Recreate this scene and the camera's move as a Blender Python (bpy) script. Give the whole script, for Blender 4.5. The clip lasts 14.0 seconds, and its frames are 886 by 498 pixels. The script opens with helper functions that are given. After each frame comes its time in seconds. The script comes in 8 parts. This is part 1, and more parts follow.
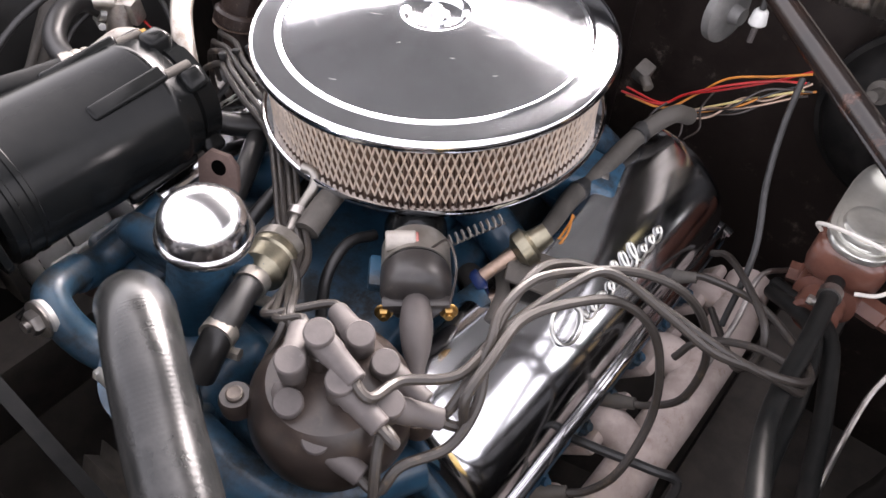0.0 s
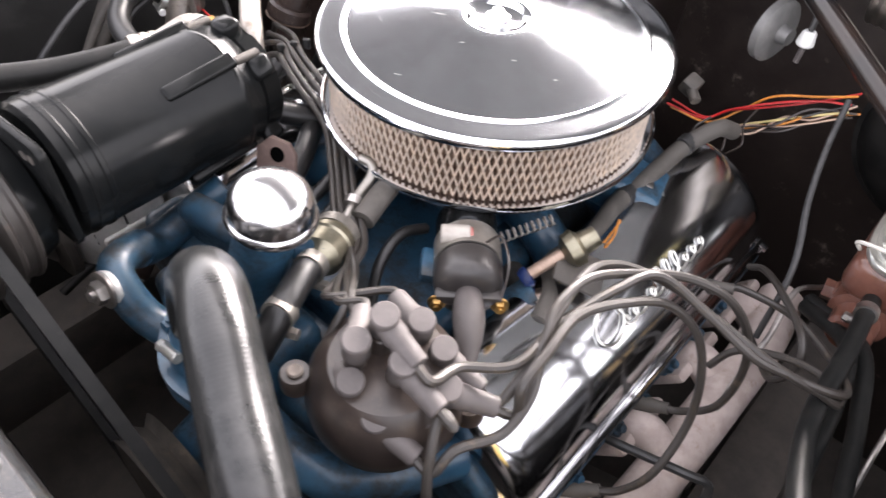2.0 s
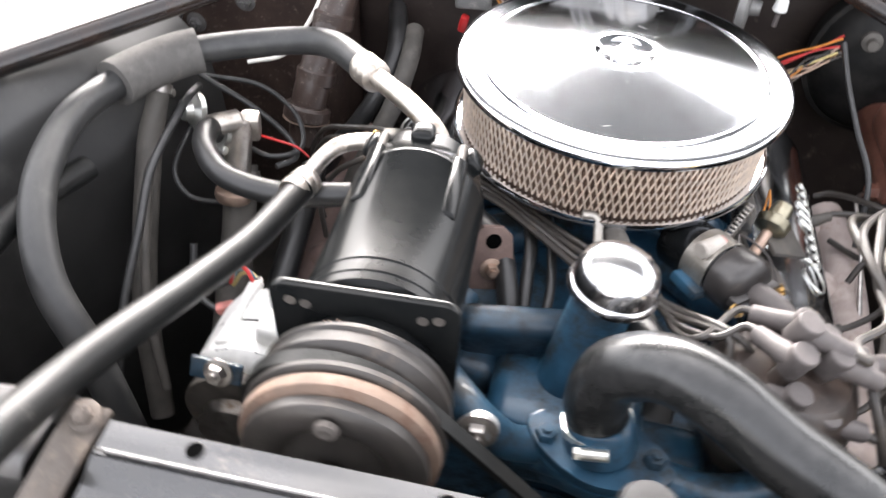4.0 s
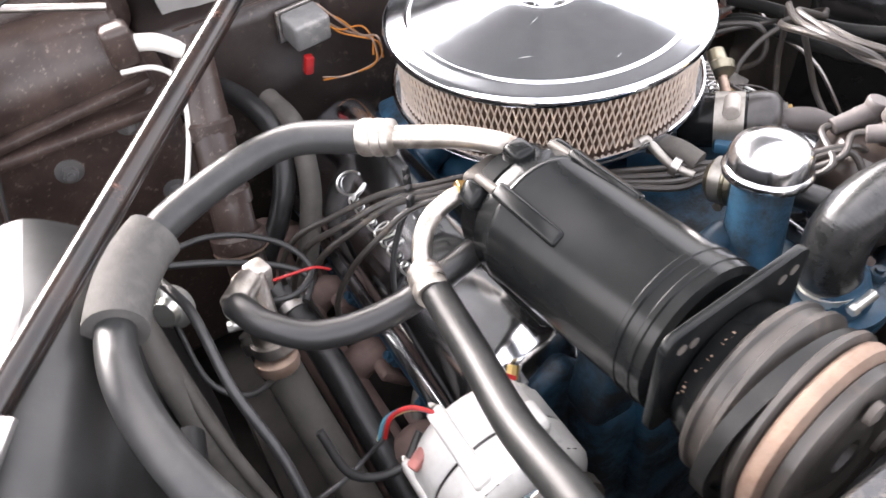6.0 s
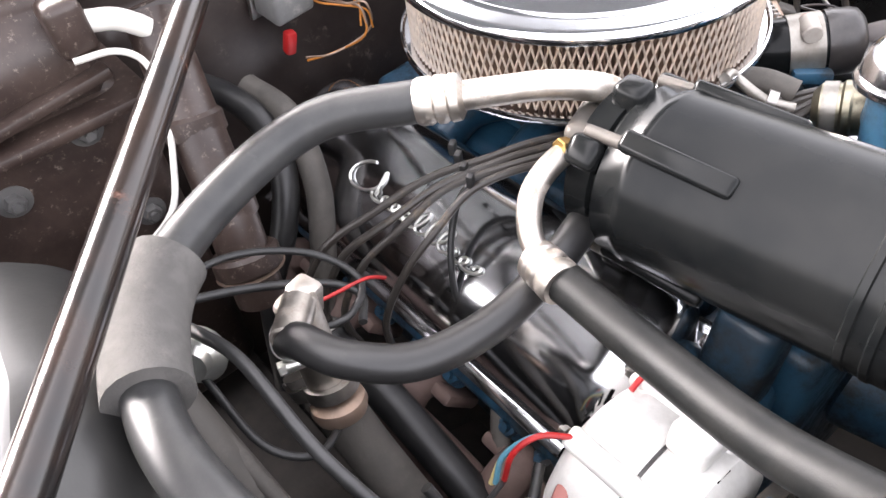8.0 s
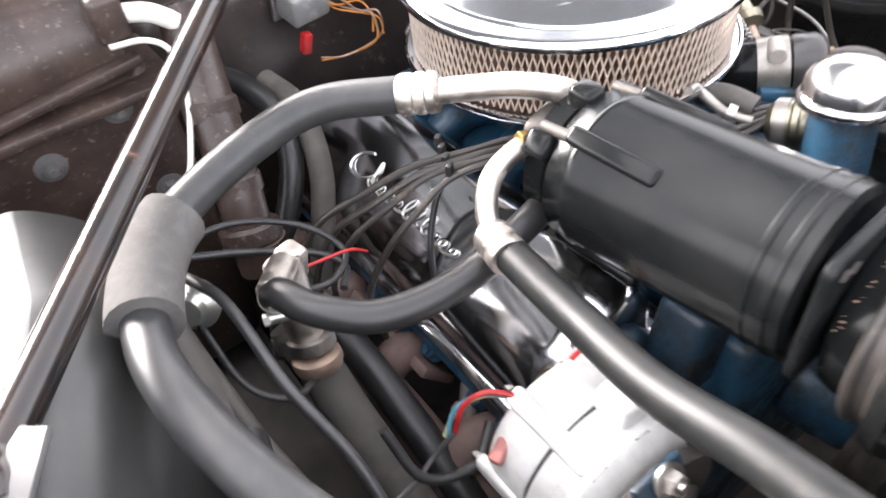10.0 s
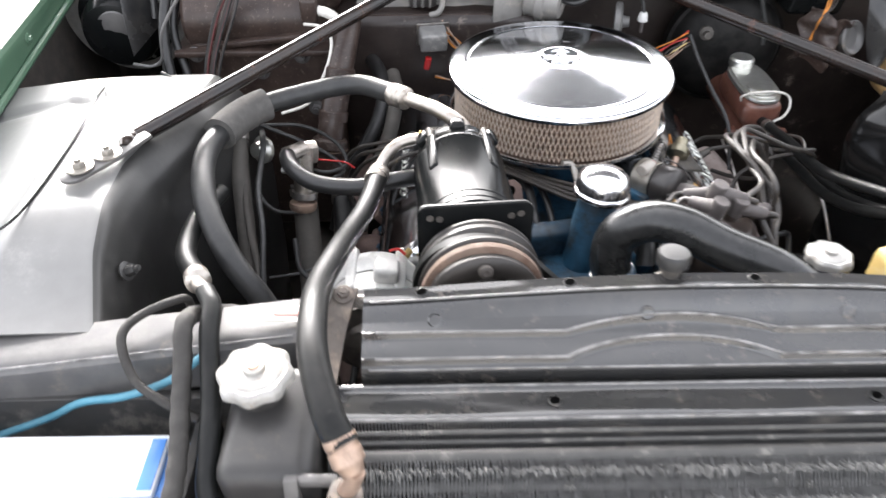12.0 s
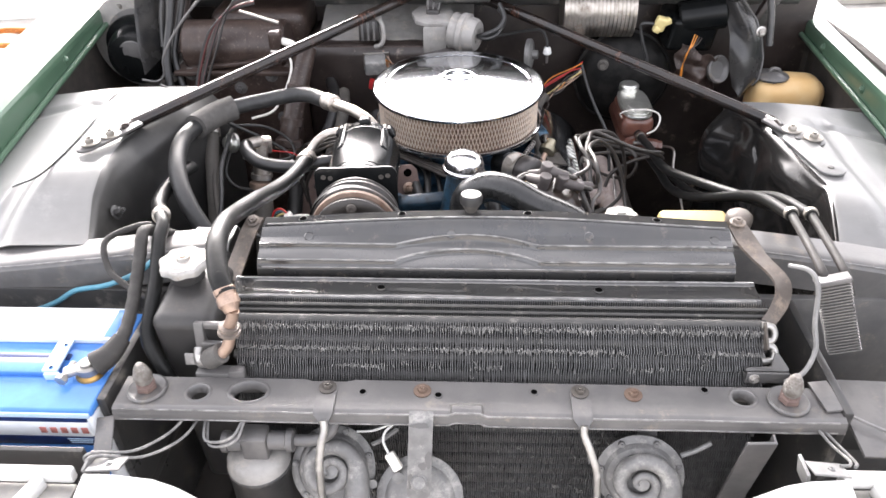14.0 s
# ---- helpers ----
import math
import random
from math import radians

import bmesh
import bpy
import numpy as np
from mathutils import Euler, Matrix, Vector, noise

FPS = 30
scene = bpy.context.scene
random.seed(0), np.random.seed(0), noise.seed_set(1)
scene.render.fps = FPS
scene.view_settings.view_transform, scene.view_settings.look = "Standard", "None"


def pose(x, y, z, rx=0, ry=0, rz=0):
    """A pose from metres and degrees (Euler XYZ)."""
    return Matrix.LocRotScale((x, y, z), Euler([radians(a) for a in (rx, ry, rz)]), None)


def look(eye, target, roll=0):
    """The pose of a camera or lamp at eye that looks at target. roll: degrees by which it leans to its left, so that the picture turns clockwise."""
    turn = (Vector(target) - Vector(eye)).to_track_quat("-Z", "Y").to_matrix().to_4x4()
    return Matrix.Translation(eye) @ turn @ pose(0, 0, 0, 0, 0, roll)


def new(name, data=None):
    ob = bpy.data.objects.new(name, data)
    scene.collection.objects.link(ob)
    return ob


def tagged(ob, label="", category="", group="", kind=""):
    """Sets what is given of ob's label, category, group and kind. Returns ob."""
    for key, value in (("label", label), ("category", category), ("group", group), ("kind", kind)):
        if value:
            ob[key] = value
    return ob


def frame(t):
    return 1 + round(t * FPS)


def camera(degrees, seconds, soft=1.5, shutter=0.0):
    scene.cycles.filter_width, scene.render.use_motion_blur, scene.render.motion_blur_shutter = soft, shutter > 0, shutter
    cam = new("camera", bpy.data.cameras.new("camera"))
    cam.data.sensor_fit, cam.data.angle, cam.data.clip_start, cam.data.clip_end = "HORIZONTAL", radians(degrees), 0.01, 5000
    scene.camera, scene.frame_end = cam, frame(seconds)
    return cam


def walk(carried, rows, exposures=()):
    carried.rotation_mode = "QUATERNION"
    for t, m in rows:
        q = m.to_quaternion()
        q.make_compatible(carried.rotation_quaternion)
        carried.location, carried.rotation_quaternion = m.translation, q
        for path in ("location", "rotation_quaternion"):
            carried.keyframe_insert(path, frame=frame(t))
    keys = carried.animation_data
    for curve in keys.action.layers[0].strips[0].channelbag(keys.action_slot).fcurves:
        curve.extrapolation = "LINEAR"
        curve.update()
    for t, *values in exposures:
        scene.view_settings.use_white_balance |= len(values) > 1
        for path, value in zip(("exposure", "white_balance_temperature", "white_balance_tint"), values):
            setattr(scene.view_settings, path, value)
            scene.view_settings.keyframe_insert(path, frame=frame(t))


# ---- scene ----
cam = camera(63.06, 14.0, shutter=0.5)
PATH = [
    (0, (0.3961, -0.4796, 1.3671), (-0.0127, 0.0365, 0.6145), 1.54),
    (0.5, (0.4097, -0.4687, 1.3611), (-0.0119, 0.0318, 0.6049), 1.89),
    (1, (0.4163, -0.4712, 1.3633), (-0.0117, 0.0297, 0.6111), 2.38),
    (1.5, (0.4085, -0.4842, 1.3674), (-0.0157, 0.0199, 0.615), 3.11),
    (2, (0.3767, -0.5221, 1.3711), (-0.042, -0.0052, 0.6245), 4.35),
    (2.5, (0.2904, -0.5998, 1.3802), (-0.0721, -0.0309, 0.642), 7.66),
    (3, (0.1942, -0.6912, 1.391), (-0.0891, -0.0609, 0.6682), 7.71),
    (3.5, (0.0886, -0.7353, 1.3891), (-0.1154, -0.0585, 0.6818), 7.99),
    (4, (-0.0443, -0.7225, 1.3806), (-0.1801, -0.0246, 0.6773), 3.18),
    (4.2, (-0.0943, -0.719, 1.3793), (-0.1935, -0.0218, 0.6693), 0.25),
    (6.3, (-0.4552, -0.556, 1.3713), (-0.1294, 0.0541, 0.6491), -8.79),
    (6.5, (-0.4612, -0.5335, 1.354), (-0.1252, 0.0683, 0.6295), -10.05),
    (7, (-0.487, -0.4936, 1.3185), (-0.1189, 0.0926, 0.5968), -9.52),
    (7.5, (-0.5017, -0.4522, 1.2867), (-0.1151, 0.1176, 0.5615), -8.76),
    (7.7, (-0.5051, -0.4364, 1.2763), (-0.1124, 0.1312, 0.5527), -8.41),
    (9.8, (-0.5011, -0.4776, 1.2752), (-0.1164, 0.1103, 0.5635), -8.09),
    (10, (-0.5086, -0.5217, 1.2972), (-0.1396, 0.0874, 0.5951), -7.47),
    (10.5, (-0.4834, -0.6526, 1.3465), (-0.1951, 0.0136, 0.6587), -6.58),
    (11, (-0.3916, -0.802, 1.4136), (-0.256, -0.0723, 0.7434), -5.04),
    (11.5, (-0.2855, -0.9483, 1.4595), (-0.2302, -0.1923, 0.8073), -0.23),
    (12, (-0.1985, -1.0728, 1.4968), (-0.1923, -0.3034, 0.8581), -0.55),
    (12.5, (-0.1082, -1.2076, 1.5304), (-0.1124, -0.422, 0.9117), -1.15),
    (13, (-0.0257, -1.296, 1.5596), (-0.0464, -0.5028, 0.951), -1.07),
    (13.5, (0.0361, -1.3615, 1.5722), (-0.0009, -0.5649, 0.9688), -0.20),
    (14, (0.0372, -1.4257, 1.5919), (-0.0061, -0.618, 1.004), -1.20),
]
EXPOSURES = [(0.0, 3.08, 6750, 20), (2.0, 3.42, 6700, 18), (3.0, 3.66, 6600, 13), (4.0, 3.56, 6600, 13), (6.5, 3.7, 6650, 17), (10.0, 3.84, 6550, 15), (11.0, 3.78, 6500, 14), (12.0, 3.06, 6450, 12), (12.7, 2.94, 6450, 12), (14.0, 3.08, 6550, 15)]
walk(cam, [(t, look(eye, target, roll)) for t, eye, target, roll in PATH], EXPOSURES)

# ---- world and sun ----
world = bpy.data.worlds.new("sky")
scene.world = world
world.use_nodes = True
wn = world.node_tree
sky = wn.nodes.new("ShaderNodeTexSky")
sky.sky_type, sky.sun_disc = "NISHITA", False
sky.sun_elevation, sky.sun_rotation = radians(32), radians(-15)
sky.air_density, sky.dust_density, sky.ozone_density = 1.0, 7.0, 1.0
grey = wn.nodes.new("ShaderNodeHueSaturation")
grey.inputs["Saturation"].default_value = 0.2
wn.links.new(sky.outputs[0], grey.inputs["Color"])
wn.links.new(grey.outputs[0], wn.nodes["Background"].inputs["Color"])
wn.nodes["Background"].inputs["Strength"].default_value = 0.15
sun = new("sun", bpy.data.lights.new("sun", "SUN"))
sun.data.energy, sun.data.angle, sun.data.color = 0.6, radians(40), (1.0, 0.98, 0.97)
sun.matrix_world = look((-0.8, 3.0, 1.9), (0, 0, 0.0))


# ---- materials ----
def mat(name, base, rough=0.5, metal=0.0, alt=None, scale=40, amount=0.5, dust=None, dust_at=0.6, dust_scale=12,
        bump=0.0, bump_scale=300, rough_var=0.15, coat=0.0, detail=6, stretch=(1, 1, 1), island=0.0, dust_rough=0.35, spec=0.5):
    """A surface with grain at a fine scale, blotches at a coarse one, dust or rust where dust is given, and fine relief."""
    m = bpy.data.materials.new(name)
    m.use_nodes = True
    n, l = m.node_tree.nodes, m.node_tree.links
    p = n["Principled BSDF"]
    p.inputs["Metallic"].default_value = metal
    p.inputs["Coat Weight"].default_value = coat
    p.inputs["Specular IOR Level"].default_value = spec
    co = n.new("ShaderNodeTexCoord")
    mp = n.new("ShaderNodeMapping")
    mp.inputs["Scale"].default_value = stretch
    l.new(co.outputs["Object"], mp.inputs["Vector"])

    def noise_of(sc, det=detail, ro=0.6):
        t = n.new("ShaderNodeTexNoise")
        t.inputs["Scale"].default_value, t.inputs["Detail"].default_value, t.inputs["Roughness"].default_value = sc, det, ro
        l.new(mp.outputs[0], t.inputs["Vector"])
        return t.outputs["Fac"]

    def ramp(src, a, b):
        r = n.new("ShaderNodeMapRange")
        r.interpolation_type = "SMOOTHSTEP"
        r.inputs["From Min"].default_value, r.inputs["From Max"].default_value = a, b
        l.new(src, r.inputs["Value"])
        return r.outputs[0]

    def mix(fac, a, b):
        x = n.new("ShaderNodeMix")
        x.data_type = "RGBA"
        l.new(fac, x.inputs[0])
        for i, v in ((6, a), (7, b)):
            if isinstance(v, tuple):
                x.inputs[i].default_value = (*v, 1)
            else:
                l.new(v, x.inputs[i])
        return x.outputs[2]

    if alt is None:
        alt = tuple(c * (1 - amount) for c in base)
    fine = noise_of(scale)
    col = mix(ramp(fine, 0.35, 0.65), base, alt)
    coarse = noise_of(scale / 7, 3)
    col = mix(ramp(coarse, 0.4, 0.75), col, tuple(0.5 * (a + b) for a, b in zip(base, alt)))
    if island:
        g = n.new("ShaderNodeNewGeometry")
        col = mix(ramp(g.outputs["Random Per Island"], 0.0, 1.0 / island), col, alt)
    ro = n.new("ShaderNodeMath")
    ro.operation = "MULTIPLY_ADD"
    ro.inputs[1].default_value, ro.inputs[2].default_value = rough_var, rough - rough_var / 2
    l.new(noise_of(scale * 0.6), ro.inputs[0])
    rough_out = ro.outputs[0]
    if dust is not None:
        msk = ramp(noise_of(dust_scale, 9, 0.75), dust_at - 0.08, dust_at + 0.12)
        col = mix(msk, col, dust)
        mx = n.new("ShaderNodeMath")
        mx.operation = "MULTIPLY_ADD"
        mx.inputs[1].default_value = dust_rough
        l.new(msk, mx.inputs[0])
        l.new(rough_out, mx.inputs[2])
        rough_out = mx.outputs[0]
        if metal > 0:
            mm = n.new("ShaderNodeMath")
            mm.operation = "MULTIPLY_ADD"
            mm.inputs[1].default_value, mm.inputs[2].default_value = -0.8 * metal, metal
            l.new(msk, mm.inputs[0])
            l.new(mm.outputs[0], p.inputs["Metallic"])
    l.new(col, p.inputs["Base Color"])
    l.new(rough_out, p.inputs["Roughness"])
    if bump:
        b = n.new("ShaderNodeBump")
        b.inputs["Strength"].default_value, b.inputs["Distance"].default_value = bump, 0.001
        l.new(noise_of(bump_scale, 4), b.inputs["Height"])
        l.new(b.outputs[0], p.inputs["Normal"])
    return m


CHROME = mat("chrome", (0.74, 0.76, 0.8), 0.07, 1.0, (0.66, 0.68, 0.72), 60, rough_var=0.06, bump=0.02, bump_scale=40)
SPUN_CHROME = mat("spun_chrome", (0.72, 0.75, 0.79), 0.105, 1.0, (0.68, 0.7, 0.74), 60, rough_var=0.07, bump=0.02, bump_scale=40)
_n = SPUN_CHROME.node_tree
_t = _n.nodes.new("ShaderNodeTangent")
_t.direction_type, _t.axis = "RADIAL", "Z"
_n.links.new(_t.outputs[0], _n.nodes["Principled BSDF"].inputs["Tangent"])
_n.nodes["Principled BSDF"].inputs["Anisotropic"].default_value = 0.4
_n.nodes["Principled BSDF"].inputs["Anisotropic Rotation"].default_value = 0.25
COVER_CHROME = mat("cover_chrome", (0.70, 0.71, 0.74), 0.13, 1.0, (0.58, 0.59, 0.61), 30, dust=(0.4, 0.38, 0.35), dust_at=0.74, dust_scale=20, rough_var=0.1, bump=0.03, bump_scale=30, dust_rough=0.2)
CHROME_OLD = mat("chrome_old", (0.72, 0.72, 0.74), 0.14, 1.0, (0.6, 0.6, 0.62), 50, rough_var=0.12, bump=0.05, bump_scale=60)
BAY_BLACK = mat("bay_black", (0.022, 0.022, 0.023), 0.27, 0, (0.045, 0.043, 0.04), 18, dust=(0.13, 0.12, 0.105), dust_at=0.66, dust_scale=9, bump=0.12, bump_scale=120, coat=0.1, spec=0.4)
# sky sheen is mixed into this worn grey; the side below stays black
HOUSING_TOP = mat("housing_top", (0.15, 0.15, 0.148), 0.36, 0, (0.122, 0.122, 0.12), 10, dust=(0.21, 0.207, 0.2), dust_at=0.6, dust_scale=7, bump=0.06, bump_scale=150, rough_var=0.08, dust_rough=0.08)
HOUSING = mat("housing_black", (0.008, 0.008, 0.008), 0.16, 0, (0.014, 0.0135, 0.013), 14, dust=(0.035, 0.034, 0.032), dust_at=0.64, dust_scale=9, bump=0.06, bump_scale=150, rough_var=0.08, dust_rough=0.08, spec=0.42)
TANK_BLACK = mat("tank_black", (0.03, 0.029, 0.029), 0.4, 0, (0.042, 0.04, 0.038), 30, dust=(0.09, 0.075, 0.062), dust_at=0.64, dust_scale=22, bump=0.2, bump_scale=140, spec=0.4)
# left side skin: dust, and a base lifted for its grazing sheen
HOUSING_DUSTY_SHEEN = mat("housing_dusty_sheen", (0.019, 0.0188, 0.0183), 0.38, 0, (0.03, 0.0295, 0.0285), 14, dust=(0.055, 0.0535, 0.051), dust_at=0.6, dust_scale=9, bump=0.15, bump_scale=120, spec=0.5)
HOSE_GREY = mat("hose_grey", (0.022, 0.0225, 0.023), 0.42, 0, (0.032, 0.032, 0.0315), 45, dust=(0.07, 0.068, 0.065), dust_at=0.64, dust_scale=25, bump=0.15, bump_scale=350, spec=0.42)
COVER_BLACK = mat("cover_black", (0.024, 0.024, 0.025), 0.15, 0, (0.034, 0.033, 0.031), 25, dust=(0.13, 0.11, 0.09), dust_at=0.64, dust_scale=34, bump=0.16, bump_scale=45, rough_var=0.12, dust_rough=0.22, spec=0.62, coat=0.6)
ALTERNATOR = mat("alternator_cast", (0.74, 0.73, 0.7), 0.5, 0.15, (0.62, 0.61, 0.58), 60, dust=(0.4, 0.37, 0.33), dust_at=0.66, dust_scale=30, bump=0.3, bump_scale=260)
PANEL_BLACK = mat("panel_black", (0.035, 0.035, 0.035), 0.3, 0, (0.042, 0.04, 0.038), 25, dust=(0.17, 0.155, 0.135), dust_at=0.60, dust_scale=16, bump=0.15, bump_scale=160, spec=0.42)
BAR_GREY = mat("bar_grey", (0.085, 0.083, 0.082), 0.36, 0.0, (0.118, 0.113, 0.109), 26, dust=(0.22, 0.185, 0.15), dust_at=0.63, dust_scale=20, bump=0.15, bump_scale=180)
FIREWALL = mat("firewall_brown", (0.021, 0.0155, 0.014), 0.34, 0, (0.034, 0.026, 0.023), 20, dust=(0.2, 0.165, 0.14), dust_at=0.64, dust_scale=25, bump=0.2, bump_scale=150, spec=0.42)
HVAC = mat("box_brown", (0.03, 0.02, 0.017), 0.36, 0, (0.05, 0.034, 0.028), 25, dust=(0.26, 0.215, 0.18), dust_at=0.63, dust_scale=150, bump=0.3, bump_scale=120, spec=0.4)
BLUE = mat("engine_blue", (0.026, 0.085, 0.145), 0.34, 0, (0.013, 0.045, 0.08), 30, dust=(0.012, 0.015, 0.016), dust_at=0.51, dust_scale=14, bump=0.3, bump_scale=90, coat=0.15)
# engine blue for the deep brackets: grime and shadow in one dark colour
BLUE_GRIMY_SHADED = mat("engine_blue_grimy_shaded", (0.009, 0.026, 0.044), 0.36, 0, (0.016, 0.05, 0.085), 22, dust=(0.008, 0.009, 0.0095), dust_at=0.5, dust_scale=12, bump=0.35, bump_scale=90, coat=0.1)
# engine blue taken down a step, dimness put into the mount arms' colour
BLUE_DIMMED = mat("engine_blue_dimmed", (0.018, 0.058, 0.098), 0.36, 0, (0.011, 0.036, 0.062), 26, dust=(0.011, 0.013, 0.014), dust_at=0.52, dust_scale=14, bump=0.3, bump_scale=90, coat=0.12)
PULLEY_DARK = mat("pulley_dark", (0.027, 0.0245, 0.023), 0.4, 0.1, (0.042, 0.037, 0.033), 35, dust=(0.1, 0.075, 0.058), dust_at=0.62, dust_scale=24, bump=0.2, bump_scale=160, spec=0.4)
COMP_BLACK = mat("compressor_black", (0.0055, 0.0062, 0.0066), 0.2, 0, (0.009, 0.0095, 0.0095), 30, dust=(0.085, 0.075, 0.065), dust_at=0.72, dust_scale=22, bump=0.06, bump_scale=60, rough_var=0.1, spec=0.16)
# servo paint taken blacker to carry the deep shadow at the firewall
SERVO_SHADE_BLACK = mat("servo_shade_black", (0.007, 0.007, 0.007), 0.5, 0, (0.02, 0.019, 0.018), 30, dust=(0.06, 0.05, 0.045), dust_at=0.68, dust_scale=30, spec=0.15)
CAST_DARK = mat("cast_dark", (0.06, 0.055, 0.05), 0.55, 0.3, (0.09, 0.08, 0.07), 40, dust=(0.16, 0.13, 0.1), dust_at=0.6, dust_scale=25, bump=0.3, bump_scale=200, spec=0.4)
HOSE_GLOSS = mat("hose_gloss", (0.01, 0.011, 0.011), 0.24, 0, (0.026, 0.026, 0.026), 60, bump=0.12, bump_scale=500)
RUBBER = mat("rubber", (0.011, 0.011, 0.0115), 0.38, 0, (0.02, 0.0195, 0.019), 40, dust=(0.07, 0.067, 0.062), dust_at=0.68, dust_scale=18, bump=0.1, bump_scale=350, rough_var=0.12, spec=0.5)
HOSE_MATTE = mat("hose_matte", (0.0075, 0.008, 0.008), 0.4, 0, (0.013, 0.013, 0.0125), 45, dust=(0.06, 0.057, 0.052), dust_at=0.66, dust_scale=25, bump=0.15, bump_scale=350, spec=0.2)
ROD_BLACK = mat("rod_black", (0.01, 0.0095, 0.0095), 0.17, 0, (0.022, 0.014, 0.011), 22, dust=(0.16, 0.06, 0.035), dust_at=0.66, dust_scale=14, bump=0.1, stretch=(1, 1, 0.6))
RUBBER_DUSTY = mat("rubber_dusty", (0.065, 0.06, 0.054), 0.6, 0, (0.09, 0.082, 0.073), 40, dust=(0.12, 0.11, 0.1), dust_at=0.6, dust_scale=18, bump=0.25, bump_scale=250, spec=0.3)
CABLE_TAPE = mat("cable_tape", (0.034, 0.032, 0.03), 0.6, 0, (0.05, 0.047, 0.044), 60, dust=(0.1, 0.094, 0.086), dust_at=0.62, dust_scale=30, bump=0.4, bump_scale=300, spec=0.25)
FOAM = mat("foam", (0.075, 0.072, 0.068), 0.85, 0, (0.1, 0.095, 0.09), 80, dust=(0.14, 0.13, 0.12), dust_at=0.62, dust_scale=25, bump=0.5, bump_scale=500, spec=0.2)
BOOT = mat("boot_grey", (0.095, 0.084, 0.081), 0.55, 0, (0.075, 0.066, 0.064), 60, dust=(0.22, 0.2, 0.185), dust_at=0.66, dust_scale=30, bump=0.12, bump_scale=400, spec=0.35)
WIRE = mat("plug_wire", (0.034, 0.03, 0.027), 0.42, 0, (0.03, 0.025, 0.021), 60, dust=(0.17, 0.13, 0.09), dust_at=0.64, dust_scale=30, bump=0.05)
WIRE_BLACK = mat("wire_black", (0.018, 0.018, 0.018), 0.4, 0, (0.03, 0.03, 0.03), 60)
ALU = mat("aluminium", (0.5, 0.46, 0.42), 0.4, 1.0, (0.38, 0.35, 0.31), 50, dust=(0.26, 0.21, 0.17), dust_at=0.58, dust_scale=30, bump=0.1, bump_scale=250)
ALU_CAST = mat("aluminium_cast", (0.62, 0.62, 0.6), 0.5, 0.6, (0.5, 0.5, 0.49), 60, dust=(0.3, 0.28, 0.25), dust_at=0.66, dust_scale=30, bump=0.35, bump_scale=260)
STEEL = mat("steel", (0.45, 0.43, 0.41), 0.38, 1.0, (0.3, 0.28, 0.26), 60, dust=(0.2, 0.13, 0.08), dust_at=0.62, dust_scale=40, bump=0.15)
COPPER = mat("copper", (0.46, 0.345, 0.28), 0.5, 0.9, (0.36, 0.26, 0.2), 50, dust=(0.3, 0.22, 0.17), dust_at=0.58, dust_scale=40, bump=0.1)
BRASS = mat("brass", (0.45, 0.28, 0.1), 0.4, 1.0, (0.3, 0.19, 0.07), 60)
RUST = mat("rust", (0.1, 0.068, 0.05), 0.75, 0, (0.14, 0.092, 0.066), 50, dust=(0.09, 0.05, 0.035), dust_at=0.58, dust_scale=30, bump=0.4, bump_scale=200)
RUST_DARK = mat("manifold_brown", (0.11, 0.075, 0.066), 0.75, 0, (0.15, 0.1, 0.085), 40, dust=(0.22, 0.16, 0.13), dust_at=0.62, dust_scale=25, bump=0.5, bump_scale=160)
MANIFOLD = mat("manifold_pale", (0.46, 0.39, 0.36), 0.75, 0, (0.33, 0.27, 0.245), 40, dust=(0.22, 0.15, 0.11), dust_at=0.62, dust_scale=25, bump=0.5, bump_scale=160)
FINS = mat("fins", (0.115, 0.114, 0.112), 0.42, 0.3, (0.06, 0.059, 0.058), 90, dust=(0.24, 0.23, 0.21), dust_at=0.66, dust_scale=28)
DUSTY_TUBE = mat("dusty_tube", (0.06, 0.058, 0.055), 0.55, 0.2, (0.045, 0.044, 0.042), 90, dust=(0.22, 0.21, 0.19), dust_at=0.6, dust_scale=45)
PAPER = mat("filter_paper", (0.27, 0.18, 0.13), 0.9, 0, (0.2, 0.135, 0.1), 60, bump=0.2, bump_scale=300)
MESH_WIRE = mat("filter_mesh", (0.66, 0.55, 0.45), 0.42, 0.5, (0.5, 0.43, 0.37), 120)
GREEN = mat("fender_green", (0.085, 0.15, 0.098), 0.3, 0, (0.065, 0.125, 0.08), 8, dust=(0.2, 0.24, 0.2), dust_at=0.72, dust_scale=20, coat=0.5)
WHITE_ENAMEL = mat("white_plastic", (0.72, 0.72, 0.7), 0.45, 0, (0.6, 0.6, 0.58), 30, bump=0.05)
BATT_BLUE = mat("battery_blue", (0.06, 0.2, 0.52), 0.35, 0, (0.05, 0.17, 0.46), 25, dust=(0.3, 0.38, 0.5), dust_at=0.7, dust_scale=20)
CONE_WORN = mat("worn_cone", (0.2, 0.19, 0.175), 0.6, 0, (0.09, 0.075, 0.062), 90, dust=(0.5, 0.48, 0.45), dust_at=0.6, dust_scale=60, bump=0.5, bump_scale=200)
STRAP_BROWN = mat("strap_brown", (0.13, 0.112, 0.098), 0.5, 0.2, (0.085, 0.07, 0.06), 30, dust=(0.24, 0.19, 0.15), dust_at=0.56, dust_scale=25, bump=0.2, bump_scale=160)
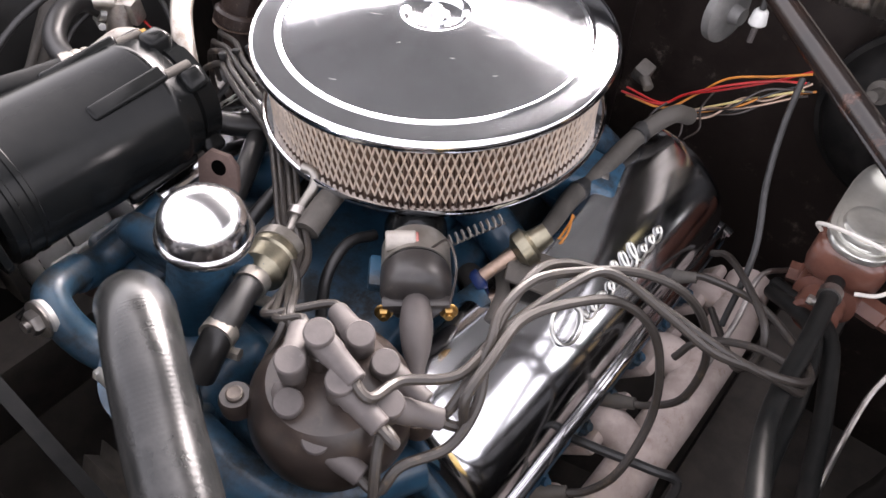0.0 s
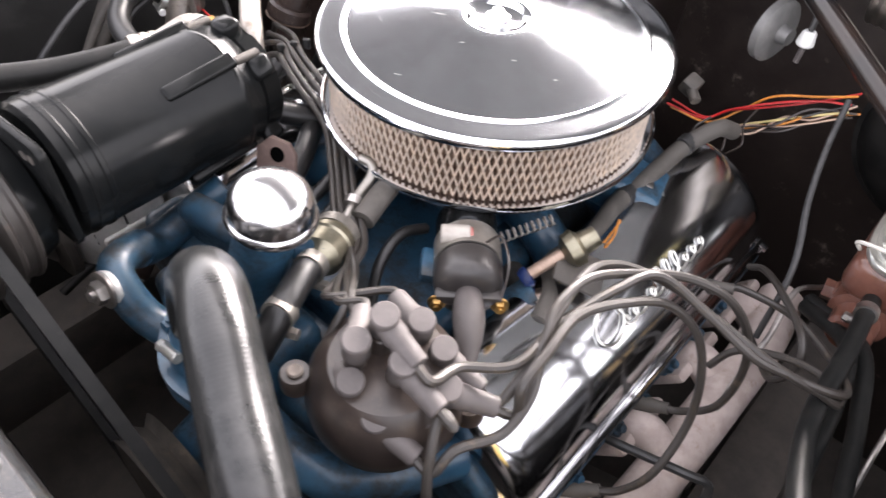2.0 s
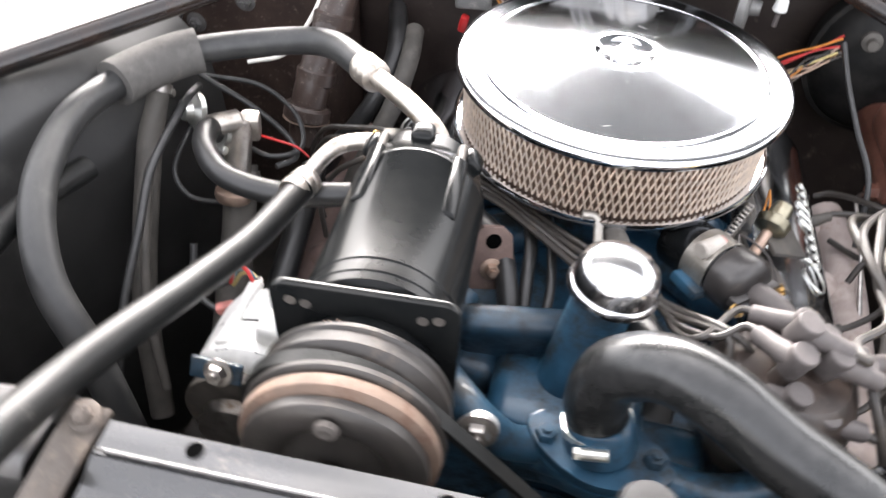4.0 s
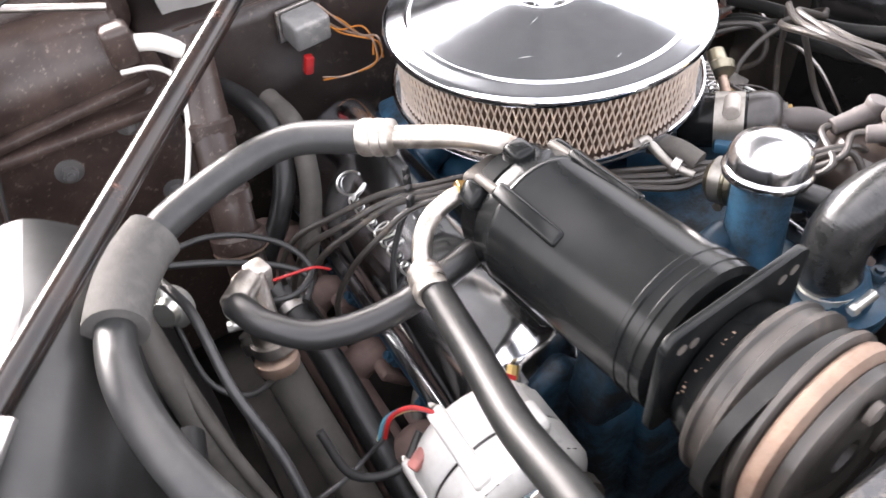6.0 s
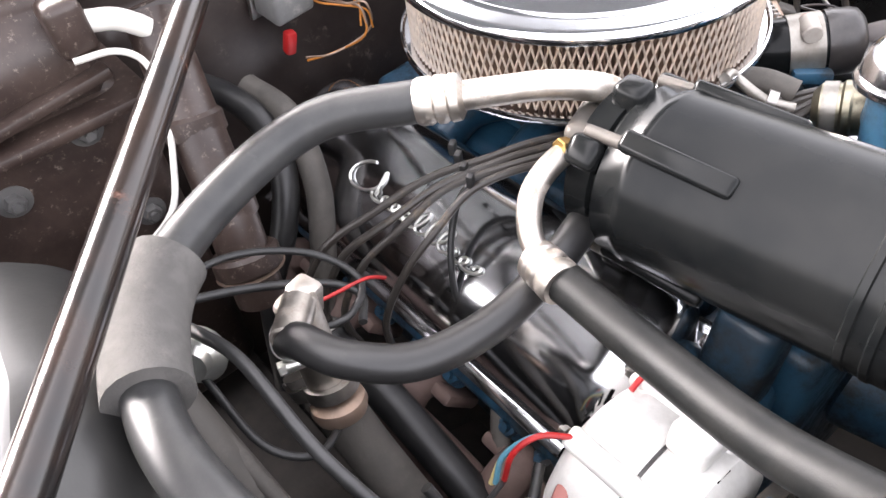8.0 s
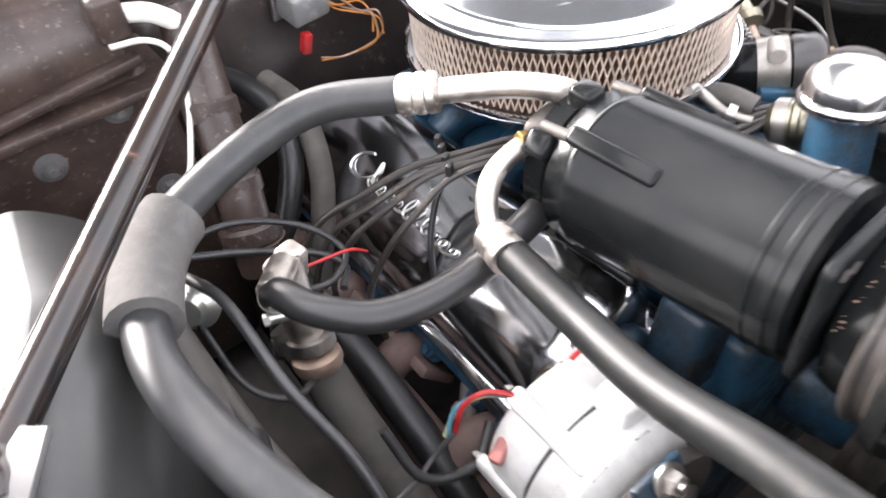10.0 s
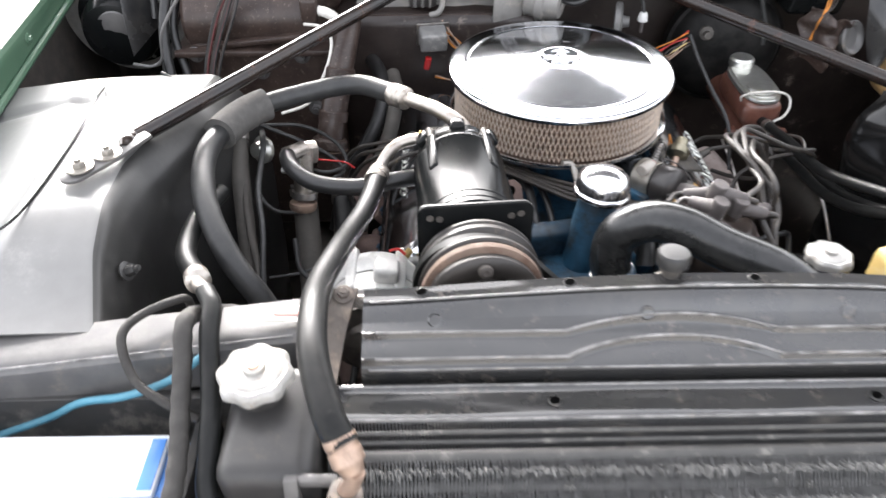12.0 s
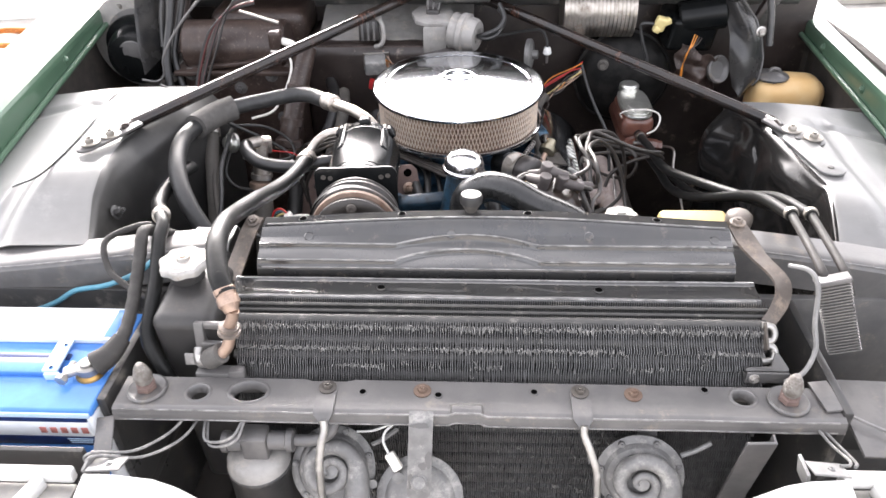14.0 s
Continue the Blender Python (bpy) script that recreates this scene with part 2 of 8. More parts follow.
STEEL_PALE = mat("pale_steel", (0.4, 0.39, 0.37), 0.38, 0.9, (0.3, 0.29, 0.275), 40, dust=(0.42, 0.4, 0.37), dust_at=0.6, dust_scale=30, bump=0.1)
HORN_PALE = mat("dusty_pale_grey", (0.17, 0.167, 0.163), 0.5, 0.1, (0.12, 0.118, 0.115), 45, dust=(0.32, 0.31, 0.29), dust_at=0.56, dust_scale=28, bump=0.25, bump_scale=160)
BATT_PALE = mat("battery_pale_blue", (0.42, 0.55, 0.7), 0.35, 0, (0.36, 0.5, 0.66), 25)
BATT_WHITE = mat("battery_white", (0.75, 0.78, 0.8), 0.4, 0, (0.68, 0.71, 0.74), 20)
BATT_DARK = mat("battery_dark_blue", (0.012, 0.03, 0.12), 0.4)
RED = mat("red_paint", (0.5, 0.02, 0.02), 0.45)
WIRE_RED = mat("dull_red_wire", (0.13, 0.035, 0.035), 0.5)
RED_PALE = mat("faded_red", (0.55, 0.2, 0.17), 0.55)
ORANGE = mat("orange_wire", (0.6, 0.22, 0.03), 0.5)
YELLOW = mat("yellow_plastic", (0.38, 0.27, 0.08), 0.5, 0, (0.3, 0.21, 0.07), 20, dust=(0.4, 0.34, 0.2), dust_at=0.6, dust_scale=25)
YELLOW_PALE = mat("yellow_pale", (0.62, 0.52, 0.24), 0.5, 0, (0.5, 0.41, 0.18), 30, dust=(0.35, 0.3, 0.2), dust_at=0.62, dust_scale=30)
TEAL = mat("teal_wire", (0.06, 0.22, 0.3), 0.5, 0, (0.09, 0.25, 0.33), 60, dust=(0.2, 0.26, 0.28), dust_at=0.6, dust_scale=40)
BAKELITE = mat("bakelite", (0.022, 0.017, 0.015), 0.32, 0, (0.042, 0.031, 0.026), 35, dust=(0.11, 0.085, 0.066), dust_at=0.64, dust_scale=25, bump=0.1)
TAN_TANK = mat("tan_tank", (0.72, 0.46, 0.2), 0.38, 0, (0.76, 0.56, 0.3), 9, bump=0.05)
BROWN_CAST = mat("master_brown", (0.11, 0.045, 0.032), 0.3, 0, (0.16, 0.07, 0.05), 40, bump=0.3, bump_scale=140, coat=0.3)
ZINC = mat("zinc_plate", (0.72, 0.72, 0.68), 0.3, 0.9, (0.6, 0.6, 0.56), 40, dust=(0.35, 0.32, 0.27), dust_at=0.68, dust_scale=40)
HORN = mat("horn_grey", (0.16, 0.158, 0.155), 0.5, 0.2, (0.22, 0.217, 0.21), 40, dust=(0.4, 0.38, 0.35), dust_at=0.6, dust_scale=25, bump=0.2)
DARK = mat("underbody", (0.06, 0.054, 0.05), 0.7, 0, (0.09, 0.079, 0.07), 20, dust=(0.1, 0.085, 0.07), dust_at=0.62, dust_scale=18, bump=0.3, spec=0.2)
CONCRETE = mat("concrete", (0.46, 0.44, 0.41), 0.8, 0, (0.34, 0.325, 0.3), 6, dust=(0.25, 0.235, 0.22), dust_at=0.62, dust_scale=3, bump=0.3, bump_scale=60)
MIRRORED_SLAB = mat("mirrored_slab", (0.055, 0.06, 0.068), 0.8, 0, (0.035, 0.04, 0.047), 2)
PCV_METAL = mat("olive_metal", (0.36, 0.33, 0.25), 0.38, 1.0, (0.25, 0.23, 0.17), 50, dust=(0.13, 0.11, 0.08), dust_at=0.6, dust_scale=35, bump=0.1)
CAP_CHROME = mat("cap_chrome", (0.74, 0.74, 0.76), 0.17, 1.0, (0.66, 0.66, 0.68), 50, rough_var=0.06, bump=0.04, bump_scale=60)
SHEET_WHITE = mat("white_sheeting", (0.78, 0.77, 0.74), 0.4, 0, (0.66, 0.64, 0.6), 9, bump=0.1)
CAP_PALE = mat("dull_plated_cap", (0.4, 0.39, 0.37), 0.45, 0.35, (0.3, 0.29, 0.27), 45, dust=(0.3, 0.25, 0.2), dust_at=0.6, dust_scale=40, bump=0.15, bump_scale=160)
LEDGE = mat("dusty_grey_metal", (0.3, 0.29, 0.275), 0.5, 0.15, (0.22, 0.21, 0.2), 30, dust=(0.36, 0.33, 0.29), dust_at=0.58, dust_scale=25, bump=0.15, bump_scale=150)
SUPPRESSOR = mat("suppressor", (0.4, 0.37, 0.33), 0.5, 0, (0.3, 0.27, 0.24), 50, dust=(0.2, 0.17, 0.14), dust_at=0.62, dust_scale=50, bump=0.15)
BAND_METAL = mat("band_metal", (0.34, 0.32, 0.29), 0.42, 0.8, (0.25, 0.235, 0.21), 40, dust=(0.2, 0.17, 0.14), dust_at=0.58, dust_scale=35, bump=0.2)
COIL_BLACK = mat("coil_black", (0.022, 0.02, 0.02), 0.35, 0, (0.04, 0.036, 0.034), 40, dust=(0.12, 0.1, 0.085), dust_at=0.66, dust_scale=40)
HOLE = mat("hole_dark", (0.003, 0.003, 0.003), 0.9, spec=0.0)
WORN_EDGE = mat("worn_edge", (0.26, 0.253, 0.247), 0.4, 0.2, (0.08, 0.078, 0.075), 45, dust=(0.3, 0.27, 0.24), dust_at=0.62, dust_scale=40)
FIN_DUST = mat("fin_dust", (0.26, 0.254, 0.242), 0.7, 0, (0.1, 0.098, 0.093), 60, island=1.0)
GLASS_DARK = mat("dark_glass", (0.012, 0.014, 0.015), 0.12, 0, (0.014, 0.016, 0.017), 10)
GASKET_WHITE = mat("label_white", (0.7, 0.68, 0.63), 0.55, 0, (0.6, 0.57, 0.52), 40)


# ---- mesh tools ----
ORIGIN = {}


def thing(name, at, label, category, group="", kind=""):
    """An empty at the base of a thing, which parents its parts."""
    ob = new(name)
    ob.empty_display_size = 0.02
    ob.location = at
    ORIGIN[ob.name] = Vector(at)
    return tagged(ob, label, category, group, kind)


def finish(bm, name, material, origin, sharp=38):
    bmesh.ops.remove_doubles(bm, verts=bm.verts, dist=1e-6)
    bmesh.ops.recalc_face_normals(bm, faces=bm.faces)
    bmesh.ops.translate(bm, verts=bm.verts, vec=-origin)
    me = bpy.data.meshes.new(name)
    bm.to_mesh(me)
    bm.free()
    me.materials.append(material)
    me.shade_smooth()
    me.set_sharp_from_angle(angle=radians(sharp))
    return me


def part(name, bm, material, parent, label="", sharp=38):
    """One mesh under a thing or under a part; the bmesh is in world places."""
    o = ORIGIN[parent.name]
    ob = new(name, finish(bm, name, material, o, sharp))
    ob.parent = parent
    ORIGIN[ob.name] = o
    return tagged(ob, label)


def solo(name, bm, material, label, category, group="", kind="", sharp=38):
    """A thing of one mesh, with its origin at the middle of its base."""
    lo = [min(v.co[i] for v in bm.verts) for i in range(3)]
    hi = [max(v.co[i] for v in bm.verts) for i in range(3)]
    o = Vector(((lo[0] + hi[0]) / 2, (lo[1] + hi[1]) / 2, lo[2]))
    ob = new(name, finish(bm, name, material, o, sharp))
    ob.location = o
    ORIGIN[ob.name] = o
    return tagged(ob, label, category, group, kind)


def B():
    return bmesh.new()


def basis(axis):
    a = Vector(axis).normalized()
    u = a.cross(Vector((0, 0, 1)) if abs(a.z) < 0.95 else Vector((0, 1, 0))).normalized()
    return a, u, a.cross(u).normalized()


def spline(pts, n=8):
    p = [Vector(q) for q in pts]
    p = [2 * p[0] - p[1]] + p + [2 * p[-1] - p[-2]]
    out = []
    for i in range(1, len(p) - 2):
        a, b, c, d = p[i - 1:i + 3]
        for k in range(n):
            s = k / n
            out.append(0.5 * (2 * b + (c - a) * s + (2 * a - 5 * b + 4 * c - d) * s * s + (3 * b - a - 3 * c + d) * s ** 3))
    out.append(p[-2])
    return out


def tube(bm, pts, r, seg=12, smooth=6, r_of=None, caps=True):
    """A round sweep along a smooth line. r_of(s) scales the radius along it."""
    line = spline(pts, smooth) if smooth else [Vector(q) for q in pts]
    n = len(line)
    t0 = (line[1] - line[0]).normalized()
    _, u, _ = basis(t0)
    rings = []
    for i, q in enumerate(line):
        t = (line[min(i + 1, n - 1)] - line[max(i - 1, 0)]).normalized()
        u = (u - t * u.dot(t)).normalized()
        v = t.cross(u)
        k = r * (r_of(i / (n - 1)) if r_of else 1.0)
        rings.append([bm.verts.new(q + k * (math.cos(h) * u + math.sin(h) * v)) for h in (2 * math.pi * j / seg for j in range(seg))])
    for a, b in zip(rings, rings[1:]):
        for j in range(seg):
            bm.faces.new((a[j], a[(j + 1) % seg], b[(j + 1) % seg], b[j]))
    if caps:
        bm.faces.new(rings[0][::-1])
        bm.faces.new(rings[-1])
    return bm


def lathe(bm, base, axis, profile, seg=32, close=True):
    """A turned shape: profile rows of (along the axis, radius)."""
    a, u, v = basis(axis)
    base = Vector(base)
    rings = []
    for h, r in profile:
        if r < 1e-5:
            rings.append([bm.verts.new(base + a * h)])
        else:
            rings.append([bm.verts.new(base + a * h + r * (math.cos(w) * u + math.sin(w) * v)) for w in (2 * math.pi * j / seg for j in range(seg))])
    for p, q in zip(rings, rings[1:]):
        if len(p) == 1 and len(q) == 1:
            continue
        for j in range(seg):
            k = (j + 1) % seg
            if len(p) == 1:
                bm.faces.new((p[0], q[k], q[j]))
            elif len(q) == 1:
                bm.faces.new((p[j], p[k], q[0]))
            else:
                bm.faces.new((p[j], p[k], q[k], q[j]))
    if close:
        for ring, flip in ((rings[0], True), (rings[-1], False)):
            if len(ring) > 1:
                bm.faces.new(ring[::-1] if flip else ring)
    return bm


def cyl(bm, p, q, r, r2=None, seg=20, edge=0.12):
    """A cylinder or cone from p to q with softened rims."""
    p, q = Vector(p), Vector(q)
    d = (q - p).length
    r2 = r if r2 is None else r2
    e = min(edge * min(r, r2), d * 0.3)
    return lathe(bm, p, q - p, [(0, r - e), (e, r), (d - e, r2), (d, r2 - e)], seg)


def box(bm, c, size, rot=(0, 0, 0), bevel=0.003, seg=2):
    m = Matrix.LocRotScale(Vector(c), Euler([radians(a) for a in rot]), Vector(size))
    r = bmesh.ops.create_cube(bm, size=1, matrix=m)
    if bevel:
        ed = list({e for v in r["verts"] for e in v.link_edges})
        bmesh.ops.bevel(bm, geom=ed, offset=bevel, segments=seg, profile=0.5, affect="EDGES", clamp_overlap=True)
    return bm


def plate(bm, outline, thick, m, bevel=0.0):
    """A flat plate: outline rows of (x, y), extruded along z by thick, set by the matrix m."""
    lo = [bm.verts.new(m @ Vector((x, y, 0))) for x, y in outline]
    hi = [bm.verts.new(m @ Vector((x, y, thick))) for x, y in outline]
    n = len(outline)
    fs = [bm.faces.new(lo[::-1]), bm.faces.new(hi)]
    fs += [bm.faces.new((lo[i], lo[(i + 1) % n], hi[(i + 1) % n], hi[i])) for i in range(n)]
    if bevel:
        bmesh.ops.bevel(bm, geom=list(fs[1].edges) + list(fs[0].edges), offset=bevel, segments=2, profile=0.5, affect="EDGES")
    return bm


def grid(bm, nu, nv, f, thick=0.0):
    """A sheet of f(u, v) places for u, v in 0..1; thick gives it a second skin below along the normal."""
    up = sum((Vector(f(0.6, v)) - Vector(f(0.4, v))).cross(Vector(f(0.5, v + 0.02)) - Vector(f(0.5, v - 0.02))).normalized().z for v in (0.05, 0.2, 0.35, 0.5, 0.65, 0.8, 0.95))
    thick = thick if up >= 0 else -thick

    def skin(off):
        rows = []
        for i in range(nu + 1):
            row = []
            for j in range(nv + 1):
                u, v = i / nu, j / nv
                q = Vector(f(u, v))
                if off:
                    du = Vector(f(min(u + 1e-3, 1), v)) - Vector(f(max(u - 1e-3, 0), v))
                    dv = Vector(f(u, min(v + 1e-3, 1))) - Vector(f(u, max(v - 1e-3, 0)))
                    q = q - du.cross(dv).normalized() * off
                row.append(bm.verts.new(q))
            rows.append(row)
        return rows
    top = skin(0)
    for i in range(nu):
        for j in range(nv):
            bm.faces.new((top[i][j], top[i + 1][j], top[i + 1][j + 1], top[i][j + 1]))
    if thick:
        low = skin(thick)
        for i in range(nu):
            for j in range(nv):
                bm.faces.new((low[i][j], low[i][j + 1], low[i + 1][j + 1], low[i + 1][j]))
        ring = [(i, 0) for i in range(nu)] + [(nu, j) for j in range(nv)] + [(i, nv) for i in range(nu, 0, -1)] + [(0, j) for j in range(nv, 0, -1)]
        for (a, b), (c, d) in zip(ring, ring[1:] + ring[:1]):
            bm.faces.new((top[a][b], low[a][b], low[c][d], top[c][d]))
    return bm


def lerp(rows, x):
    """The value at x of rows (x, value)."""
    return float(np.interp(x, [r[0] for r in rows], [r[1] for r in rows]))


def smooth(a, b, x):
    t = min(1, max(0, (x - a) / (b - a)))
    return t * t * (3 - 2 * t)


def hexbolt(bm, at, axis, r=0.007, h=0.006, washer=0.0):
    """A hexagon head, with a washer under it."""
    a, u, v = basis(axis)
    at = Vector(at)
    if washer:
        lathe(bm, at, axis, [(0, washer), (0.0018, washer), (0.0022, washer * 0.93)], 20)
        at = at + a * 0.002
    lathe(bm, at, axis, [(0, r), (h * 0.75, r), (h, r * 0.85)], 6)
    lathe(bm, at + a * h, axis, [(0, r * 0.45), (h * 0.5, r * 0.45)], 10)
    return bm


def clamp_ring(bm, at, axis, r, w=0.011):
    """A worm-drive hose clamp: a band and its screw housing."""
    a, u, v = basis(axis)
    at = Vector(at)
    lathe(bm, at - a * w / 2, axis, [(0, r), (0, r + 0.0014), (w, r + 0.0014), (w, r)], 28)
    c = at + v * (r + 0.005)
    cyl(bm, c - u * 0.011, c + u * 0.011, 0.005, seg=10)
    cyl(bm, c + u * 0.010, c + u * 0.016, 0.0055, seg=6)
    return bm


# ---- the large structure ----
g = B()
box(g, (0, 0, -0.05), (160, 160, 0.1), bevel=0)
solo("ground", g, CONCRETE, "pale worn concrete yard under the car", "ground", kind="structure")

# unseen dark slab added overhead so the chrome mirrors something dark; open on all sides
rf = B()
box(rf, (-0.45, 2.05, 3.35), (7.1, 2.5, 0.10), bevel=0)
solo("ceiling", rf, MIRRORED_SLAB, "unseen dark slab added overhead behind the car for the chrome to mirror", "ceiling", kind="structure")

# what stands in the yard beside the car
def sheet_heap(u, v):
    a, r = 2 * math.pi * u, 1 - v
    k = 1 + 0.22 * noise.noise(Vector((math.cos(a) * 1.5, math.sin(a) * 1.5, 4.0)))
    h = 0.42 * (1 - r ** 3) * (1 + 0.3 * noise.noise(Vector((r * 3 * math.cos(a), r * 3 * math.sin(a), 1))))
    return (-3.15 + 0.55 * r * k * math.cos(a), 3.75 + 0.42 * r * k * math.sin(a), 0.002 + h + 0.02 * noise.noise(Vector((12 * r * math.cos(a), 12 * r * math.sin(a), 7))) * (1 - r))


solo("plastic_sheet", grid(B(), 48, 16, sheet_heap), SHEET_WHITE, "crumpled white plastic sheeting heaped on the yard floor", "plastic sheet")
for k in range(4):
    oc_ = [(-2.92 + 0.05 * k + (0.16 + 0.02 * k) * math.cos(a), 2.95 + 0.16 * math.sin(a) - 0.04 * k, 0.02 + 0.02 * k + 0.01 * math.sin(3 * a)) for a in (2 * math.pi * i / 16 for i in range(17))]
    solo("orange_cable", tube(B(), oc_, 0.011, 8, 3), ORANGE, "loop of orange extension cable on the yard floor", "cable", "orange cable loops")
for k, (x, y, w, d, h) in enumerate(((2.75, 3.9, 1.1, 0.5, 0.10), (2.7, 3.05, 0.5, 0.32, 0.04), (3.3, 3.2, 0.5, 0.9, 0.22))):
    st = B()
    box(st, (x, y, h / 2), (w, d, h), rot=(0, 0, 6), bevel=0.012, seg=2)
    solo("paving_step" if k < 2 else "timber_box", st, CONCRETE if k < 2 else RUST, "pale concrete step beside the yard" if k < 2 else "low brown timber box by the steps", "step" if k < 2 else "box")

car = thing("car_body", (0, 0, 0), "open engine bay of an old green car, black inside", "car")


def lip_z(side, y):
    return 0.956 + 0.142 * y if side < 0 else 0.894 + 0.06 * y


def lip_top(side, y):
    """Height of the crease where the fender's flange meets its top."""
    return 1.013 + 0.1 * y if side < 0 else 0.953 + 0.022 * y


def edge_x(y, side=-1):
    if side > 0:
        return lerp([(-0.62, 0.60), (-0.47, 0.61), (-0.33, 0.64), (-0.2, 0.625), (-0.03, 0.60), (0.03, 0.585)], y)
    return lerp([(-0.62, 0.53), (-0.545, 0.558), (-0.48, 0.573), (-0.44, 0.584), (-0.36, 0.598), (-0.28, 0.598), (-0.2, 0.578), (-0.12, 0.557), (-0.03, 0.55), (0.03, 0.548)], y)


for side in (-1, 1):
    # outer fender: inner flange, crowned top, outer side
    prof = [(0.885, -0.06), (0.885, -0.01), (0.889, -0.002), (0.95, 0.014), (1.01, 0.002), (1.035, -0.03), (1.045, -0.15), (1.05, -0.8)]

    def fender(u, v, side=side, prof=prof):
        k = v * (len(prof) - 1)
        x, dz = lerp([(i, q[0]) for i, q in enumerate(prof)], k), lerp([(i, q[1]) for i, q in enumerate(prof)], k)
        y = 0.75 - 1.65 * u
        z = lip_top(side, y) + dz
        if v < 0.1:
            z = lip_z(side, y) + (lip_top(side, y) - 0.01 - lip_z(side, y)) * min(1, v * 7)
        return (side * x, y, z)
    f_ob = part("fender", grid(B(), 24, 28, fender, 0.002), GREEN, car, "green painted fender, sunlit along its top")
    for y in (0.62, 0.33, 0.1, -0.25):
        part("bolt", hexbolt(B(), (side * 0.8845, y, 0.5 * (lip_z(side, y) + lip_top(side, y))), (-side, 0, 0), 0.0065, 0.004, 0.010), GREEN, f_ob)
    part("flange_edge", tube(B(), [(side * 0.879, 0.72 - 0.1 * i, lip_z(side, 0.72 - 0.1 * i) + 0.004) for i in range(16)], 0.0065, 8, 0), GREEN, f_ob)
    # inner wheel housing: pressed top with a rolled edge and a bulged side
    def housing(u, v, side=side):
        y = (0.005 if side < 0 else 0.05) - (0.545 if side < 0 else 0.59) * u
        e = edge_x(y, side)
        top = (0.992 if side < 0 else 0.94) - 0.02 * smooth(-0.15, 0.05, y) - 0.045 * smooth(-0.36, -0.56, y)
        low = min(top - 0.004, lip_z(side, y) - 0.004)
        # the sides slope inwards towards the firewall
        k = (0.3 + 0.7 * smooth(-0.5, -0.08, y)) * (0.25 if side > 0 else 0.5)
        rows = [(0.0, 0.888, low), (0.22, 0.76, top - 0.3 * (top - low)), (0.32, 0.69, top - 0.002), (0.38, e + 0.012, top), (0.42, e + 0.004, top - 0.002), (0.46, e - 0.015 * k, top - 0.009), (0.54, e - 0.06 * k, top - 0.03), (0.63, e - 0.098 * k, top - 0.06), (0.74, e - 0.118 * k, top - 0.11), (0.86, e - 0.12 * k, top - 0.21), (1.0, e - 0.10 * k, 0.35)]
        blend = 0.022 * smooth(0.36, 0.42, v)
        taps = [min(1.0, v + blend * k / 3) for k in range(-3, 4)]
        x = sum(lerp([(r[0], r[1]) for r in rows], w) for w in taps) / 7
        z = sum(lerp([(r[0], r[2]) for r in rows], w) for w in taps) / 7
        if v < 0.33:
            # pressed panel lines
            z += 0.006 * (smooth(0.005, 0.03, abs(x - 0.735)) - 1) * smooth(-0.58, -0.5, y) * (1 - smooth(-0.06, -0.02, y))
            z -= 0.007 * smooth(0.02, 0.0, abs(y + 0.075)) * smooth(0.66, 0.7, x)
        z += 0.0007 * noise.noise(Vector((side * x * 9, y * 9, 3.1)))
        dent = smooth(0.46, 0.6, v) if side > 0 else 0.0
        x += (0.006 + 0.02 * dent) * noise.noise(Vector((y * 7, z * 7, side))) + 0.007 * dent * noise.noise(Vector((y * 19, z * 15, 5.0)))
        z -= dent * (0.016 * math.exp(-((y + 0.13 + 0.3 * (v - 0.6)) / 0.012) ** 2) + 0.006 * abs(noise.noise(Vector((y * 16, v * 9, 8.0)))))
        return (side * x, y, z)
    h_ob = part("wheel_housing", grid(B(), 60, 70, lambda u, v: housing(u, 0.412 + 0.588 * v), 0.002), HOUSING_DUSTY_SHEEN if side < 0 else HOUSING, car, "black painted side of the wheel housing")
    part("housing_top", grid(B(), 60, 50, lambda u, v: housing(u, 0.4125 * v), 0.002), HOUSING_TOP, car, "pressed wheel housing top, worn grey made paler for sky sheen")
    if side < 0:
        part("panel_seam", tube(B(), [(-0.72, -0.44, 0.9905), (-0.69, -0.39, 0.9912), (-0.688, -0.24, 0.9912), (-0.70, -0.12, 0.9905), (-0.712, -0.045, 0.9785)], 0.0016, 8, 6), HOUSING, car, "dark pressed seam")
        part("screw_tip", hexbolt(B(), (-0.566, -0.431, 0.937), (1, -0.1, 0.45), 0.007, 0.012, 0.012), PANEL_BLACK, h_ob)
    part("splash_panel", box(B(), (side * 0.72, -0.545, 0.62), (0.32, 0.006, 0.58), bevel=0.001), DARK, car)
    # rear closing wall of the housing
    part("splash_panel", box(B(), (side * 0.75, 0.012 if side < 0 else 0.058, 0.65 if side < 0 else 0.635), (0.34, 0.006, 0.56 if side < 0 else 0.53), bevel=0.001), DARK, car)

# firewall, cowl and side walls
part("firewall", box(B(), (0, 0.47, 0.65), (1.8, 0.03, 0.92), bevel=0.004), FIREWALL, car, "dark brown painted firewall")
cw = B()
# cowl top, its unseen front drawn forward to shade the heater box
box(cw, (0, 0.54, 1.112), (1.74, 0.50, 0.02), bevel=0.006)
box(cw, (0, 0.452, 1.02), (1.7, 0.02, 0.03), bevel=0.006)
part("cowl", cw, PANEL_BLACK, car)
part("windscreen", box(B(), (0, 1.05, 1.25), (1.45, 0.012, 0.50), rot=(-55, 0, 0), bevel=0.004), GLASS_DARK, car, "dark raked windscreen glass")
part("cabin_roof", box(B(), (0, 1.95, 1.40), (1.45, 1.5, 0.05), bevel=0.02, seg=3), GREEN, car)
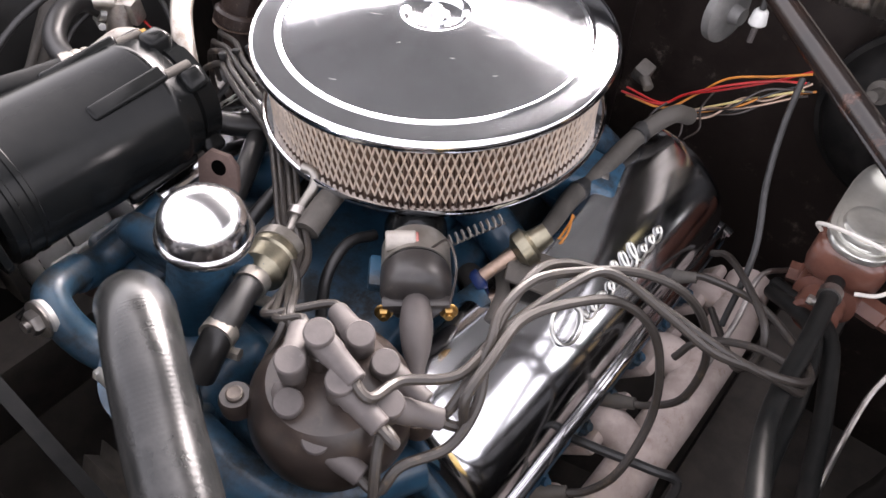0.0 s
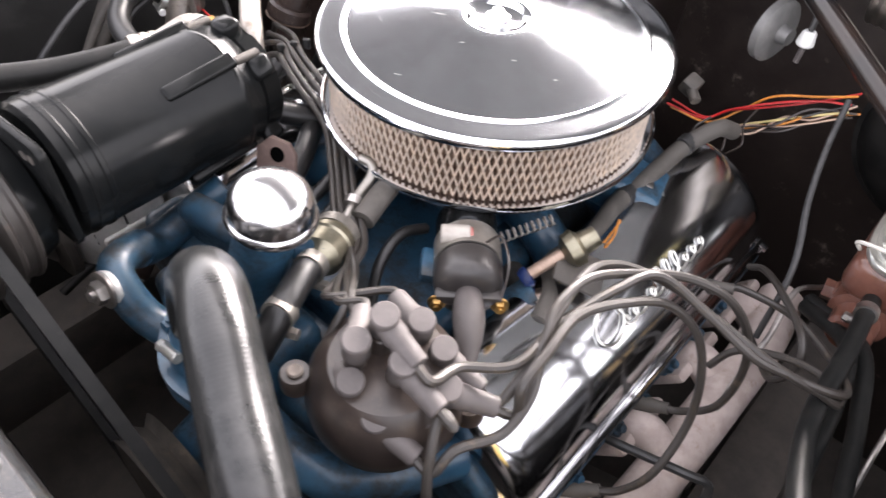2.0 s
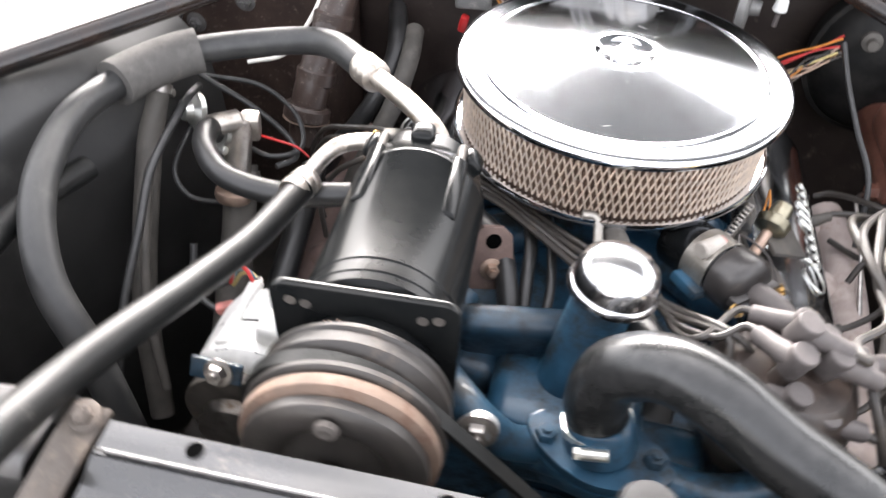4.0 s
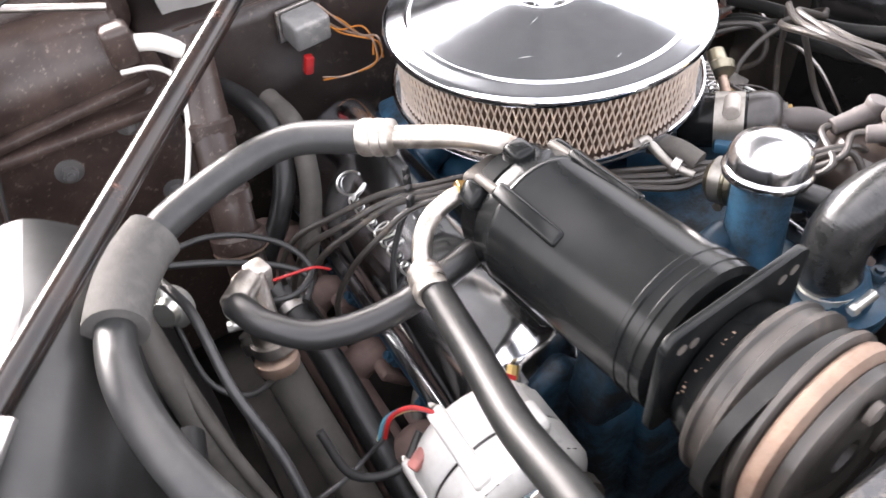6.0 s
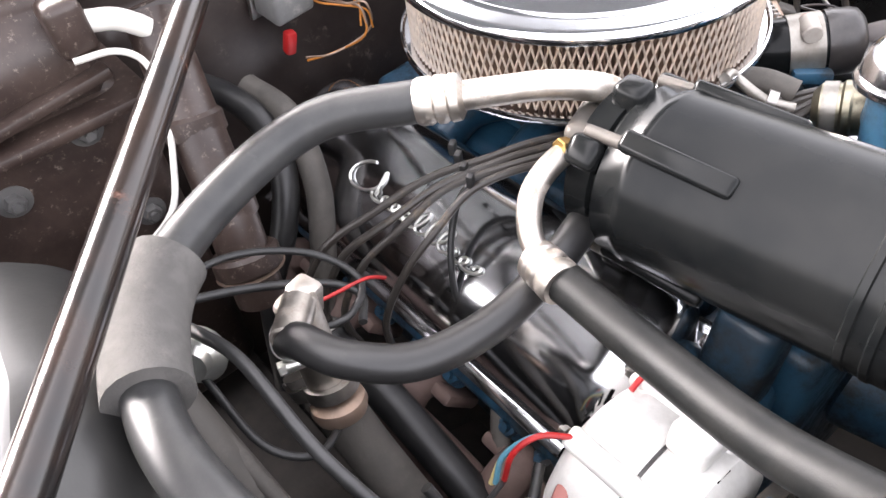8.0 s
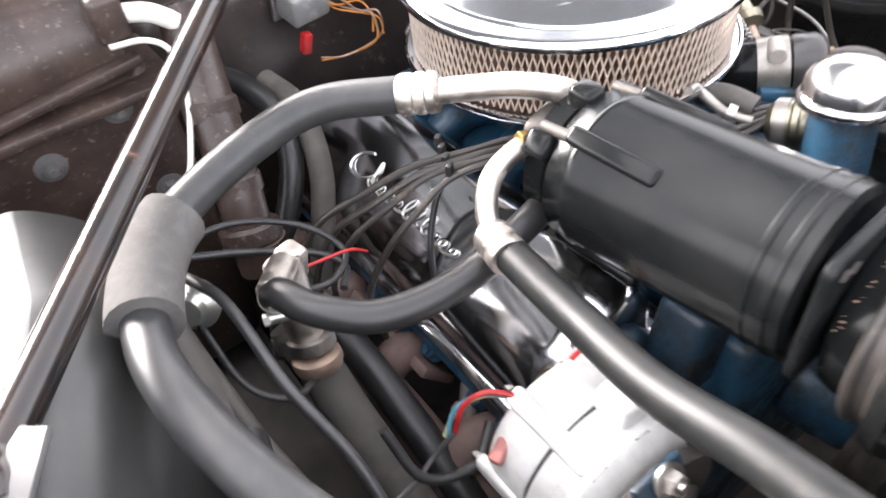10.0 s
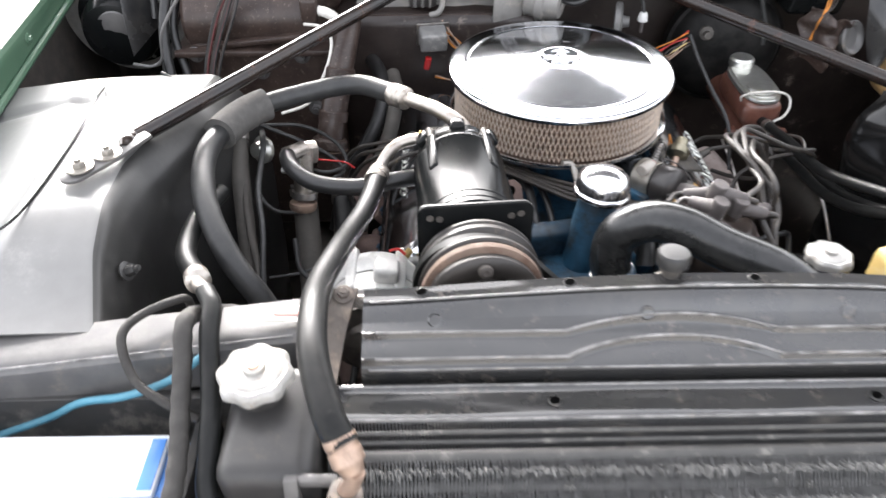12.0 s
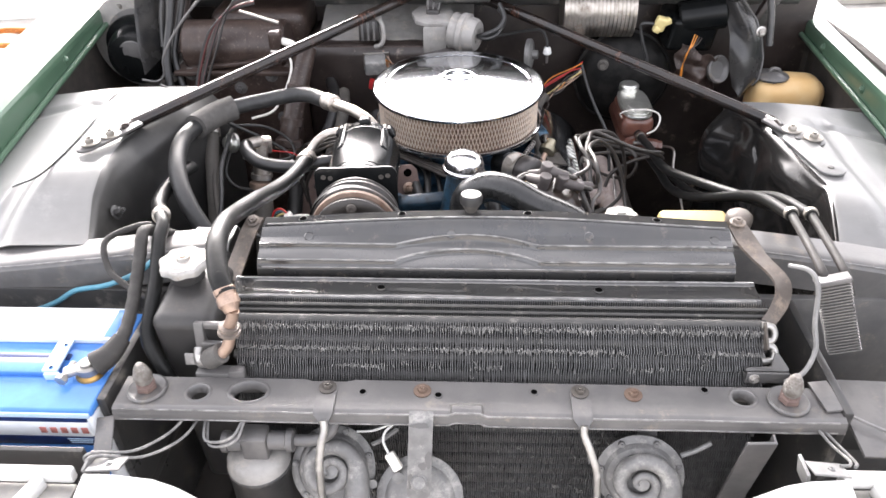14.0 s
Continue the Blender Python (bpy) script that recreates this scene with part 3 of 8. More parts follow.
part("cabin", box(B(), (0, 1.75, 0.75), (1.9, 2.0, 0.72), bevel=0.04, seg=3), GREEN, car)
part("side_wall", box(B(), (-0.93, 0.25, 0.6), (0.02, 0.5, 0.72), bevel=0.003), DARK, car)
part("side_wall", box(B(), (0.93, 0.30, 0.61), (0.02, 0.62, 0.72), bevel=0.003), DARK, car)
for side in (-1, 1):
    part("hinge_pillar", box(B(), (side * 0.905, 0.5, 0.66), (0.075, 0.06, 0.6), bevel=0.004), DARK, car)
part("floor_pan", box(B(), (0, -0.2, 0.18), (1.9, 1.5, 0.03), bevel=0.004), DARK, car)
for side in (-1, 1):
    fr = B()
    box(fr, (side * 0.43, -0.2, 0.44), (0.09, 1.25, 0.13), bevel=0.012)
    part("frame_rail", fr, DARK, car)
    ty = B()
    lathe(ty, (side * 0.66, -0.25, 0.34), (side, 0, 0), [(0, 0.19), (0.0, 0.3), (0.03, 0.34), (0.17, 0.34), (0.2, 0.3), (0.2, 0.19)], 40)
    part("tyre", ty, RUBBER, car)
part("engine_crossmember", box(B(), (0, -0.15, 0.36), (0.9, 0.16, 0.1), bevel=0.012), DARK, car)
# ---- front structure: radiator support ----
sup = thing("radiator_support", (0, -0.79, 0), "black steel radiator support across the nose", "car part")


def tie_bar(u, v):
    x = -0.424 + 0.92 * u
    rows = [(0, -0.756, 0.862), (0.12, -0.758, 0.888), (0.2, -0.762, 0.8935), (0.72, -0.812, 0.8935), (0.8, -0.818, 0.891), (0.88, -0.820, 0.884), (1, -0.821, 0.8745)]
    y, z = lerp([(r[0], r[1]) for r in rows], v), lerp([(r[0], r[2]) for r in rows], v)
    y -= 0.008 * smooth(0.035, 0.02, abs(x + 0.151)) * smooth(0.3, 0.1, v)
    z += 0.005 * smooth(0.021, 0.018, abs(x - 0.03)) * smooth(0.58, 0.68, v)
    z += 0.0012 * noise.noise(Vector((x * 8, y * 20, 0)))
    return (x, y, z)


def ring_faces(bm, rows):
    """Joins closed rings of places into a skin."""
    rows = [[bm.verts.new(q) for q in r] for r in rows]
    n = len(rows[0])
    for p, q in zip(rows, rows[1:]):
        for i in range(n):
            bm.faces.new((p[i], p[(i + 1) % n], q[(i + 1) % n], q[i]))
    return bm


def pierce(bm, x, y, rx, ry):
    """Cuts an oval opening through a level sheet."""
    gone = [f for f in bm.faces if ((f.calc_center_median().x - x) / rx) ** 2 + ((f.calc_center_median().y - y) / ry) ** 2 < 1]
    bmesh.ops.delete(bm, geom=gone, context="FACES")


BAR_HOLES = ((-0.254, -0.786, 0.021, 0.014), (-0.32, -0.789, 0.011, 0.010), (0.38, -0.781, 0.011, 0.010))
tb = grid(B(), 300, 64, tie_bar, 0.003)
for x, y, rx, ry in BAR_HOLES:
    pierce(tb, x, y, rx + 0.004, ry + 0.004)
bar = part("tie_bar", tb, BAR_GREY, sup, "dusty grey-black tie bar with holes and bolts")
for x, y, rx, ry in BAR_HOLES:
    oval = lambda k, z: [(x + (rx + k) * math.cos(2 * math.pi * i / 36), y + (ry + k) * math.sin(2 * math.pi * i / 36), z) for i in range(36)]
    part("hole_rim", ring_faces(B(), [oval(0.0075, 0.8938), oval(0.005, 0.8951), oval(0.003, 0.8945), oval(0.001, 0.8915), oval(0.0, 0.887), oval(0.0, 0.882)]), BAR_GREY, bar, "pressed rim of an oval opening")


def pit(parent, at, normal, rx, ry, name="hole", material=None):
    """A small dark drilled hole with a pressed rim, square to its surface."""
    a, u, w = basis(normal)
    at = Vector(at)
    oval = lambda k, h: [at + a * h + u * ((rx + k) * math.cos(2 * math.pi * i / 24)) + w * ((ry + k) * math.sin(2 * math.pi * i / 24)) for i in range(24)]
    ob = part("hole_rim", ring_faces(B(), [oval(0.0012, -0.0004), oval(0.0006, 0.0010), oval(-0.0001, 0.0012)]), material or BAR_GREY, parent)
    bm = B()
    bm.faces.new([bm.verts.new(q) for q in oval(0.0, 0.0013)])
    part(name, bm, HOLE, ob)


for x, y in ((-0.105, -0.784), (-0.007, -0.787), (0.116, -0.779), (0.334, -0.77)):
    pit(bar, (x, y, 0.8944), (0, 0, 1), 0.0042, 0.0042)
for x, m_ in ((-0.151, STEEL), (-0.028, RUST), (0.174, STEEL), (0.242, RUST)):
    part("bolt", hexbolt(B(), (x, -0.780, 0.894 if m_ is RUST else 0.8972), (0, 0, 1), 0.0068, 0.005, 0.0115), CAST_DARK if m_ is STEEL else m_, bar, "rusty bolt head" if m_ is RUST else "")
# bonnet stop bumpers on the tie bar
for x in (-0.388, 0.434):
    bp = thing("bonnet_bumper", (x, -0.786, 0.894), "worn rubber bonnet stop on a steel washer on the tie bar", "bonnet stop", "bonnet stops")
    part("washer", lathe(B(), (x, -0.786, 0.894), (0, 0, 1), [(0, 0.0255), (0.003, 0.0255), (0.0045, 0.023), (0.003, 0.02), (0.003, 0.0)], 32), BAR_GREY, bp)
    part("nut", lathe(B(), (x, -0.786, 0.898), (0, 0, 1), [(0, 0.0135), (0.007, 0.0135), (0.008, 0.011), (0.011, 0.0095)], 6), RUST_DARK, bp, "rusty brown nut")
    part("cone", lathe(B(), (x, -0.786, 0.908), (0, 0, 1), [(0, 0.0085), (0.005, 0.0115), (0.014, 0.0118), (0.026, 0.008), (0.032, 0.0045), (0.033, 0.0)], 24), CONE_WORN, bp, "worn pale cone")
# stay rods in front of the condenser
for x, x2 in ((-0.151, -0.157), (0.174, 0.196)):
    st = thing("stay_rod", (x2, -0.87, 0.55), "bare steel stay rod bolted to the tie bar", "stay rod", "stay rods")
    tb_ = B()
    line = spline([(x, -0.768, 0.8958), (x, -0.79, 0.8958), (x, -0.81, 0.8958), (x, -0.822, 0.893), (x + 0.001, -0.829, 0.884)], 4)
    for k, q in enumerate(line):
        w = 0.0125 * min(1.0, 0.62 + 0.2 * k) - 0.0065 * smooth(0.7, 1.0, k / (len(line) - 1))
        a = [tb_.verts.new(q + Vector((s_ * w, 0, dz))) for s_, dz in ((-1, 0.0015), (1, 0.0015), (1, -0.0015), (-1, -0.0015))]
        if k:
            for j in range(4):
                tb_.faces.new((prev[j], prev[(j + 1) % 4], a[(j + 1) % 4], a[j]))
        else:
            tb_.faces.new(a)
        prev = a
    tb_.faces.new(prev[::-1])
    part("tab", tb_, BAR_GREY, st, "worn flattened end with a bolt hole")
    part("rod", tube(B(), [(x + 0.001, -0.826, 0.888), (x + 0.002, -0.833, 0.876), (x + 0.5 * (x2 - x), -0.845, 0.855), (x2, -0.860, 0.80), (x2 + 0.1 * (x2 - x), -0.885, 0.55)], 0.0052, 12, 4), STEEL_PALE, st)

# wings of the support from the radiator to the fenders
for side in (-1, 1):
    wg = B()

    def wing(u, v, side=side):
        x = 0.33 + 0.57 * u
        zt = 0.969 - 0.088 * (x - 0.33) if side < 0 else 0.978 - 0.035 * smooth(0, 1, u) - 0.03 * u * u
        y0 = -0.515 - 0.03 * u
        rows = [(0, 0.01, -0.05), (0.15, 0.01, -0.008), (0.25, 0.002, 0.0), (0.6, -0.046, 0.0), (0.75, -0.054, -0.008), (1, -0.056, -0.055)]
        return (side * x, y0 + lerp([(r[0], r[1]) for r in rows], v), zt + lerp([(r[0], r[2]) for r in rows], v) + 0.001 * noise.noise(Vector((x * 9, v, side))))
    wo = part("wing", grid(wg, 30, 16, wing, 0.003), BAR_GREY, sup)
    part("worn_edge", tube(B(), [Vector(wing(0.03 + 0.94 * i / 12, 0.66)) + Vector((0, 0, 0.0004)) for i in range(13)], 0.0013, 8, 0), WORN_EDGE, wo)
    part("wing_wall", box(B(), (side * 0.62, -0.585, 0.64), (0.5, 0.012, 0.52), bevel=0.002), PANEL_BLACK if side < 0 else BAR_GREY, sup)
    part("baffle", box(B(), (side * 0.47 + 0.03, -0.70, 0.72), (0.012, 0.22, 0.36), bevel=0.003), PANEL_BLACK, sup)
part("end_plate", box(B(), (0.484, -0.778, 0.8965), (0.026, 0.05, 0.004), rot=(0, 0, 8), bevel=0.0015), BAR_GREY, sup)
part("apron_shelf", box(B(), (0.69, -0.79, 0.866), (0.36, 0.12, 0.005), rot=(4, 2, 0), bevel=0.0015), BAR_GREY, sup, "dusty grey shelf beside the tie bar")
part("apron_wall", box(B(), (0.69, -0.728, 0.80), (0.36, 0.005, 0.13), bevel=0.001), PANEL_BLACK, sup)
part("lower_panel", box(B(), (0.02, -0.86, 0.42), (1.7, 0.02, 0.3), bevel=0.004), DARK, sup)
part("nose_floor", box(B(), (0.0, -0.8, 0.3), (1.85, 0.5, 0.02), bevel=0.004), DARK, sup)

# ---- radiator, its top cover and the condenser ----
rad = thing("radiator", (0.06, -0.62, 0.35), "black radiator with side tank and ribbed top cover", "radiator")
part("core", box(B(), (0.06, -0.63, 0.64), (0.70, 0.05, 0.56), bevel=0.003), FINS, rad)


def hump(x):
    return max(0.0, 1 - ((x - 0.026) / 0.1) ** 2) ** 0.8


def cover(u, v):
    x = -0.274 + 0.676 * u
    hp = hump(x)
    d = 0.533 + 0.084 * v
    z = lerp([(0.533, 0.974), (0.5345, 0.986), (0.538, 0.9965), (0.5555, 0.9945), (0.557, 0.9965), (0.5585, 0.9925), (0.560, 0.994), (0.575, 0.9865), (0.588, 0.983), (0.610, 0.9745), (0.6135, 0.973), (0.6155, 0.970), (0.617, 0.948)], d)
    z += 0.0165 * math.sin(math.pi * min(1, max(0, u))) ** 1.2 * (1 - smooth(0.56, 0.588, d))
    for c, k in ((0.5885, 0.0115), (0.6105, 0.0195)):
        cc = c - k * hp
        z += 0.0045 * (smooth(-0.0014, 0.0014, cc - d) - 0.5) + 0.0016 * math.exp(-((d - cc + 0.001) / 0.0016) ** 2)
    z += 0.0007 * noise.noise(Vector((x * 11, v * 6, 0.3)))
    return (x, -d, z)


def on_cover(x, d):
    """A place on the cover and the way its surface faces there."""
    u, v = (x + 0.274) / 0.676, (d - 0.533) / 0.084
    du = Vector(cover(u + 0.02, v)) - Vector(cover(u - 0.02, v))
    dv = Vector(cover(u, v + 0.05)) - Vector(cover(u, v - 0.05))
    n = du.cross(dv).normalized()
    return Vector(cover(u, v)), n if n.z > 0 else -n


cv = part("top_cover", grid(B(), 170, 190, cover, 0.0025), COVER_BLACK, rad, "pressed black cover with a raised middle")
for x in (-0.203, 0.004, 0.2, 0.378):
    q, nn = on_cover(x, 0.575)
    part("screw", lathe(B(), q - nn * 0.001, nn, [(0, 0.0075), (0.0018, 0.0072), (0.0026, 0.0058), (0.0022, 0.004), (0.0028, 0.0)], 18), COVER_BLACK, cv)
for x in (-0.216, -0.069, 0.114, 0.3):
    q, nn = on_cover(x, 0.5455)
    pit(cv, q, nn, 0.0052, 0.0045, material=PANEL_BLACK)


def edge_line(name, f, v_of, parent, r=0.0012, n=60, u0=0.01, u1=0.99):
    """The worn bright edge along a pressed line of a panel."""
    pts = []
    for i in range(n + 1):
        u = u0 + (u1 - u0) * i / n
        pts.append(Vector(f(u, v_of(u))) + Vector((0, 0, 0.0002)))
    part(name, tube(B(), pts, r, 8, 0), WORN_EDGE, parent)


for c, k, rr in ((0.5885, 0.0115, 0.0013), (0.6105, 0.0195, 0.0015)):
    edge_line("worn_ridge", cover, lambda u, c=c, k=k: (c - k * hump(-0.274 + 0.676 * u) - 0.0012 - 0.533) / 0.084, cv, rr, u0=0.02, u1=0.985)
edge_line("worn_ridge", cover, lambda u: 0.285, cv, 0.0011)
edge_line("worn_ridge", cover, lambda u: 0.972, cv, 0.001)


def channel(u, v):
    x = -0.302 + 0.727 * u
    rows = [(0, -0.6225, 0.930), (0.1, -0.6225, 0.955), (0.2, -0.624, 0.9572), (0.37, -0.6275, 0.9582), (0.41, -0.629, 0.9576), (0.45, -0.632, 0.9555), (0.84, -0.659, 0.9555), (0.91, -0.664, 0.9545), (0.95, -0.666, 0.951), (1.0, -0.667, 0.942)]
    return (x, lerp([(r[0], r[1]) for r in rows], v), lerp([(r[0], r[2]) for r in rows], v) + 0.0008 * noise.noise(Vector((x * 10, v * 5, 1.3))))


ch = part("top_channel", grid(B(), 60, 36, channel, 0.0025), COVER_BLACK, rad, "black steel channel, brown with dust along its lip")
for x in (-0.092, 0.209):
    pit(ch, (x, -0.647, 0.9572), (0, 0, 1), 0.0052, 0.0048, material=PANEL_BLACK)
edge_line("worn_edge", channel, lambda u: 0.39, ch, 0.0013)
edge_line("worn_edge", channel, lambda u: 0.91, ch, 0.0016)
edge_line("worn_edge", tie_bar, lambda u: 0.80, bar, 0.0013, 90)
edge_line("worn_edge", tie_bar, lambda u: 0.98, bar, 0.0012, 90)
# radiator rows between cover channel and condenser
for y, z in ((-0.675, 0.950), (-0.681, 0.944), (-0.687, 0.937), (-0.693, 0.928), (-0.698, 0.916)):
    part("flat_tube", tube(B(), [(-0.3, y, z), (0.43, y, z)], 0.0024, 8, 0), DUSTY_TUBE, rad)
fnr = B()
for i in range(230):
    x = -0.3 + 0.73 * i / 229
    box(fnr, (x, -0.668, 0.918), (0.0009, 0.05, 0.056), rot=(35, 0, 0), bevel=0)
tagged(part("fin_pack", fnr, PANEL_BLACK, rad), kind="stuff")
# side tank and filler cap
tk = B()
box(tk, (-0.352, -0.652, 0.78), (0.088, 0.125, 0.37), rot=(4, 0, 0), bevel=0.018, seg=4)
box(tk, (-0.345, -0.712, 0.905), (0.05, 0.02, 0.035), bevel=0.008, seg=3)
cyl(tk, (-0.367, -0.637, 0.955), (-0.367, -0.637, 0.99), 0.024)
part("side_tank", tk, TANK_BLACK, rad, "dull black plastic side tank")


def filler_cap(parent, c, r, material, label=""):
    bm = B()
    n = 48
    rows = [(0.0, 1.0), (0.006, 1.0), (0.009, 0.97), (0.0115, 0.86), (0.0105, 0.76), (0.0125, 0.66), (0.0125, 0.3), (0.0165, 0.27), (0.0175, 0.0)]
    rings = []
    for h, k in rows:
        if k == 0:
            rings.append([bm.verts.new((c[0], c[1], c[2] + h))] * n)
            continue
        w = smooth(0.7, 1.0, k) * 0.055
        rings.append([bm.verts.new((c[0] + r * k * (1 + w * math.cos(8 * a)) * math.cos(a), c[1] + r * k * (1 + w * math.cos(8 * a)) * math.sin(a), c[2] + h)) for a in (2 * math.pi * j / n for j in range(n))])
    for p, q in zip(rings, rings[1:]):
        for j in range(n):
            k = (j + 1) % n
            vs = []
            for vtx in (p[j], p[k], q[k], q[j]):
                if vtx not in vs:
                    vs.append(vtx)
            bm.faces.new(vs)
    bm.faces.new(rings[0][::-1])
    return part("filler_cap", bm, material, parent, label)


fc = filler_cap(rad, (-0.367, -0.637, 0.985), 0.034, CAP_PALE, "pale plated filler cap")
part("rivet", lathe(B(), (-0.367, -0.637, 1.002), (0, 0, 1), [(0, 0.0055), (0.0015, 0.005), (0.002, 0.0)], 14), COPPER, fc)

cond = thing("condenser", (0.06, -0.76, 0.35), "dusty black finned condenser in front of the radiator", "condenser")


COND_ROWS = [0.939, 0.919, 0.900] + [0.8785 - 0.0215 * i for i in range(16)]


def cond_at(x, d, z):
    """A place on the leaning condenser: d metres in from its front face."""
    return (x, d + lerp([(0.5, -0.775), (0.8, -0.762), (0.875, -0.748), (0.90, -0.735), (0.92, -0.7225), (0.939, -0.7055), (0.946, -0.698)], z), z)


FIN_Z = sorted([z + dz for z in COND_ROWS for dz in (-0.0045, -0.002, 0.002, 0.0045)] + [0.943])
fb = B()
nf = 214
for i in range(nf):
    x = -0.281 + 0.697 * i / (nf - 1)
    rows = []
    for z in FIN_Z:
        near = min(abs(z - q) for q in COND_ROWS)
        bend = 0.0011 * noise.noise(Vector((i * 0.7, z * 70, 0))) + 0.0022 * max(0.0, noise.noise(Vector((x * 16, z * 26, 4))) - 0.22)
        rows.append(cond_at(x + bend, ((-0.0052 if z > 0.91 else -0.0034) if near < 0.003 else 0.0) + 0.0006 * noise.noise(Vector((i * 1.3, z * 90, 8))), z))
    top = cond_at(x, 0.0, 0.943)
    rows += [(x, top[1] + 0.022, 0.922), (x, -0.715, 0.87), cond_at(x, 0.034, 0.5)]
    lo = [fb.verts.new((p[0] - 0.00055, p[1], p[2])) for p in rows]
    hi = [fb.verts.new((p[0] + 0.00055, p[1], p[2])) for p in rows]
    fb.faces.new(lo[::-1])
    fb.faces.new(hi)
    for k in range(len(rows)):
        m_ = (k + 1) % len(rows)
        fb.faces.new((lo[k], lo[m_], hi[m_], hi[k]))
crest = B()
random.seed(21)
for zc, share in ((0.941, 1.0), (0.920, 0.85), (0.900, 0.3)):
    for i in range(nf * 3):
        x = -0.281 + 0.697 * i / (3 * nf - 1)
        if noise.noise(Vector((x * 13, zc * 30, 0))) > share - 0.45 + random.uniform(-0.2, 0.2):
            continue
        hh = 0.001 + 0.0085 * random.random() ** 1.6 * (0.7 + 1.1 * noise.noise(Vector((x * 17, zc * 50, 3))))
        p = cond_at(x + random.uniform(-0.0014, 0.0014), -0.0052, zc - hh * 0.3 + random.uniform(-0.002, 0.0015))
        box(crest, p, (0.0009, 0.002, max(0.0015, hh)), rot=(-35, random.uniform(-16, 16), random.uniform(-25, 25)), bevel=0)
for k in range(150):
    x, z = random.uniform(-0.27, 0.41), random.uniform(0.62, 0.93)
    for j in range(random.choice((1, 1, 2, 3))):
        box(crest, cond_at(x + 0.0032 * j, -0.0035, z + random.uniform(-0.002, 0.002)), (0.0012, 0.002, random.uniform(0.002, 0.006)), rot=(-20, random.uniform(-40, 40), random.uniform(-30, 30)), bevel=0)
tagged(part("bent_fin", crest, FIN_DUST, cond, "bent pale fin edges furred with dust"), kind="stuff")
tagged(part("fin_pack", fb, FINS, cond, "thin upright fins furred with dust"), kind="stuff")
for z in COND_ROWS:
    p, q = cond_at(-0.288, 0.012, z), cond_at(0.424, 0.012, z)
    part("tube", tube(B(), [p, q], 0.0072, 12, 0), DUSTY_TUBE, cond)
for z in (0.935, 0.915):
    c = cond_at(0.424, 0.004, z)
    part("bend", tube(B(), [(c[0] - 0.008, c[1] + 0.006, z + 0.0085), (c[0] + 0.005, c[1] + 0.005, z + 0.0075), (c[0] + 0.009, c[1], z), (c[0] + 0.005, c[1] - 0.005, z - 0.0075), (c[0] - 0.008, c[1] - 0.006, z - 0.0085)], 0.0052, 12), STEEL_PALE, cond, "pale return bend")
part("end_plate", box(B(), cond_at(0.4185, 0.014, 0.925), (0.0025, 0.036, 0.046), rot=(38, 0, 0), bevel=0.0008), CAST_DARK, cond)
etb = B()
plate(etb, [(0.392, 0.0), (0.446, 0.0), (0.446, 0.004), (0.432, 0.024), (0.428, 0.024), (0.424, 0.006), (0.392, 0.004)], 0.003, pose(0, -0.742, 0.904, rx=62))
box(etb, (0.419, -0.748, 0.897), (0.054, 0.003, 0.018), bevel=0.001)
part("end_bracket", etb, BAR_GREY, cond, "folded corner bracket")
part("bracket_bolt", hexbolt(B(), (0.402, -0.7495, 0.897), (0, -1, 0.3), 0.0045, 0.004, 0.007), STEEL, cond)
stt = B()
box(stt, (0.392, -0.817, 0.77), (0.036, 0.004, 0.24), rot=(14, -3, 0), bevel=0.001)
box(stt, (0.409, -0.811, 0.77), (0.003, 0.014, 0.24), rot=(14, -3, 0), bevel=0.001)
ssp = part("side_plate", stt, BAR_GREY, cond, "upright grey strut with small holes")
for z in (0.80, 0.72):
    pit(ssp, (0.392 + 0.05 * (0.77 - z), -0.8195 - 0.25 * (0.77 - z), z), (0, -1, 0.25), 0.004, 0.004)
eb = B()
box(eb, (-0.327, -0.727, 0.928), (0.013, 0.016, 0.058), rot=(-14, 0, 0), bevel=0.002)
box(eb, (-0.308, -0.722, 0.950), (0.04, 0.009, 0.009), rot=(0, 4, 0), bevel=0.002)
box(eb, (-0.310, -0.733, 0.926), (0.03, 0.009, 0.009), rot=(0, 4, 0), bevel=0.002)
part("inlet_bracket", eb, BAR_GREY, cond, "dusty grey clamp bracket round the inlet")
lg = B()
box(lg, (-0.338, -0.741, 0.906), (0.024, 0.004, 0.017), rot=(-14, 0, 0), bevel=0.001)
cyl(lg, (-0.338, -0.744, 0.906), (-0.338, -0.747, 0.907), 0.004, seg=10)
part("clamp_lug", lg, LEDGE, cond)
bk = B()
box(bk, (-0.302, -0.752, 0.889), (0.062, 0.018, 0.02), bevel=0.003)
box(bk, (-0.276, -0.757, 0.892), (0.02, 0.012, 0.026), bevel=0.002)
part("inlet_foot", bk, BAR_GREY, cond)

# ---- the engine ----
eng = thing("engine", (0, -0.1, 0.31), "blue painted eight-cylinder engine, oily and worn", "engine")
bk = B()
box(bk, (0, -0.06, 0.56), (0.36, 0.56, 0.40), bevel=0.02, seg=3)
box(bk, (0, -0.335, 0.62), (0.27, 0.05, 0.36), bevel=0.015, seg=3)
box(bk, (0.0, -0.06, 0.35), (0.25, 0.5, 0.08), bevel=0.02)
part("block", bk, BLUE, eng)
for side in (-1, 1):
    hb = B()
    box(hb, (side * 0.205, -0.04, 0.715), (0.15, 0.50, 0.12), rot=(0, side * 38, 0), bevel=0.012, seg=3)
    part("cylinder_head", hb, BLUE, eng)
im = B()
box(im, (0, -0.04, 0.775), (0.26, 0.44, 0.06), bevel=0.018, seg=3)
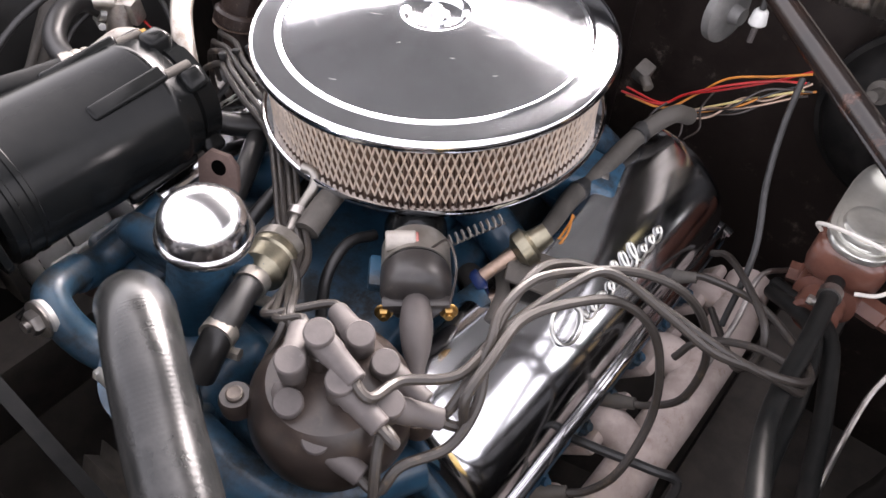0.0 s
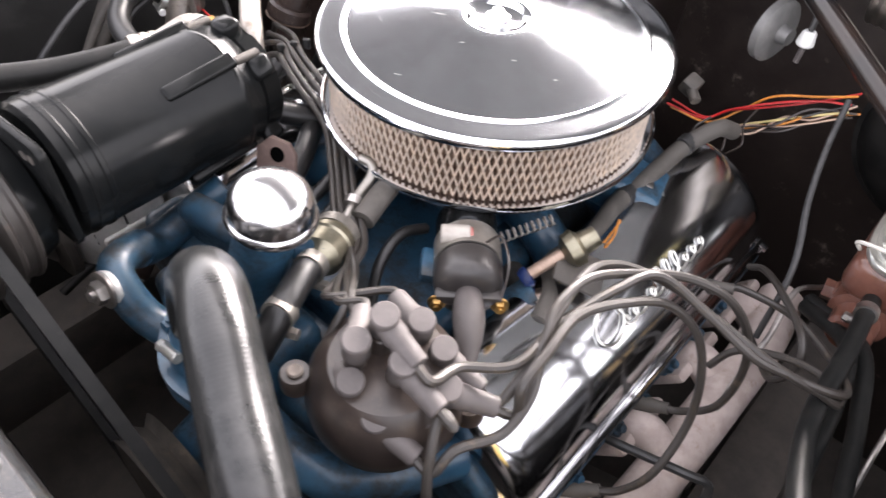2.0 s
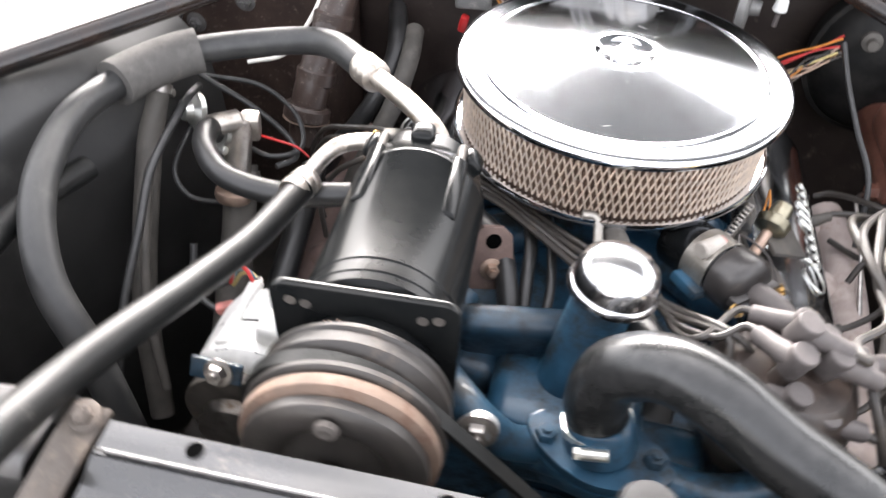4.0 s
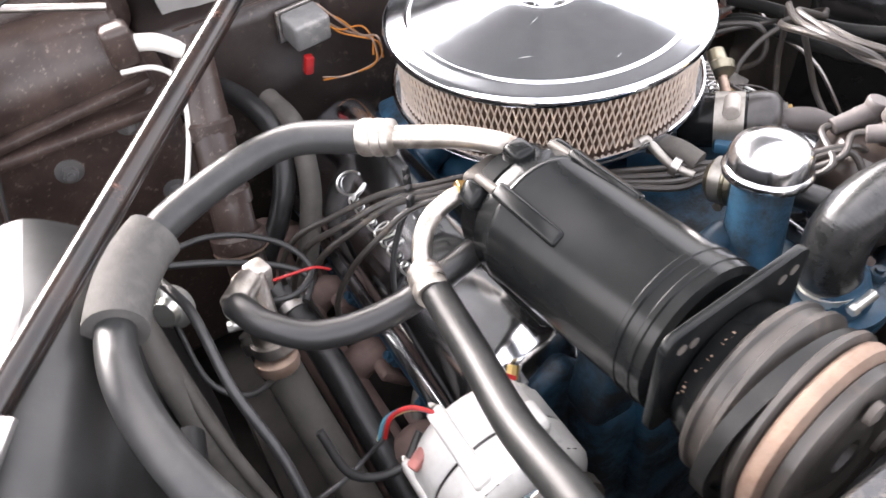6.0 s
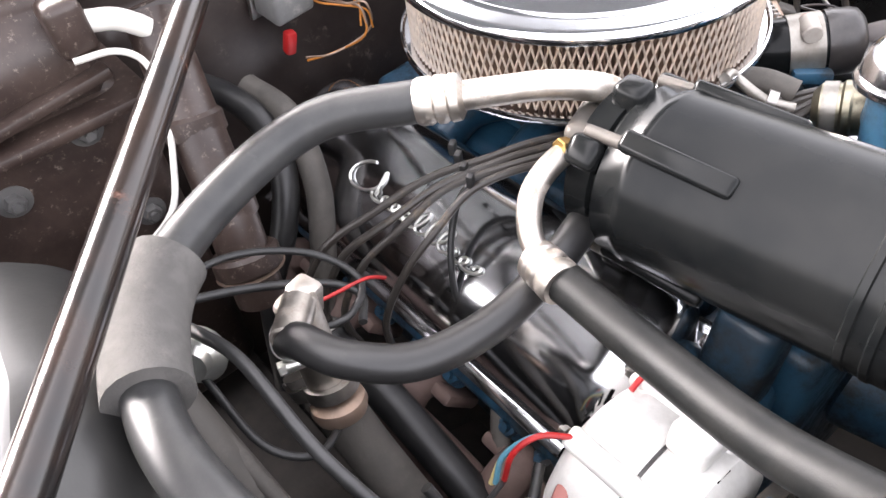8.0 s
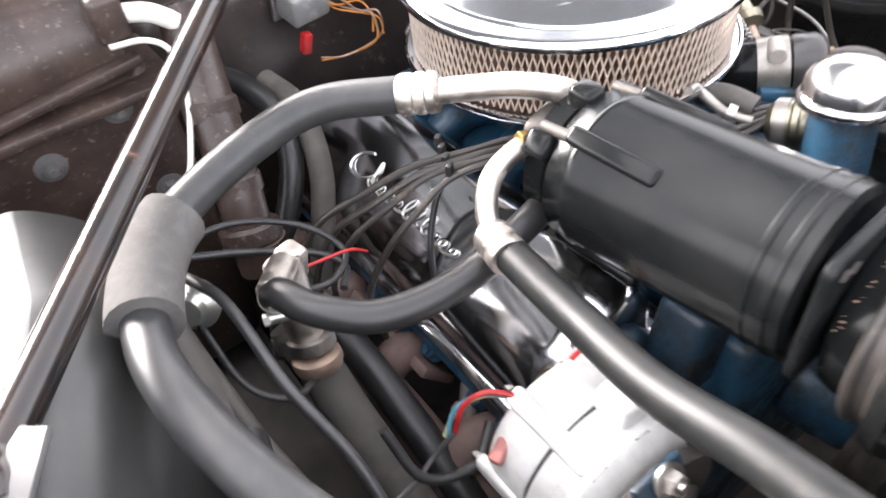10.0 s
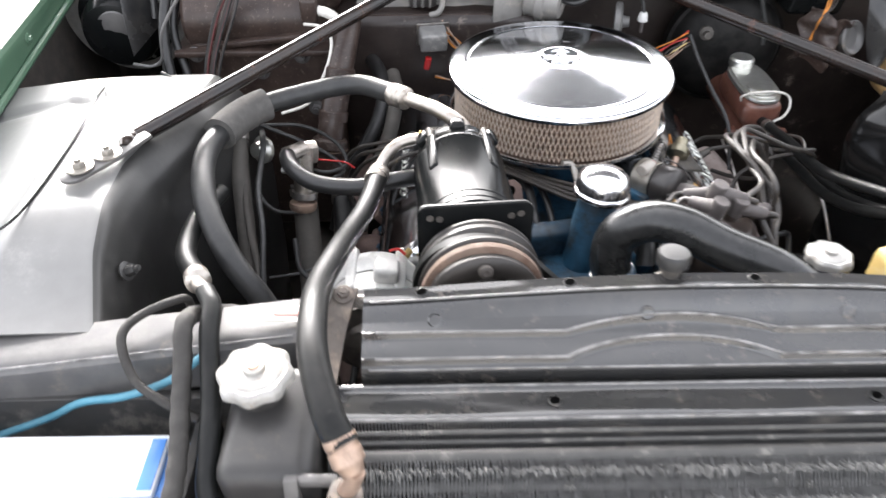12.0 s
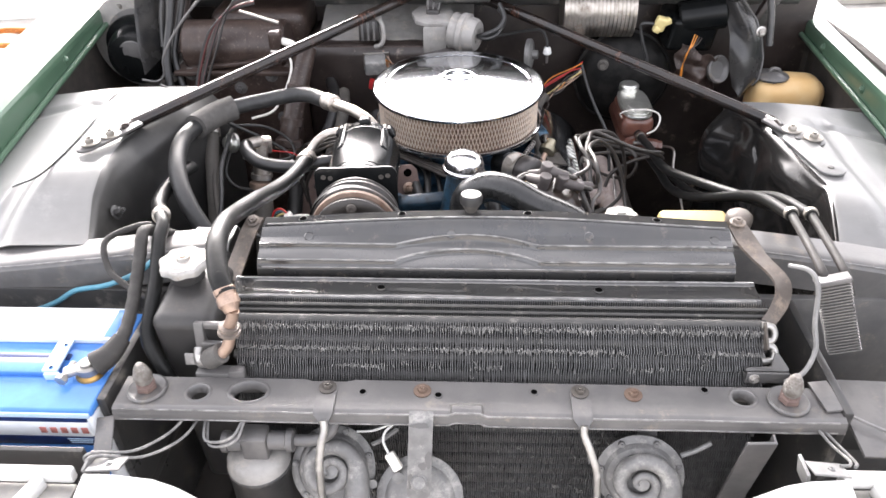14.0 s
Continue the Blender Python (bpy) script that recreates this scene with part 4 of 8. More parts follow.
box(im, (0, 0.0, 0.825), (0.16, 0.18, 0.07), bevel=0.015, seg=3)
part("intake_manifold", im, BLUE, eng)
for side in (-1, 1):
    for y in (-0.16, -0.05, 0.06, 0.15):
        im = B()
        tube(im, [(side * 0.05, y * 0.6, 0.82), (side * 0.11, y * 0.9, 0.825), (side * 0.165, y, 0.785)], 0.024, 14)
        part("intake_runner", im, BLUE, eng)
# water crossover and thermostat housing at the front
wc = B()
tube(wc, [(-0.02, -0.385, 0.825), (0.03, -0.39, 0.825), (0.08, -0.392, 0.822), (0.135, -0.388, 0.812), (0.18, -0.36, 0.80), (0.215, -0.28, 0.775)], 0.021, 18)
box(wc, (0.03, -0.385, 0.818), (0.085, 0.055, 0.045), rot=(0, 0, -12), bevel=0.012, seg=3)
box(wc, (0.0, -0.34, 0.80), (0.14, 0.09, 0.10), bevel=0.02, seg=3)
part("water_crossover", wc, BLUE, eng)
th = B()
out = []
for i in range(40):
    a = 2 * math.pi * i / 40
    out.append((0.052 * math.cos(a) * (1 + 0.18 * math.cos(2 * a)), 0.036 * math.sin(a)))
plate(th, out, 0.010, pose(0.03, -0.393, 0.85, 0, 0, -12), 0.002)
plate(th, out, 0.008, pose(0.03, -0.393, 0.839, 0, 0, -12), 0.002)
cyl(th, (0.03, -0.389, 0.856), (0.024, -0.384, 0.888), 0.031, 0.027)
to = part("thermostat_housing", th, BLUE, eng)
for x, y in ((-0.014, -0.394), (0.074, -0.396)):
    part("bolt", hexbolt(B(), (x, y, 0.86), (0, 0, 1), 0.009, 0.008), BLUE, to)
# water pump and front pulleys, deep behind the radiator
wp = B()
cyl(wp, (0, -0.36, 0.66), (0, -0.43, 0.66), 0.055, 0.045)
part("water_pump", wp, BLUE, eng)
for c, r in (((0.0, -0.455, 0.66), 0.075), ((0.0, -0.455, 0.44), 0.085)):
    pl = B()
    lathe(pl, (c[0], -0.43, c[2]), (0, -1, 0), [(0, r * 0.5), (0.004, r), (0.014, r * 0.86), (0.024, r), (0.034, r * 0.86), (0.044, r), (0.048, r * 0.5), (0.05, 0.02)], 36)
    part("pulley", pl, CAST_DARK, eng)
# left bracket arms in blue by the compressor
ab = B()
tube(ab, [(-0.02, -0.392, 0.838), (-0.045, -0.402, 0.852), (-0.068, -0.405, 0.878), (-0.085, -0.395, 0.885), (-0.105, -0.365, 0.868)], 0.0155, 14)
part("mount_arm", ab, BLUE_DIMMED, eng)
ab = B()
tube(ab, [(-0.104, -0.37, 0.865), (-0.115, -0.345, 0.85), (-0.118, -0.30, 0.855), (-0.112, -0.265, 0.868)], 0.017, 14)
part("mount_arm", ab, BLUE_DIMMED, eng)
part("mount_shield", box(B(), (-0.058, -0.292, 0.838), (0.104, 0.03, 0.12), rot=(14, 0, 10), bevel=0.012, seg=4), BLUE_GRIMY_SHADED, eng, "grimy blue shield plate, darkened for the shadow it sits in")
part("mount_block", box(B(), (-0.035, -0.315, 0.80), (0.06, 0.05, 0.09), rot=(10, 0, 6), bevel=0.015, seg=4), BLUE_GRIMY_SHADED, eng)
part("mount_block", box(B(), (-0.095, -0.30, 0.79), (0.05, 0.06, 0.11), rot=(6, 8, 0), bevel=0.015, seg=4), BLUE_GRIMY_SHADED, eng)
part("mount_foot", box(B(), (-0.15, -0.31, 0.79), (0.055, 0.05, 0.10), rot=(0, 12, 0), bevel=0.012, seg=3), BLUE_GRIMY_SHADED, eng)
part("mount_bolt", hexbolt(B(), (-0.0685, -0.418, 0.882), (0.1, -1, 0.25), 0.011, 0.008, 0.017), STEEL, eng)
part("mount_washer", lathe(B(), (-0.0685, -0.412, 0.8805), (0.1, -1, 0.25), [(0, 0.017), (0.004, 0.017), (0.0055, 0.0155)], 24), ALU_CAST, eng)


def script(c, ux, uz, length, height):
    """A raised flourish of chrome ribbon, drawn as plain loops, on the plane of ux and uz."""
    ux, uz = Vector(ux).normalized(), Vector(uz).normalized()
    pts = []
    n = 150
    for i in range(n + 1):
        s = i / n
        if s < 0.2:
            a = 0.6 * math.pi + s / 0.2 * 1.75 * math.pi
            x, z = 0.10 + 0.11 * math.cos(a), 0.42 * math.sin(a) + 0.1
        else:
            k = (s - 0.2) / 0.8
            w = 9.5 * 2 * math.pi * k
            tall = 1.0 if 0.42 < k < 0.72 else 0.45
            x, z = 0.2 + 0.8 * k + 0.035 * math.cos(w), -0.3 + tall * (0.28 + 0.28 * math.sin(w))
        pts.append(Vector(c) + ux * (length * (x - 0.5)) + uz * (height * z) + ux * (height * z * 0.35))
    return pts


def valve_cover(side):
    vc = thing("valve_cover", (side * 0.22, -0.04, 0.735), "polished chrome valve cover with a raised flourish" if side > 0 else "polished chrome valve cover, smudged, behind the compressor", "valve cover", "valve covers")
    sec = [(0.146, 0.782), (0.150, 0.806), (0.154, 0.828), (0.166, 0.841), (0.184, 0.8465), (0.206, 0.843), (0.236, 0.829), (0.263, 0.808), (0.280, 0.786), (0.287, 0.762), (0.287, 0.735)]
    sec = [(q.x, q.z) for q in spline([(x, 0, z) for x, z in sec], 5)]
    mid = (0.218, 0.776)

    def shell(u, v):
        k = v * (len(sec) - 1)
        x, z = lerp([(i, q[0]) for i, q in enumerate(sec)], k), lerp([(i, q[1]) for i, q in enumerate(sec)], k)
        y0, y1 = -0.277, 0.195
        r = 0.028
        y = y0 + (y1 - y0) * u
        d = min(y - y0, y1 - y)
        s = 1.0
        if d < r:
            s = 0.72 + 0.28 * math.sqrt(max(0, 1 - (1 - d / r) ** 2))
        return (side * (mid[0] + (x - mid[0]) * s), y, mid[1] + (z - mid[1]) * (s if z > mid[1] else 1))
    bm = B()
    us = [0, 0.002, 0.006, 0.012, 0.02, 0.03, 0.045, 0.062] + [0.062 + 0.876 * i / 24 for i in range(1, 24)] + [0.938, 0.955, 0.97, 0.98, 0.988, 0.994, 0.998, 1]
    rows = [[bm.verts.new(shell(u, j / 60)) for j in range(61)] for u in us]
    for a, b in zip(rows, rows[1:]):
        for j in range(60):
            bm.faces.new((a[j], a[j + 1], b[j + 1], b[j]))
    bm.faces.new(rows[0])
    bm.faces.new(rows[-1][::-1])
    body = part("shell", bm, COVER_CHROME, vc)
    fl = B()
    for (xa, za), (xb, zb) in (((0.141, 0.782), (0.148, 0.786)), ((0.286, 0.738), (0.296, 0.730))):
        box(fl, (side * (xa + xb) / 2, -0.04, (za + zb) / 2), (0.012, 0.49, 0.004), rot=(0, side * 38, 0), bevel=0.001)
    for y in (-0.281, 0.199):
        box(fl, (side * 0.219, y, 0.758), (0.17, 0.012, 0.004), rot=(0, side * 18, 0), bevel=0.001)
    part("flange", fl, CHROME_OLD, vc)
    n = Vector((side * 0.035, 0, 0.06)).normalized()
    c = Vector((side * 0.2485, -0.028, 0.8215))
    ux = Vector((0, 1, 0)) if side > 0 else Vector((0, -1, 0))
    uz = n.cross(ux)
    if uz.z < 0:
        uz = -uz
    part("emblem", tube(B(), script(c + n * 0.001, ux, uz, 0.19, 0.038), 0.0016, 6, 2), ZINC, body, "raised bright ribbon of loops")
    for y in (-0.20, -0.06, 0.08, 0.17):
        b = B()
        box(b, (side * 0.153, y, 0.793), (0.022, 0.024, 0.004), rot=(0, side * 30, 0), bevel=0.001)
        hexbolt(b, (side * 0.150, y, 0.795), (0, 0, 1), 0.006, 0.005)
        part("hold_down", b, STEEL, vc)
    return vc


valve_cover(1)
valve_cover(-1)
# blue head bolts outside the covers
for side in (-1, 1):
    for y in (-0.235, -0.193, -0.118, -0.07, -0.012, 0.045, 0.1):
        part("head_bolt", hexbolt(B(), (side * 0.288, y, 0.702), (side * 0.75, 0, 0.65), 0.0105, 0.011, 0.014), BLUE, eng, "blue painted bolt head")
# exhaust manifolds
for side, m_ in ((1, MANIFOLD), (-1, RUST_DARK)):
    ex = thing("exhaust_manifold", (side * 0.33, -0.05, 0.6), "pale heat-bleached cast exhaust manifold" if side > 0 else "dark brown rusty cast exhaust manifold", "manifold")
    bm = B()
    tube(bm, [(side * 0.33, -0.32, 0.60), (side * 0.345, -0.26, 0.635), (side * 0.35, -0.15, 0.66), (side * 0.355, -0.02, 0.675), (side * 0.355, 0.10, 0.69), (side * 0.345, 0.18, 0.69)], 0.027, 18)
    part("runner", bm, m_, ex)
    for y in (-0.22, -0.09, 0.03, 0.14):
        b = B()
        tube(b, [(side * 0.345, y, 0.67), (side * 0.318, y, 0.690), (side * 0.290, y, 0.675)], 0.021, 14)
        box(b, (side * 0.297, y, 0.675), (0.014, 0.085, 0.055), rot=(0, side * 38, 0), bevel=0.005)
        part("port", b, m_, ex)

# ---- air cleaner ----
ac = thing("air_cleaner", (0, 0, 0.86), "round chrome air cleaner with a mesh element on the engine", "air cleaner")
part("neck", cyl(B(), (0, 0, 0.84), (0, 0, 0.91), 0.065, seg=32), CAST_DARK, ac)
part("base_pan", lathe(B(), (0, 0, 0.9), (0, 0, 1), [(0.004, 0.06), (0.0, 0.07), (0.0, 0.155), (-0.001, 0.170), (0.0, 0.1755), (0.003, 0.178), (0.0065, 0.1785), (0.0095, 0.1775), (0.010, 0.1755), (0.007, 0.1735), (0.006, 0.150)], 120, False), CHROME, ac)
pp = B()
npl = 220
lo, hi = [], []
for i in range(npl * 2):
    a = math.pi * i / npl
    r = 0.1655 if i % 2 else 0.1575
    lo.append(pp.verts.new((r * math.cos(a), r * math.sin(a), 0.906)))
    hi.append(pp.verts.new((r * math.cos(a), r * math.sin(a), 0.980)))
for i in range(npl * 2):
    k = (i + 1) % (npl * 2)
    pp.faces.new((lo[i], lo[k], hi[k], hi[i]))
el = part("element", pp, PAPER, ac, "pleated pinkish filter paper", sharp=10)
# expanded metal mesh round the paper
mw = B()
cols, rows_n = 146, 6
z0, z1 = 0.9085, 0.9785
for i in range(cols):
    for j in range(rows_n):
        for s in (-1, 1):
            a0 = 2 * math.pi * (i + (0.5 if j % 2 else 0)) / cols
            a1 = a0 + s * math.pi / cols
            za, zb = z0 + (z1 - z0) * j / rows_n, z0 + (z1 - z0) * (j + 1) / rows_n
            w, d = 0.0011, 0.0016
            vs = []
            for a, z in ((a0, za), (a1, zb)):
                t = w / 0.1675
                for da, r in ((-t, 0.1665), (0, 0.1665 + d), (t, 0.1665)):
                    vs.append(mw.verts.new((r * math.cos(a + da), r * math.sin(a + da), z)))
            mw.faces.new((vs[0], vs[1], vs[4], vs[3]))
            mw.faces.new((vs[1], vs[2], vs[5], vs[4]))
tagged(part("mesh_screen", mw, MESH_WIRE, el, "expanded metal screen of upright diamonds", sharp=20), kind="stuff")
lid_profile = [(-0.0045, 0.1745), (-0.0065, 0.1765), (-0.006, 0.1785), (-0.003, 0.1793), (0.0, 0.1786), (0.0020, 0.1774), (0.0030, 0.1757), (0.0033, 0.1735), (0.0034, 0.1722), (0.0034, 0.170), (0.0034, 0.160), (0.0034, 0.1560), (0.0034, 0.1542), (0.0035, 0.1530), (0.0046, 0.1513), (0.0050, 0.1503), (0.0045, 0.1493), (0.0036, 0.1480), (0.0037, 0.1470), (0.0038, 0.1455), (0.0044, 0.140), (0.0052, 0.133), (0.0077, 0.111), (0.0119, 0.076), (0.0154, 0.047), (0.0168, 0.035), (0.0166, 0.031), (0.0130, 0.0265), (0.0120, 0.024), (0.0120, 0.0)]
ld = part("lid", lathe(B(), (0, 0, 0.983), (0, 0, 1), lid_profile, 160, False), SPUN_CHROME, ac, "mirror-bright chrome lid with fine scratches", sharp=60)
scr = B()
random.seed(5)
for k in range(12):
    a, r_ = random.uniform(0, 6.28), random.uniform(0.045, 0.138)
    zc = 0.983 + 0.0168 + (0.0036 - 0.0168) * (r_ - 0.035) / 0.111
    wa = radians(35) + random.uniform(-0.25, 0.25) + (1.9 if k % 7 == 0 else 0)
    d_, n_ = Vector((math.cos(wa), math.sin(wa), 0)), Vector((0.098 * math.cos(a), 0.098 * math.sin(a), 1)).normalized()
    d_ = (d_ - n_ * d_.dot(n_)).normalized()
    s_, c_, l_ = d_.cross(n_) * 0.00006, Vector((r_ * math.cos(a), r_ * math.sin(a), zc)) + n_ * 0.00025, random.uniform(0.002, 0.008)
    q_ = [scr.verts.new(c_ + d_ * i * l_ + s_ * j) for i, j in ((-1, 0), (0, 1), (1, 0), (0, -1))] + [scr.verts.new(c_ - n_ * 0.0004)]
    scr.faces.new(q_[:4])
    for i in range(4):
        scr.faces.new((q_[i], q_[4], q_[(i + 1) % 4]))
tagged(part("scratch", scr, ALU_CAST, ld, "fine bright scratches"), kind="stuff")
nb = B()
cyl(nb, (0, 0, 0.994), (0, 0, 0.9975), 0.013, seg=24)
cyl(nb, (0, 0, 0.997), (0, 0, 1.004), 0.0075, seg=6)
cyl(nb, (0, 0, 1.002), (0, 0, 1.011), 0.0032, seg=12)
part("nut", nb, CHROME_OLD, ac)

# ---- air-conditioning compressor ----
co_a, co_b = Vector((-0.156, -0.405, 0.947)), Vector((-0.170, -0.205, 0.931))
cax = (co_b - co_a).normalized()
cp = thing("compressor", (-0.16, -0.33, 0.87), "glossy black cylindrical air-conditioning compressor with a worn clutch pulley", "compressor")
part("body", lathe(B(), co_a, cax, [(0.0, 0.058), (0.004, 0.0625), (0.012, 0.0625), (0.013, 0.0635), (0.017, 0.0635), (0.018, 0.0625), (0.026, 0.0625), (0.027, 0.0635), (0.031, 0.0635), (0.032, 0.0625), (0.17, 0.0625), (0.172, 0.0638), (0.178, 0.0638), (0.18, 0.0625), (0.195, 0.0615), (0.20, 0.056)], 56), COMP_BLACK, cp)
yaw = math.degrees(math.atan2(-cax.x, cax.y))
fr = []
h = 0.067
for sx, sz in ((1, 1), (-1, 1), (-1, -0.45), (1, -0.45)):
    for k in range(5):
        a = math.atan2(sz, sx) + (k - 2) * radians(20)
        fr.append((sx * (h - 0.012) + 0.012 * math.cos(a), sz * (h - 0.012) + 0.012 * math.sin(a)))
flb = B()
mfl = Matrix.Translation(co_a + Vector((0, -0.012, 0.004))) @ pose(0, 0, 0, 90, 0, yaw)
plate(flb, fr, 0.007, mfl @ pose(0, 0, -0.004), 0.0012)
fl_ob = part("front_flange", flb, COMP_BLACK, cp, "dark dusty square mounting plate with corner holes")
for sx in (-1, 1):
    for dx, dz in ((0.052, 0.052), (0.041, 0.050)):
        c = mfl @ Vector((sx * dx, dz, 0.0032))
        part("hole", lathe(B(), c, mfl.to_3x3() @ Vector((0, 0, 1)), [(0, 0.0042), (0.0006, 0.0042), (0.0004, 0.0034)], 14), DARK, fl_ob)
# rear head with ears
rh = B()
lathe(rh, co_b - cax * 0.002, cax, [(0, 0.05), (0.004, 0.056), (0.022, 0.056), (0.026, 0.045)], 40)
part("rear_head", rh, COMP_BLACK, cp)
for a in (40, 140, 220, 320, 90, 270):
    rh = B()
    o = co_b + Vector((0.056 * math.cos(radians(a)), 0.0, 0.056 * math.sin(radians(a))))
    box(rh, o + cax * 0.008, (0.026, 0.024, 0.022), rot=(0, -a, yaw), bevel=0.006, seg=3)
    part("ear", rh, COMP_BLACK, cp)
for a in (53, 127, 222, 318):
    d = Vector((math.cos(radians(a)), 0, math.sin(radians(a))))
    o = co_b + d * 0.0625 - cax * 0.052
    e = B()
    box(e, o, (0.011, 0.078, 0.015), rot=(0, -a, yaw), bevel=0.004, seg=3)
    part("lug", e, COMP_BLACK, cp)
    part("stud", cyl(B(), co_b + d * 0.062 - cax * 0.018, co_b + d * 0.062 + cax * 0.014, 0.0045, seg=10), CAST_DARK, cp)
# rear bracket ear with slot
eb = B()
ear_out = [(-0.021, -0.030), (0.018, -0.034), (0.024, -0.026), (0.021, 0.026), (0.012, 0.036), (-0.008, 0.038), (-0.022, 0.024)]
ear_m = look((-0.095, -0.214, 0.868), (-0.125, -0.130, 0.838))
plate(eb, ear_out, 0.007, ear_m, 0.0012)
er = part("rear_bracket", eb, RUST_DARK, cp, "brown slotted bracket")
part("slot", lathe(B(), ear_m @ Vector((0.002, 0.022, 0.0072)), ear_m.to_3x3() @ Vector((0, 0, 1)), [(0, 0.008), (0.0006, 0.008), (0.0005, 0.0)], 20), HOLE, er)
part("bolt", hexbolt(B(), ear_m @ Vector((0.0, -0.008, 0.0072)), ear_m.to_3x3() @ Vector((0, 0, 1)), 0.0075, 0.007, 0.0115), COPPER, er, "rust-tinted bolt")
# clutch and pulley
ck = co_a + Vector((0, -0.018, -0.004))
cf = (-cax).normalized()
part("coil_housing", lathe(B(), ck, cf, [(0, 0.050), (0.002, 0.055), (0.010, 0.058), (0.020, 0.060), (0.022, 0.05)], 64), COMP_BLACK, cp)
pm_ = B()
for k in range(46):
    a = radians(15 + 150 * k / 45)
    if k % 9 == 8 or (k * k) % 7 == 2:
        continue
    u_ = Vector((math.cos(a), 0, math.sin(a)))
    box(pm_, ck + cf * (0.0085 + 0.0012 * math.sin(k * 2.3)) + u_ * 0.0582, (0.0008 + 0.0004 * math.sin(k * 3.1), 0.0016 + 0.0008 * math.sin(k * 1.7), 0.0006), rot=(0, 90 - math.degrees(a), yaw), bevel=0)
tagged(part("print_mark", pm_, PAPER, cp, "worn pale printed marks round the clutch coil"), kind="stuff")
pul = part("pulley", lathe(B(), ck + cf * 0.020, cf, [(0, 0.05), (0.001, 0.067), (0.003, 0.069), (0.006, 0.069), (0.008, 0.067), (0.015, 0.067), (0.017, 0.0705), (0.0205, 0.0705), (0.029, 0.059), (0.0375, 0.0705), (0.041, 0.0705), (0.043, 0.068), (0.044, 0.06)], 80), PULLEY_DARK, cp, "dark worn belt pulley")
part("rust_ring", lathe(B(), ck + cf * 0.0645, cf, [(-0.001, 0.058), (0.0, 0.067), (0.003, 0.0685), (0.010, 0.0680), (0.013, 0.064), (0.014, 0.056)], 80), RUST, pul, "orange-brown rusty ring")
part("clutch_plate", lathe(B(), ck + cf * 0.078, cf, [(-0.002, 0.058), (0.001, 0.0625), (0.008, 0.0625), (0.011, 0.059), (0.012, 0.042), (0.007, 0.034), (0.012, 0.025), (0.012, 0.013), (0.004, 0.011), (0.004, 0.0)], 64), PULLEY_DARK, cp, "grey clutch plate")
for k in range(3):
    a = radians(90 + 120 * k)
    o = ck + cf * 0.0895 + Vector((0.050 * math.cos(a), 0, 0.050 * math.sin(a)))
    part("rivet", lathe(B(), o, cf, [(-0.001, 0.008), (0.003, 0.0075), (0.004, 0.004), (0.0015, 0.0)], 16), DARK, cp)
# belt round compressor and water pump pulleys
bt = B()


def belt_loop(bm, c1, r1, c2, r2, y, w=0.011, thick=0.008):
    d = Vector((c2[0] - c1[0], c2[1] - c1[1]))
    base = math.atan2(d.y, d.x)
    off = math.acos(max(-1, min(1, (r1 - r2) / d.length)))
    pts = []
    for k in range(25):
        a = base + off + (2 * math.pi - 2 * off) * k / 24
        pts.append((c1[0] + r1 * math.cos(a), c1[1] + r1 * math.sin(a), math.cos(a), math.sin(a)))
    for k in range(25):
        a = base - off + 2 * off * k / 24
        pts.append((c2[0] + r2 * math.cos(a), c2[1] + r2 * math.sin(a), math.cos(a), math.sin(a)))
    rings = []
    for x, z, nx, nz in pts:
        rings.append([bm.verts.new((x + nx * o, y + s, z + nz * o)) for s, o in ((-w / 2, thick), (w / 2, thick), (w / 3, 0), (-w / 3, 0))])
    for a, b in zip(rings, rings[1:] + rings[:1]):
        for j in range(4):
            bm.faces.new((a[j], a[(j + 1) % 4], b[(j + 1) % 4], b[j]))
    return bm


solo("drive_belt", belt_loop(bt, (ck.x, ck.z), 0.0645, (0.085, 0.66), 0.080, ck.y - 0.049), HOSE_MATTE, "worn black rubber belt from the compressor pulley", "belt")
# pipes on the compressor's rear head
px = thing("suction_line", (-0.262, -0.097, 0.9), "thick black suction hose with silver pipe and foam sleeve", "hose")
part("pipe", tube(B(), [(-0.153, -0.182, 0.962), (-0.166, -0.172, 0.980), (-0.196, -0.149, 0.989), (-0.222, -0.126, 0.988), (-0.246, -0.102, 0.984)], 0.0105, 16), ALU, px, "dull silver aluminium pipe")
SUCTION = [(-0.262, -0.084, 0.981), (-0.3233, -0.0388, 0.9752), (-0.4049, -0.0435, 0.9635), (-0.4758, -0.0834, 0.9592), (-0.5135, -0.1558, 0.9581), (-0.5165, -0.234, 0.9611), (-0.496, -0.318, 0.9461), (-0.4584, -0.3814, 0.9097), (-0.4144, -0.4129, 0.8502), (-0.3864, -0.4353, 0.7573), (-0.3755, -0.4454, 0.6075)]
part("hose", tube(B(), SUCTION, 0.0155, 20, 8), HOSE_GREY, px)
fd = (Vector((-0.285, -0.064, 0.979)) - Vector((-0.243, -0.106, 0.985))).normalized()
fm = [(0, 0.0115), (0.003, 0.0165), (0.009, 0.0172), (0.011, 0.0155), (0.014, 0.0172), (0.019, 0.0172), (0.021, 0.0155), (0.024, 0.0172), (0.031, 0.0172), (0.034, 0.0158)]
part("ferrule", lathe(B(), Vector((-0.241, -0.108, 0.985)), fd, fm, 28), ALU, px, "crimped aluminium ferrule")
sl = spline(SUCTION, 8)
part("foam_sleeve", tube(B(), [sl[22], sl[24], sl[27], sl[30], sl[32]], 0.0248, 20, 3), FOAM, px, "grey foam sleeve")
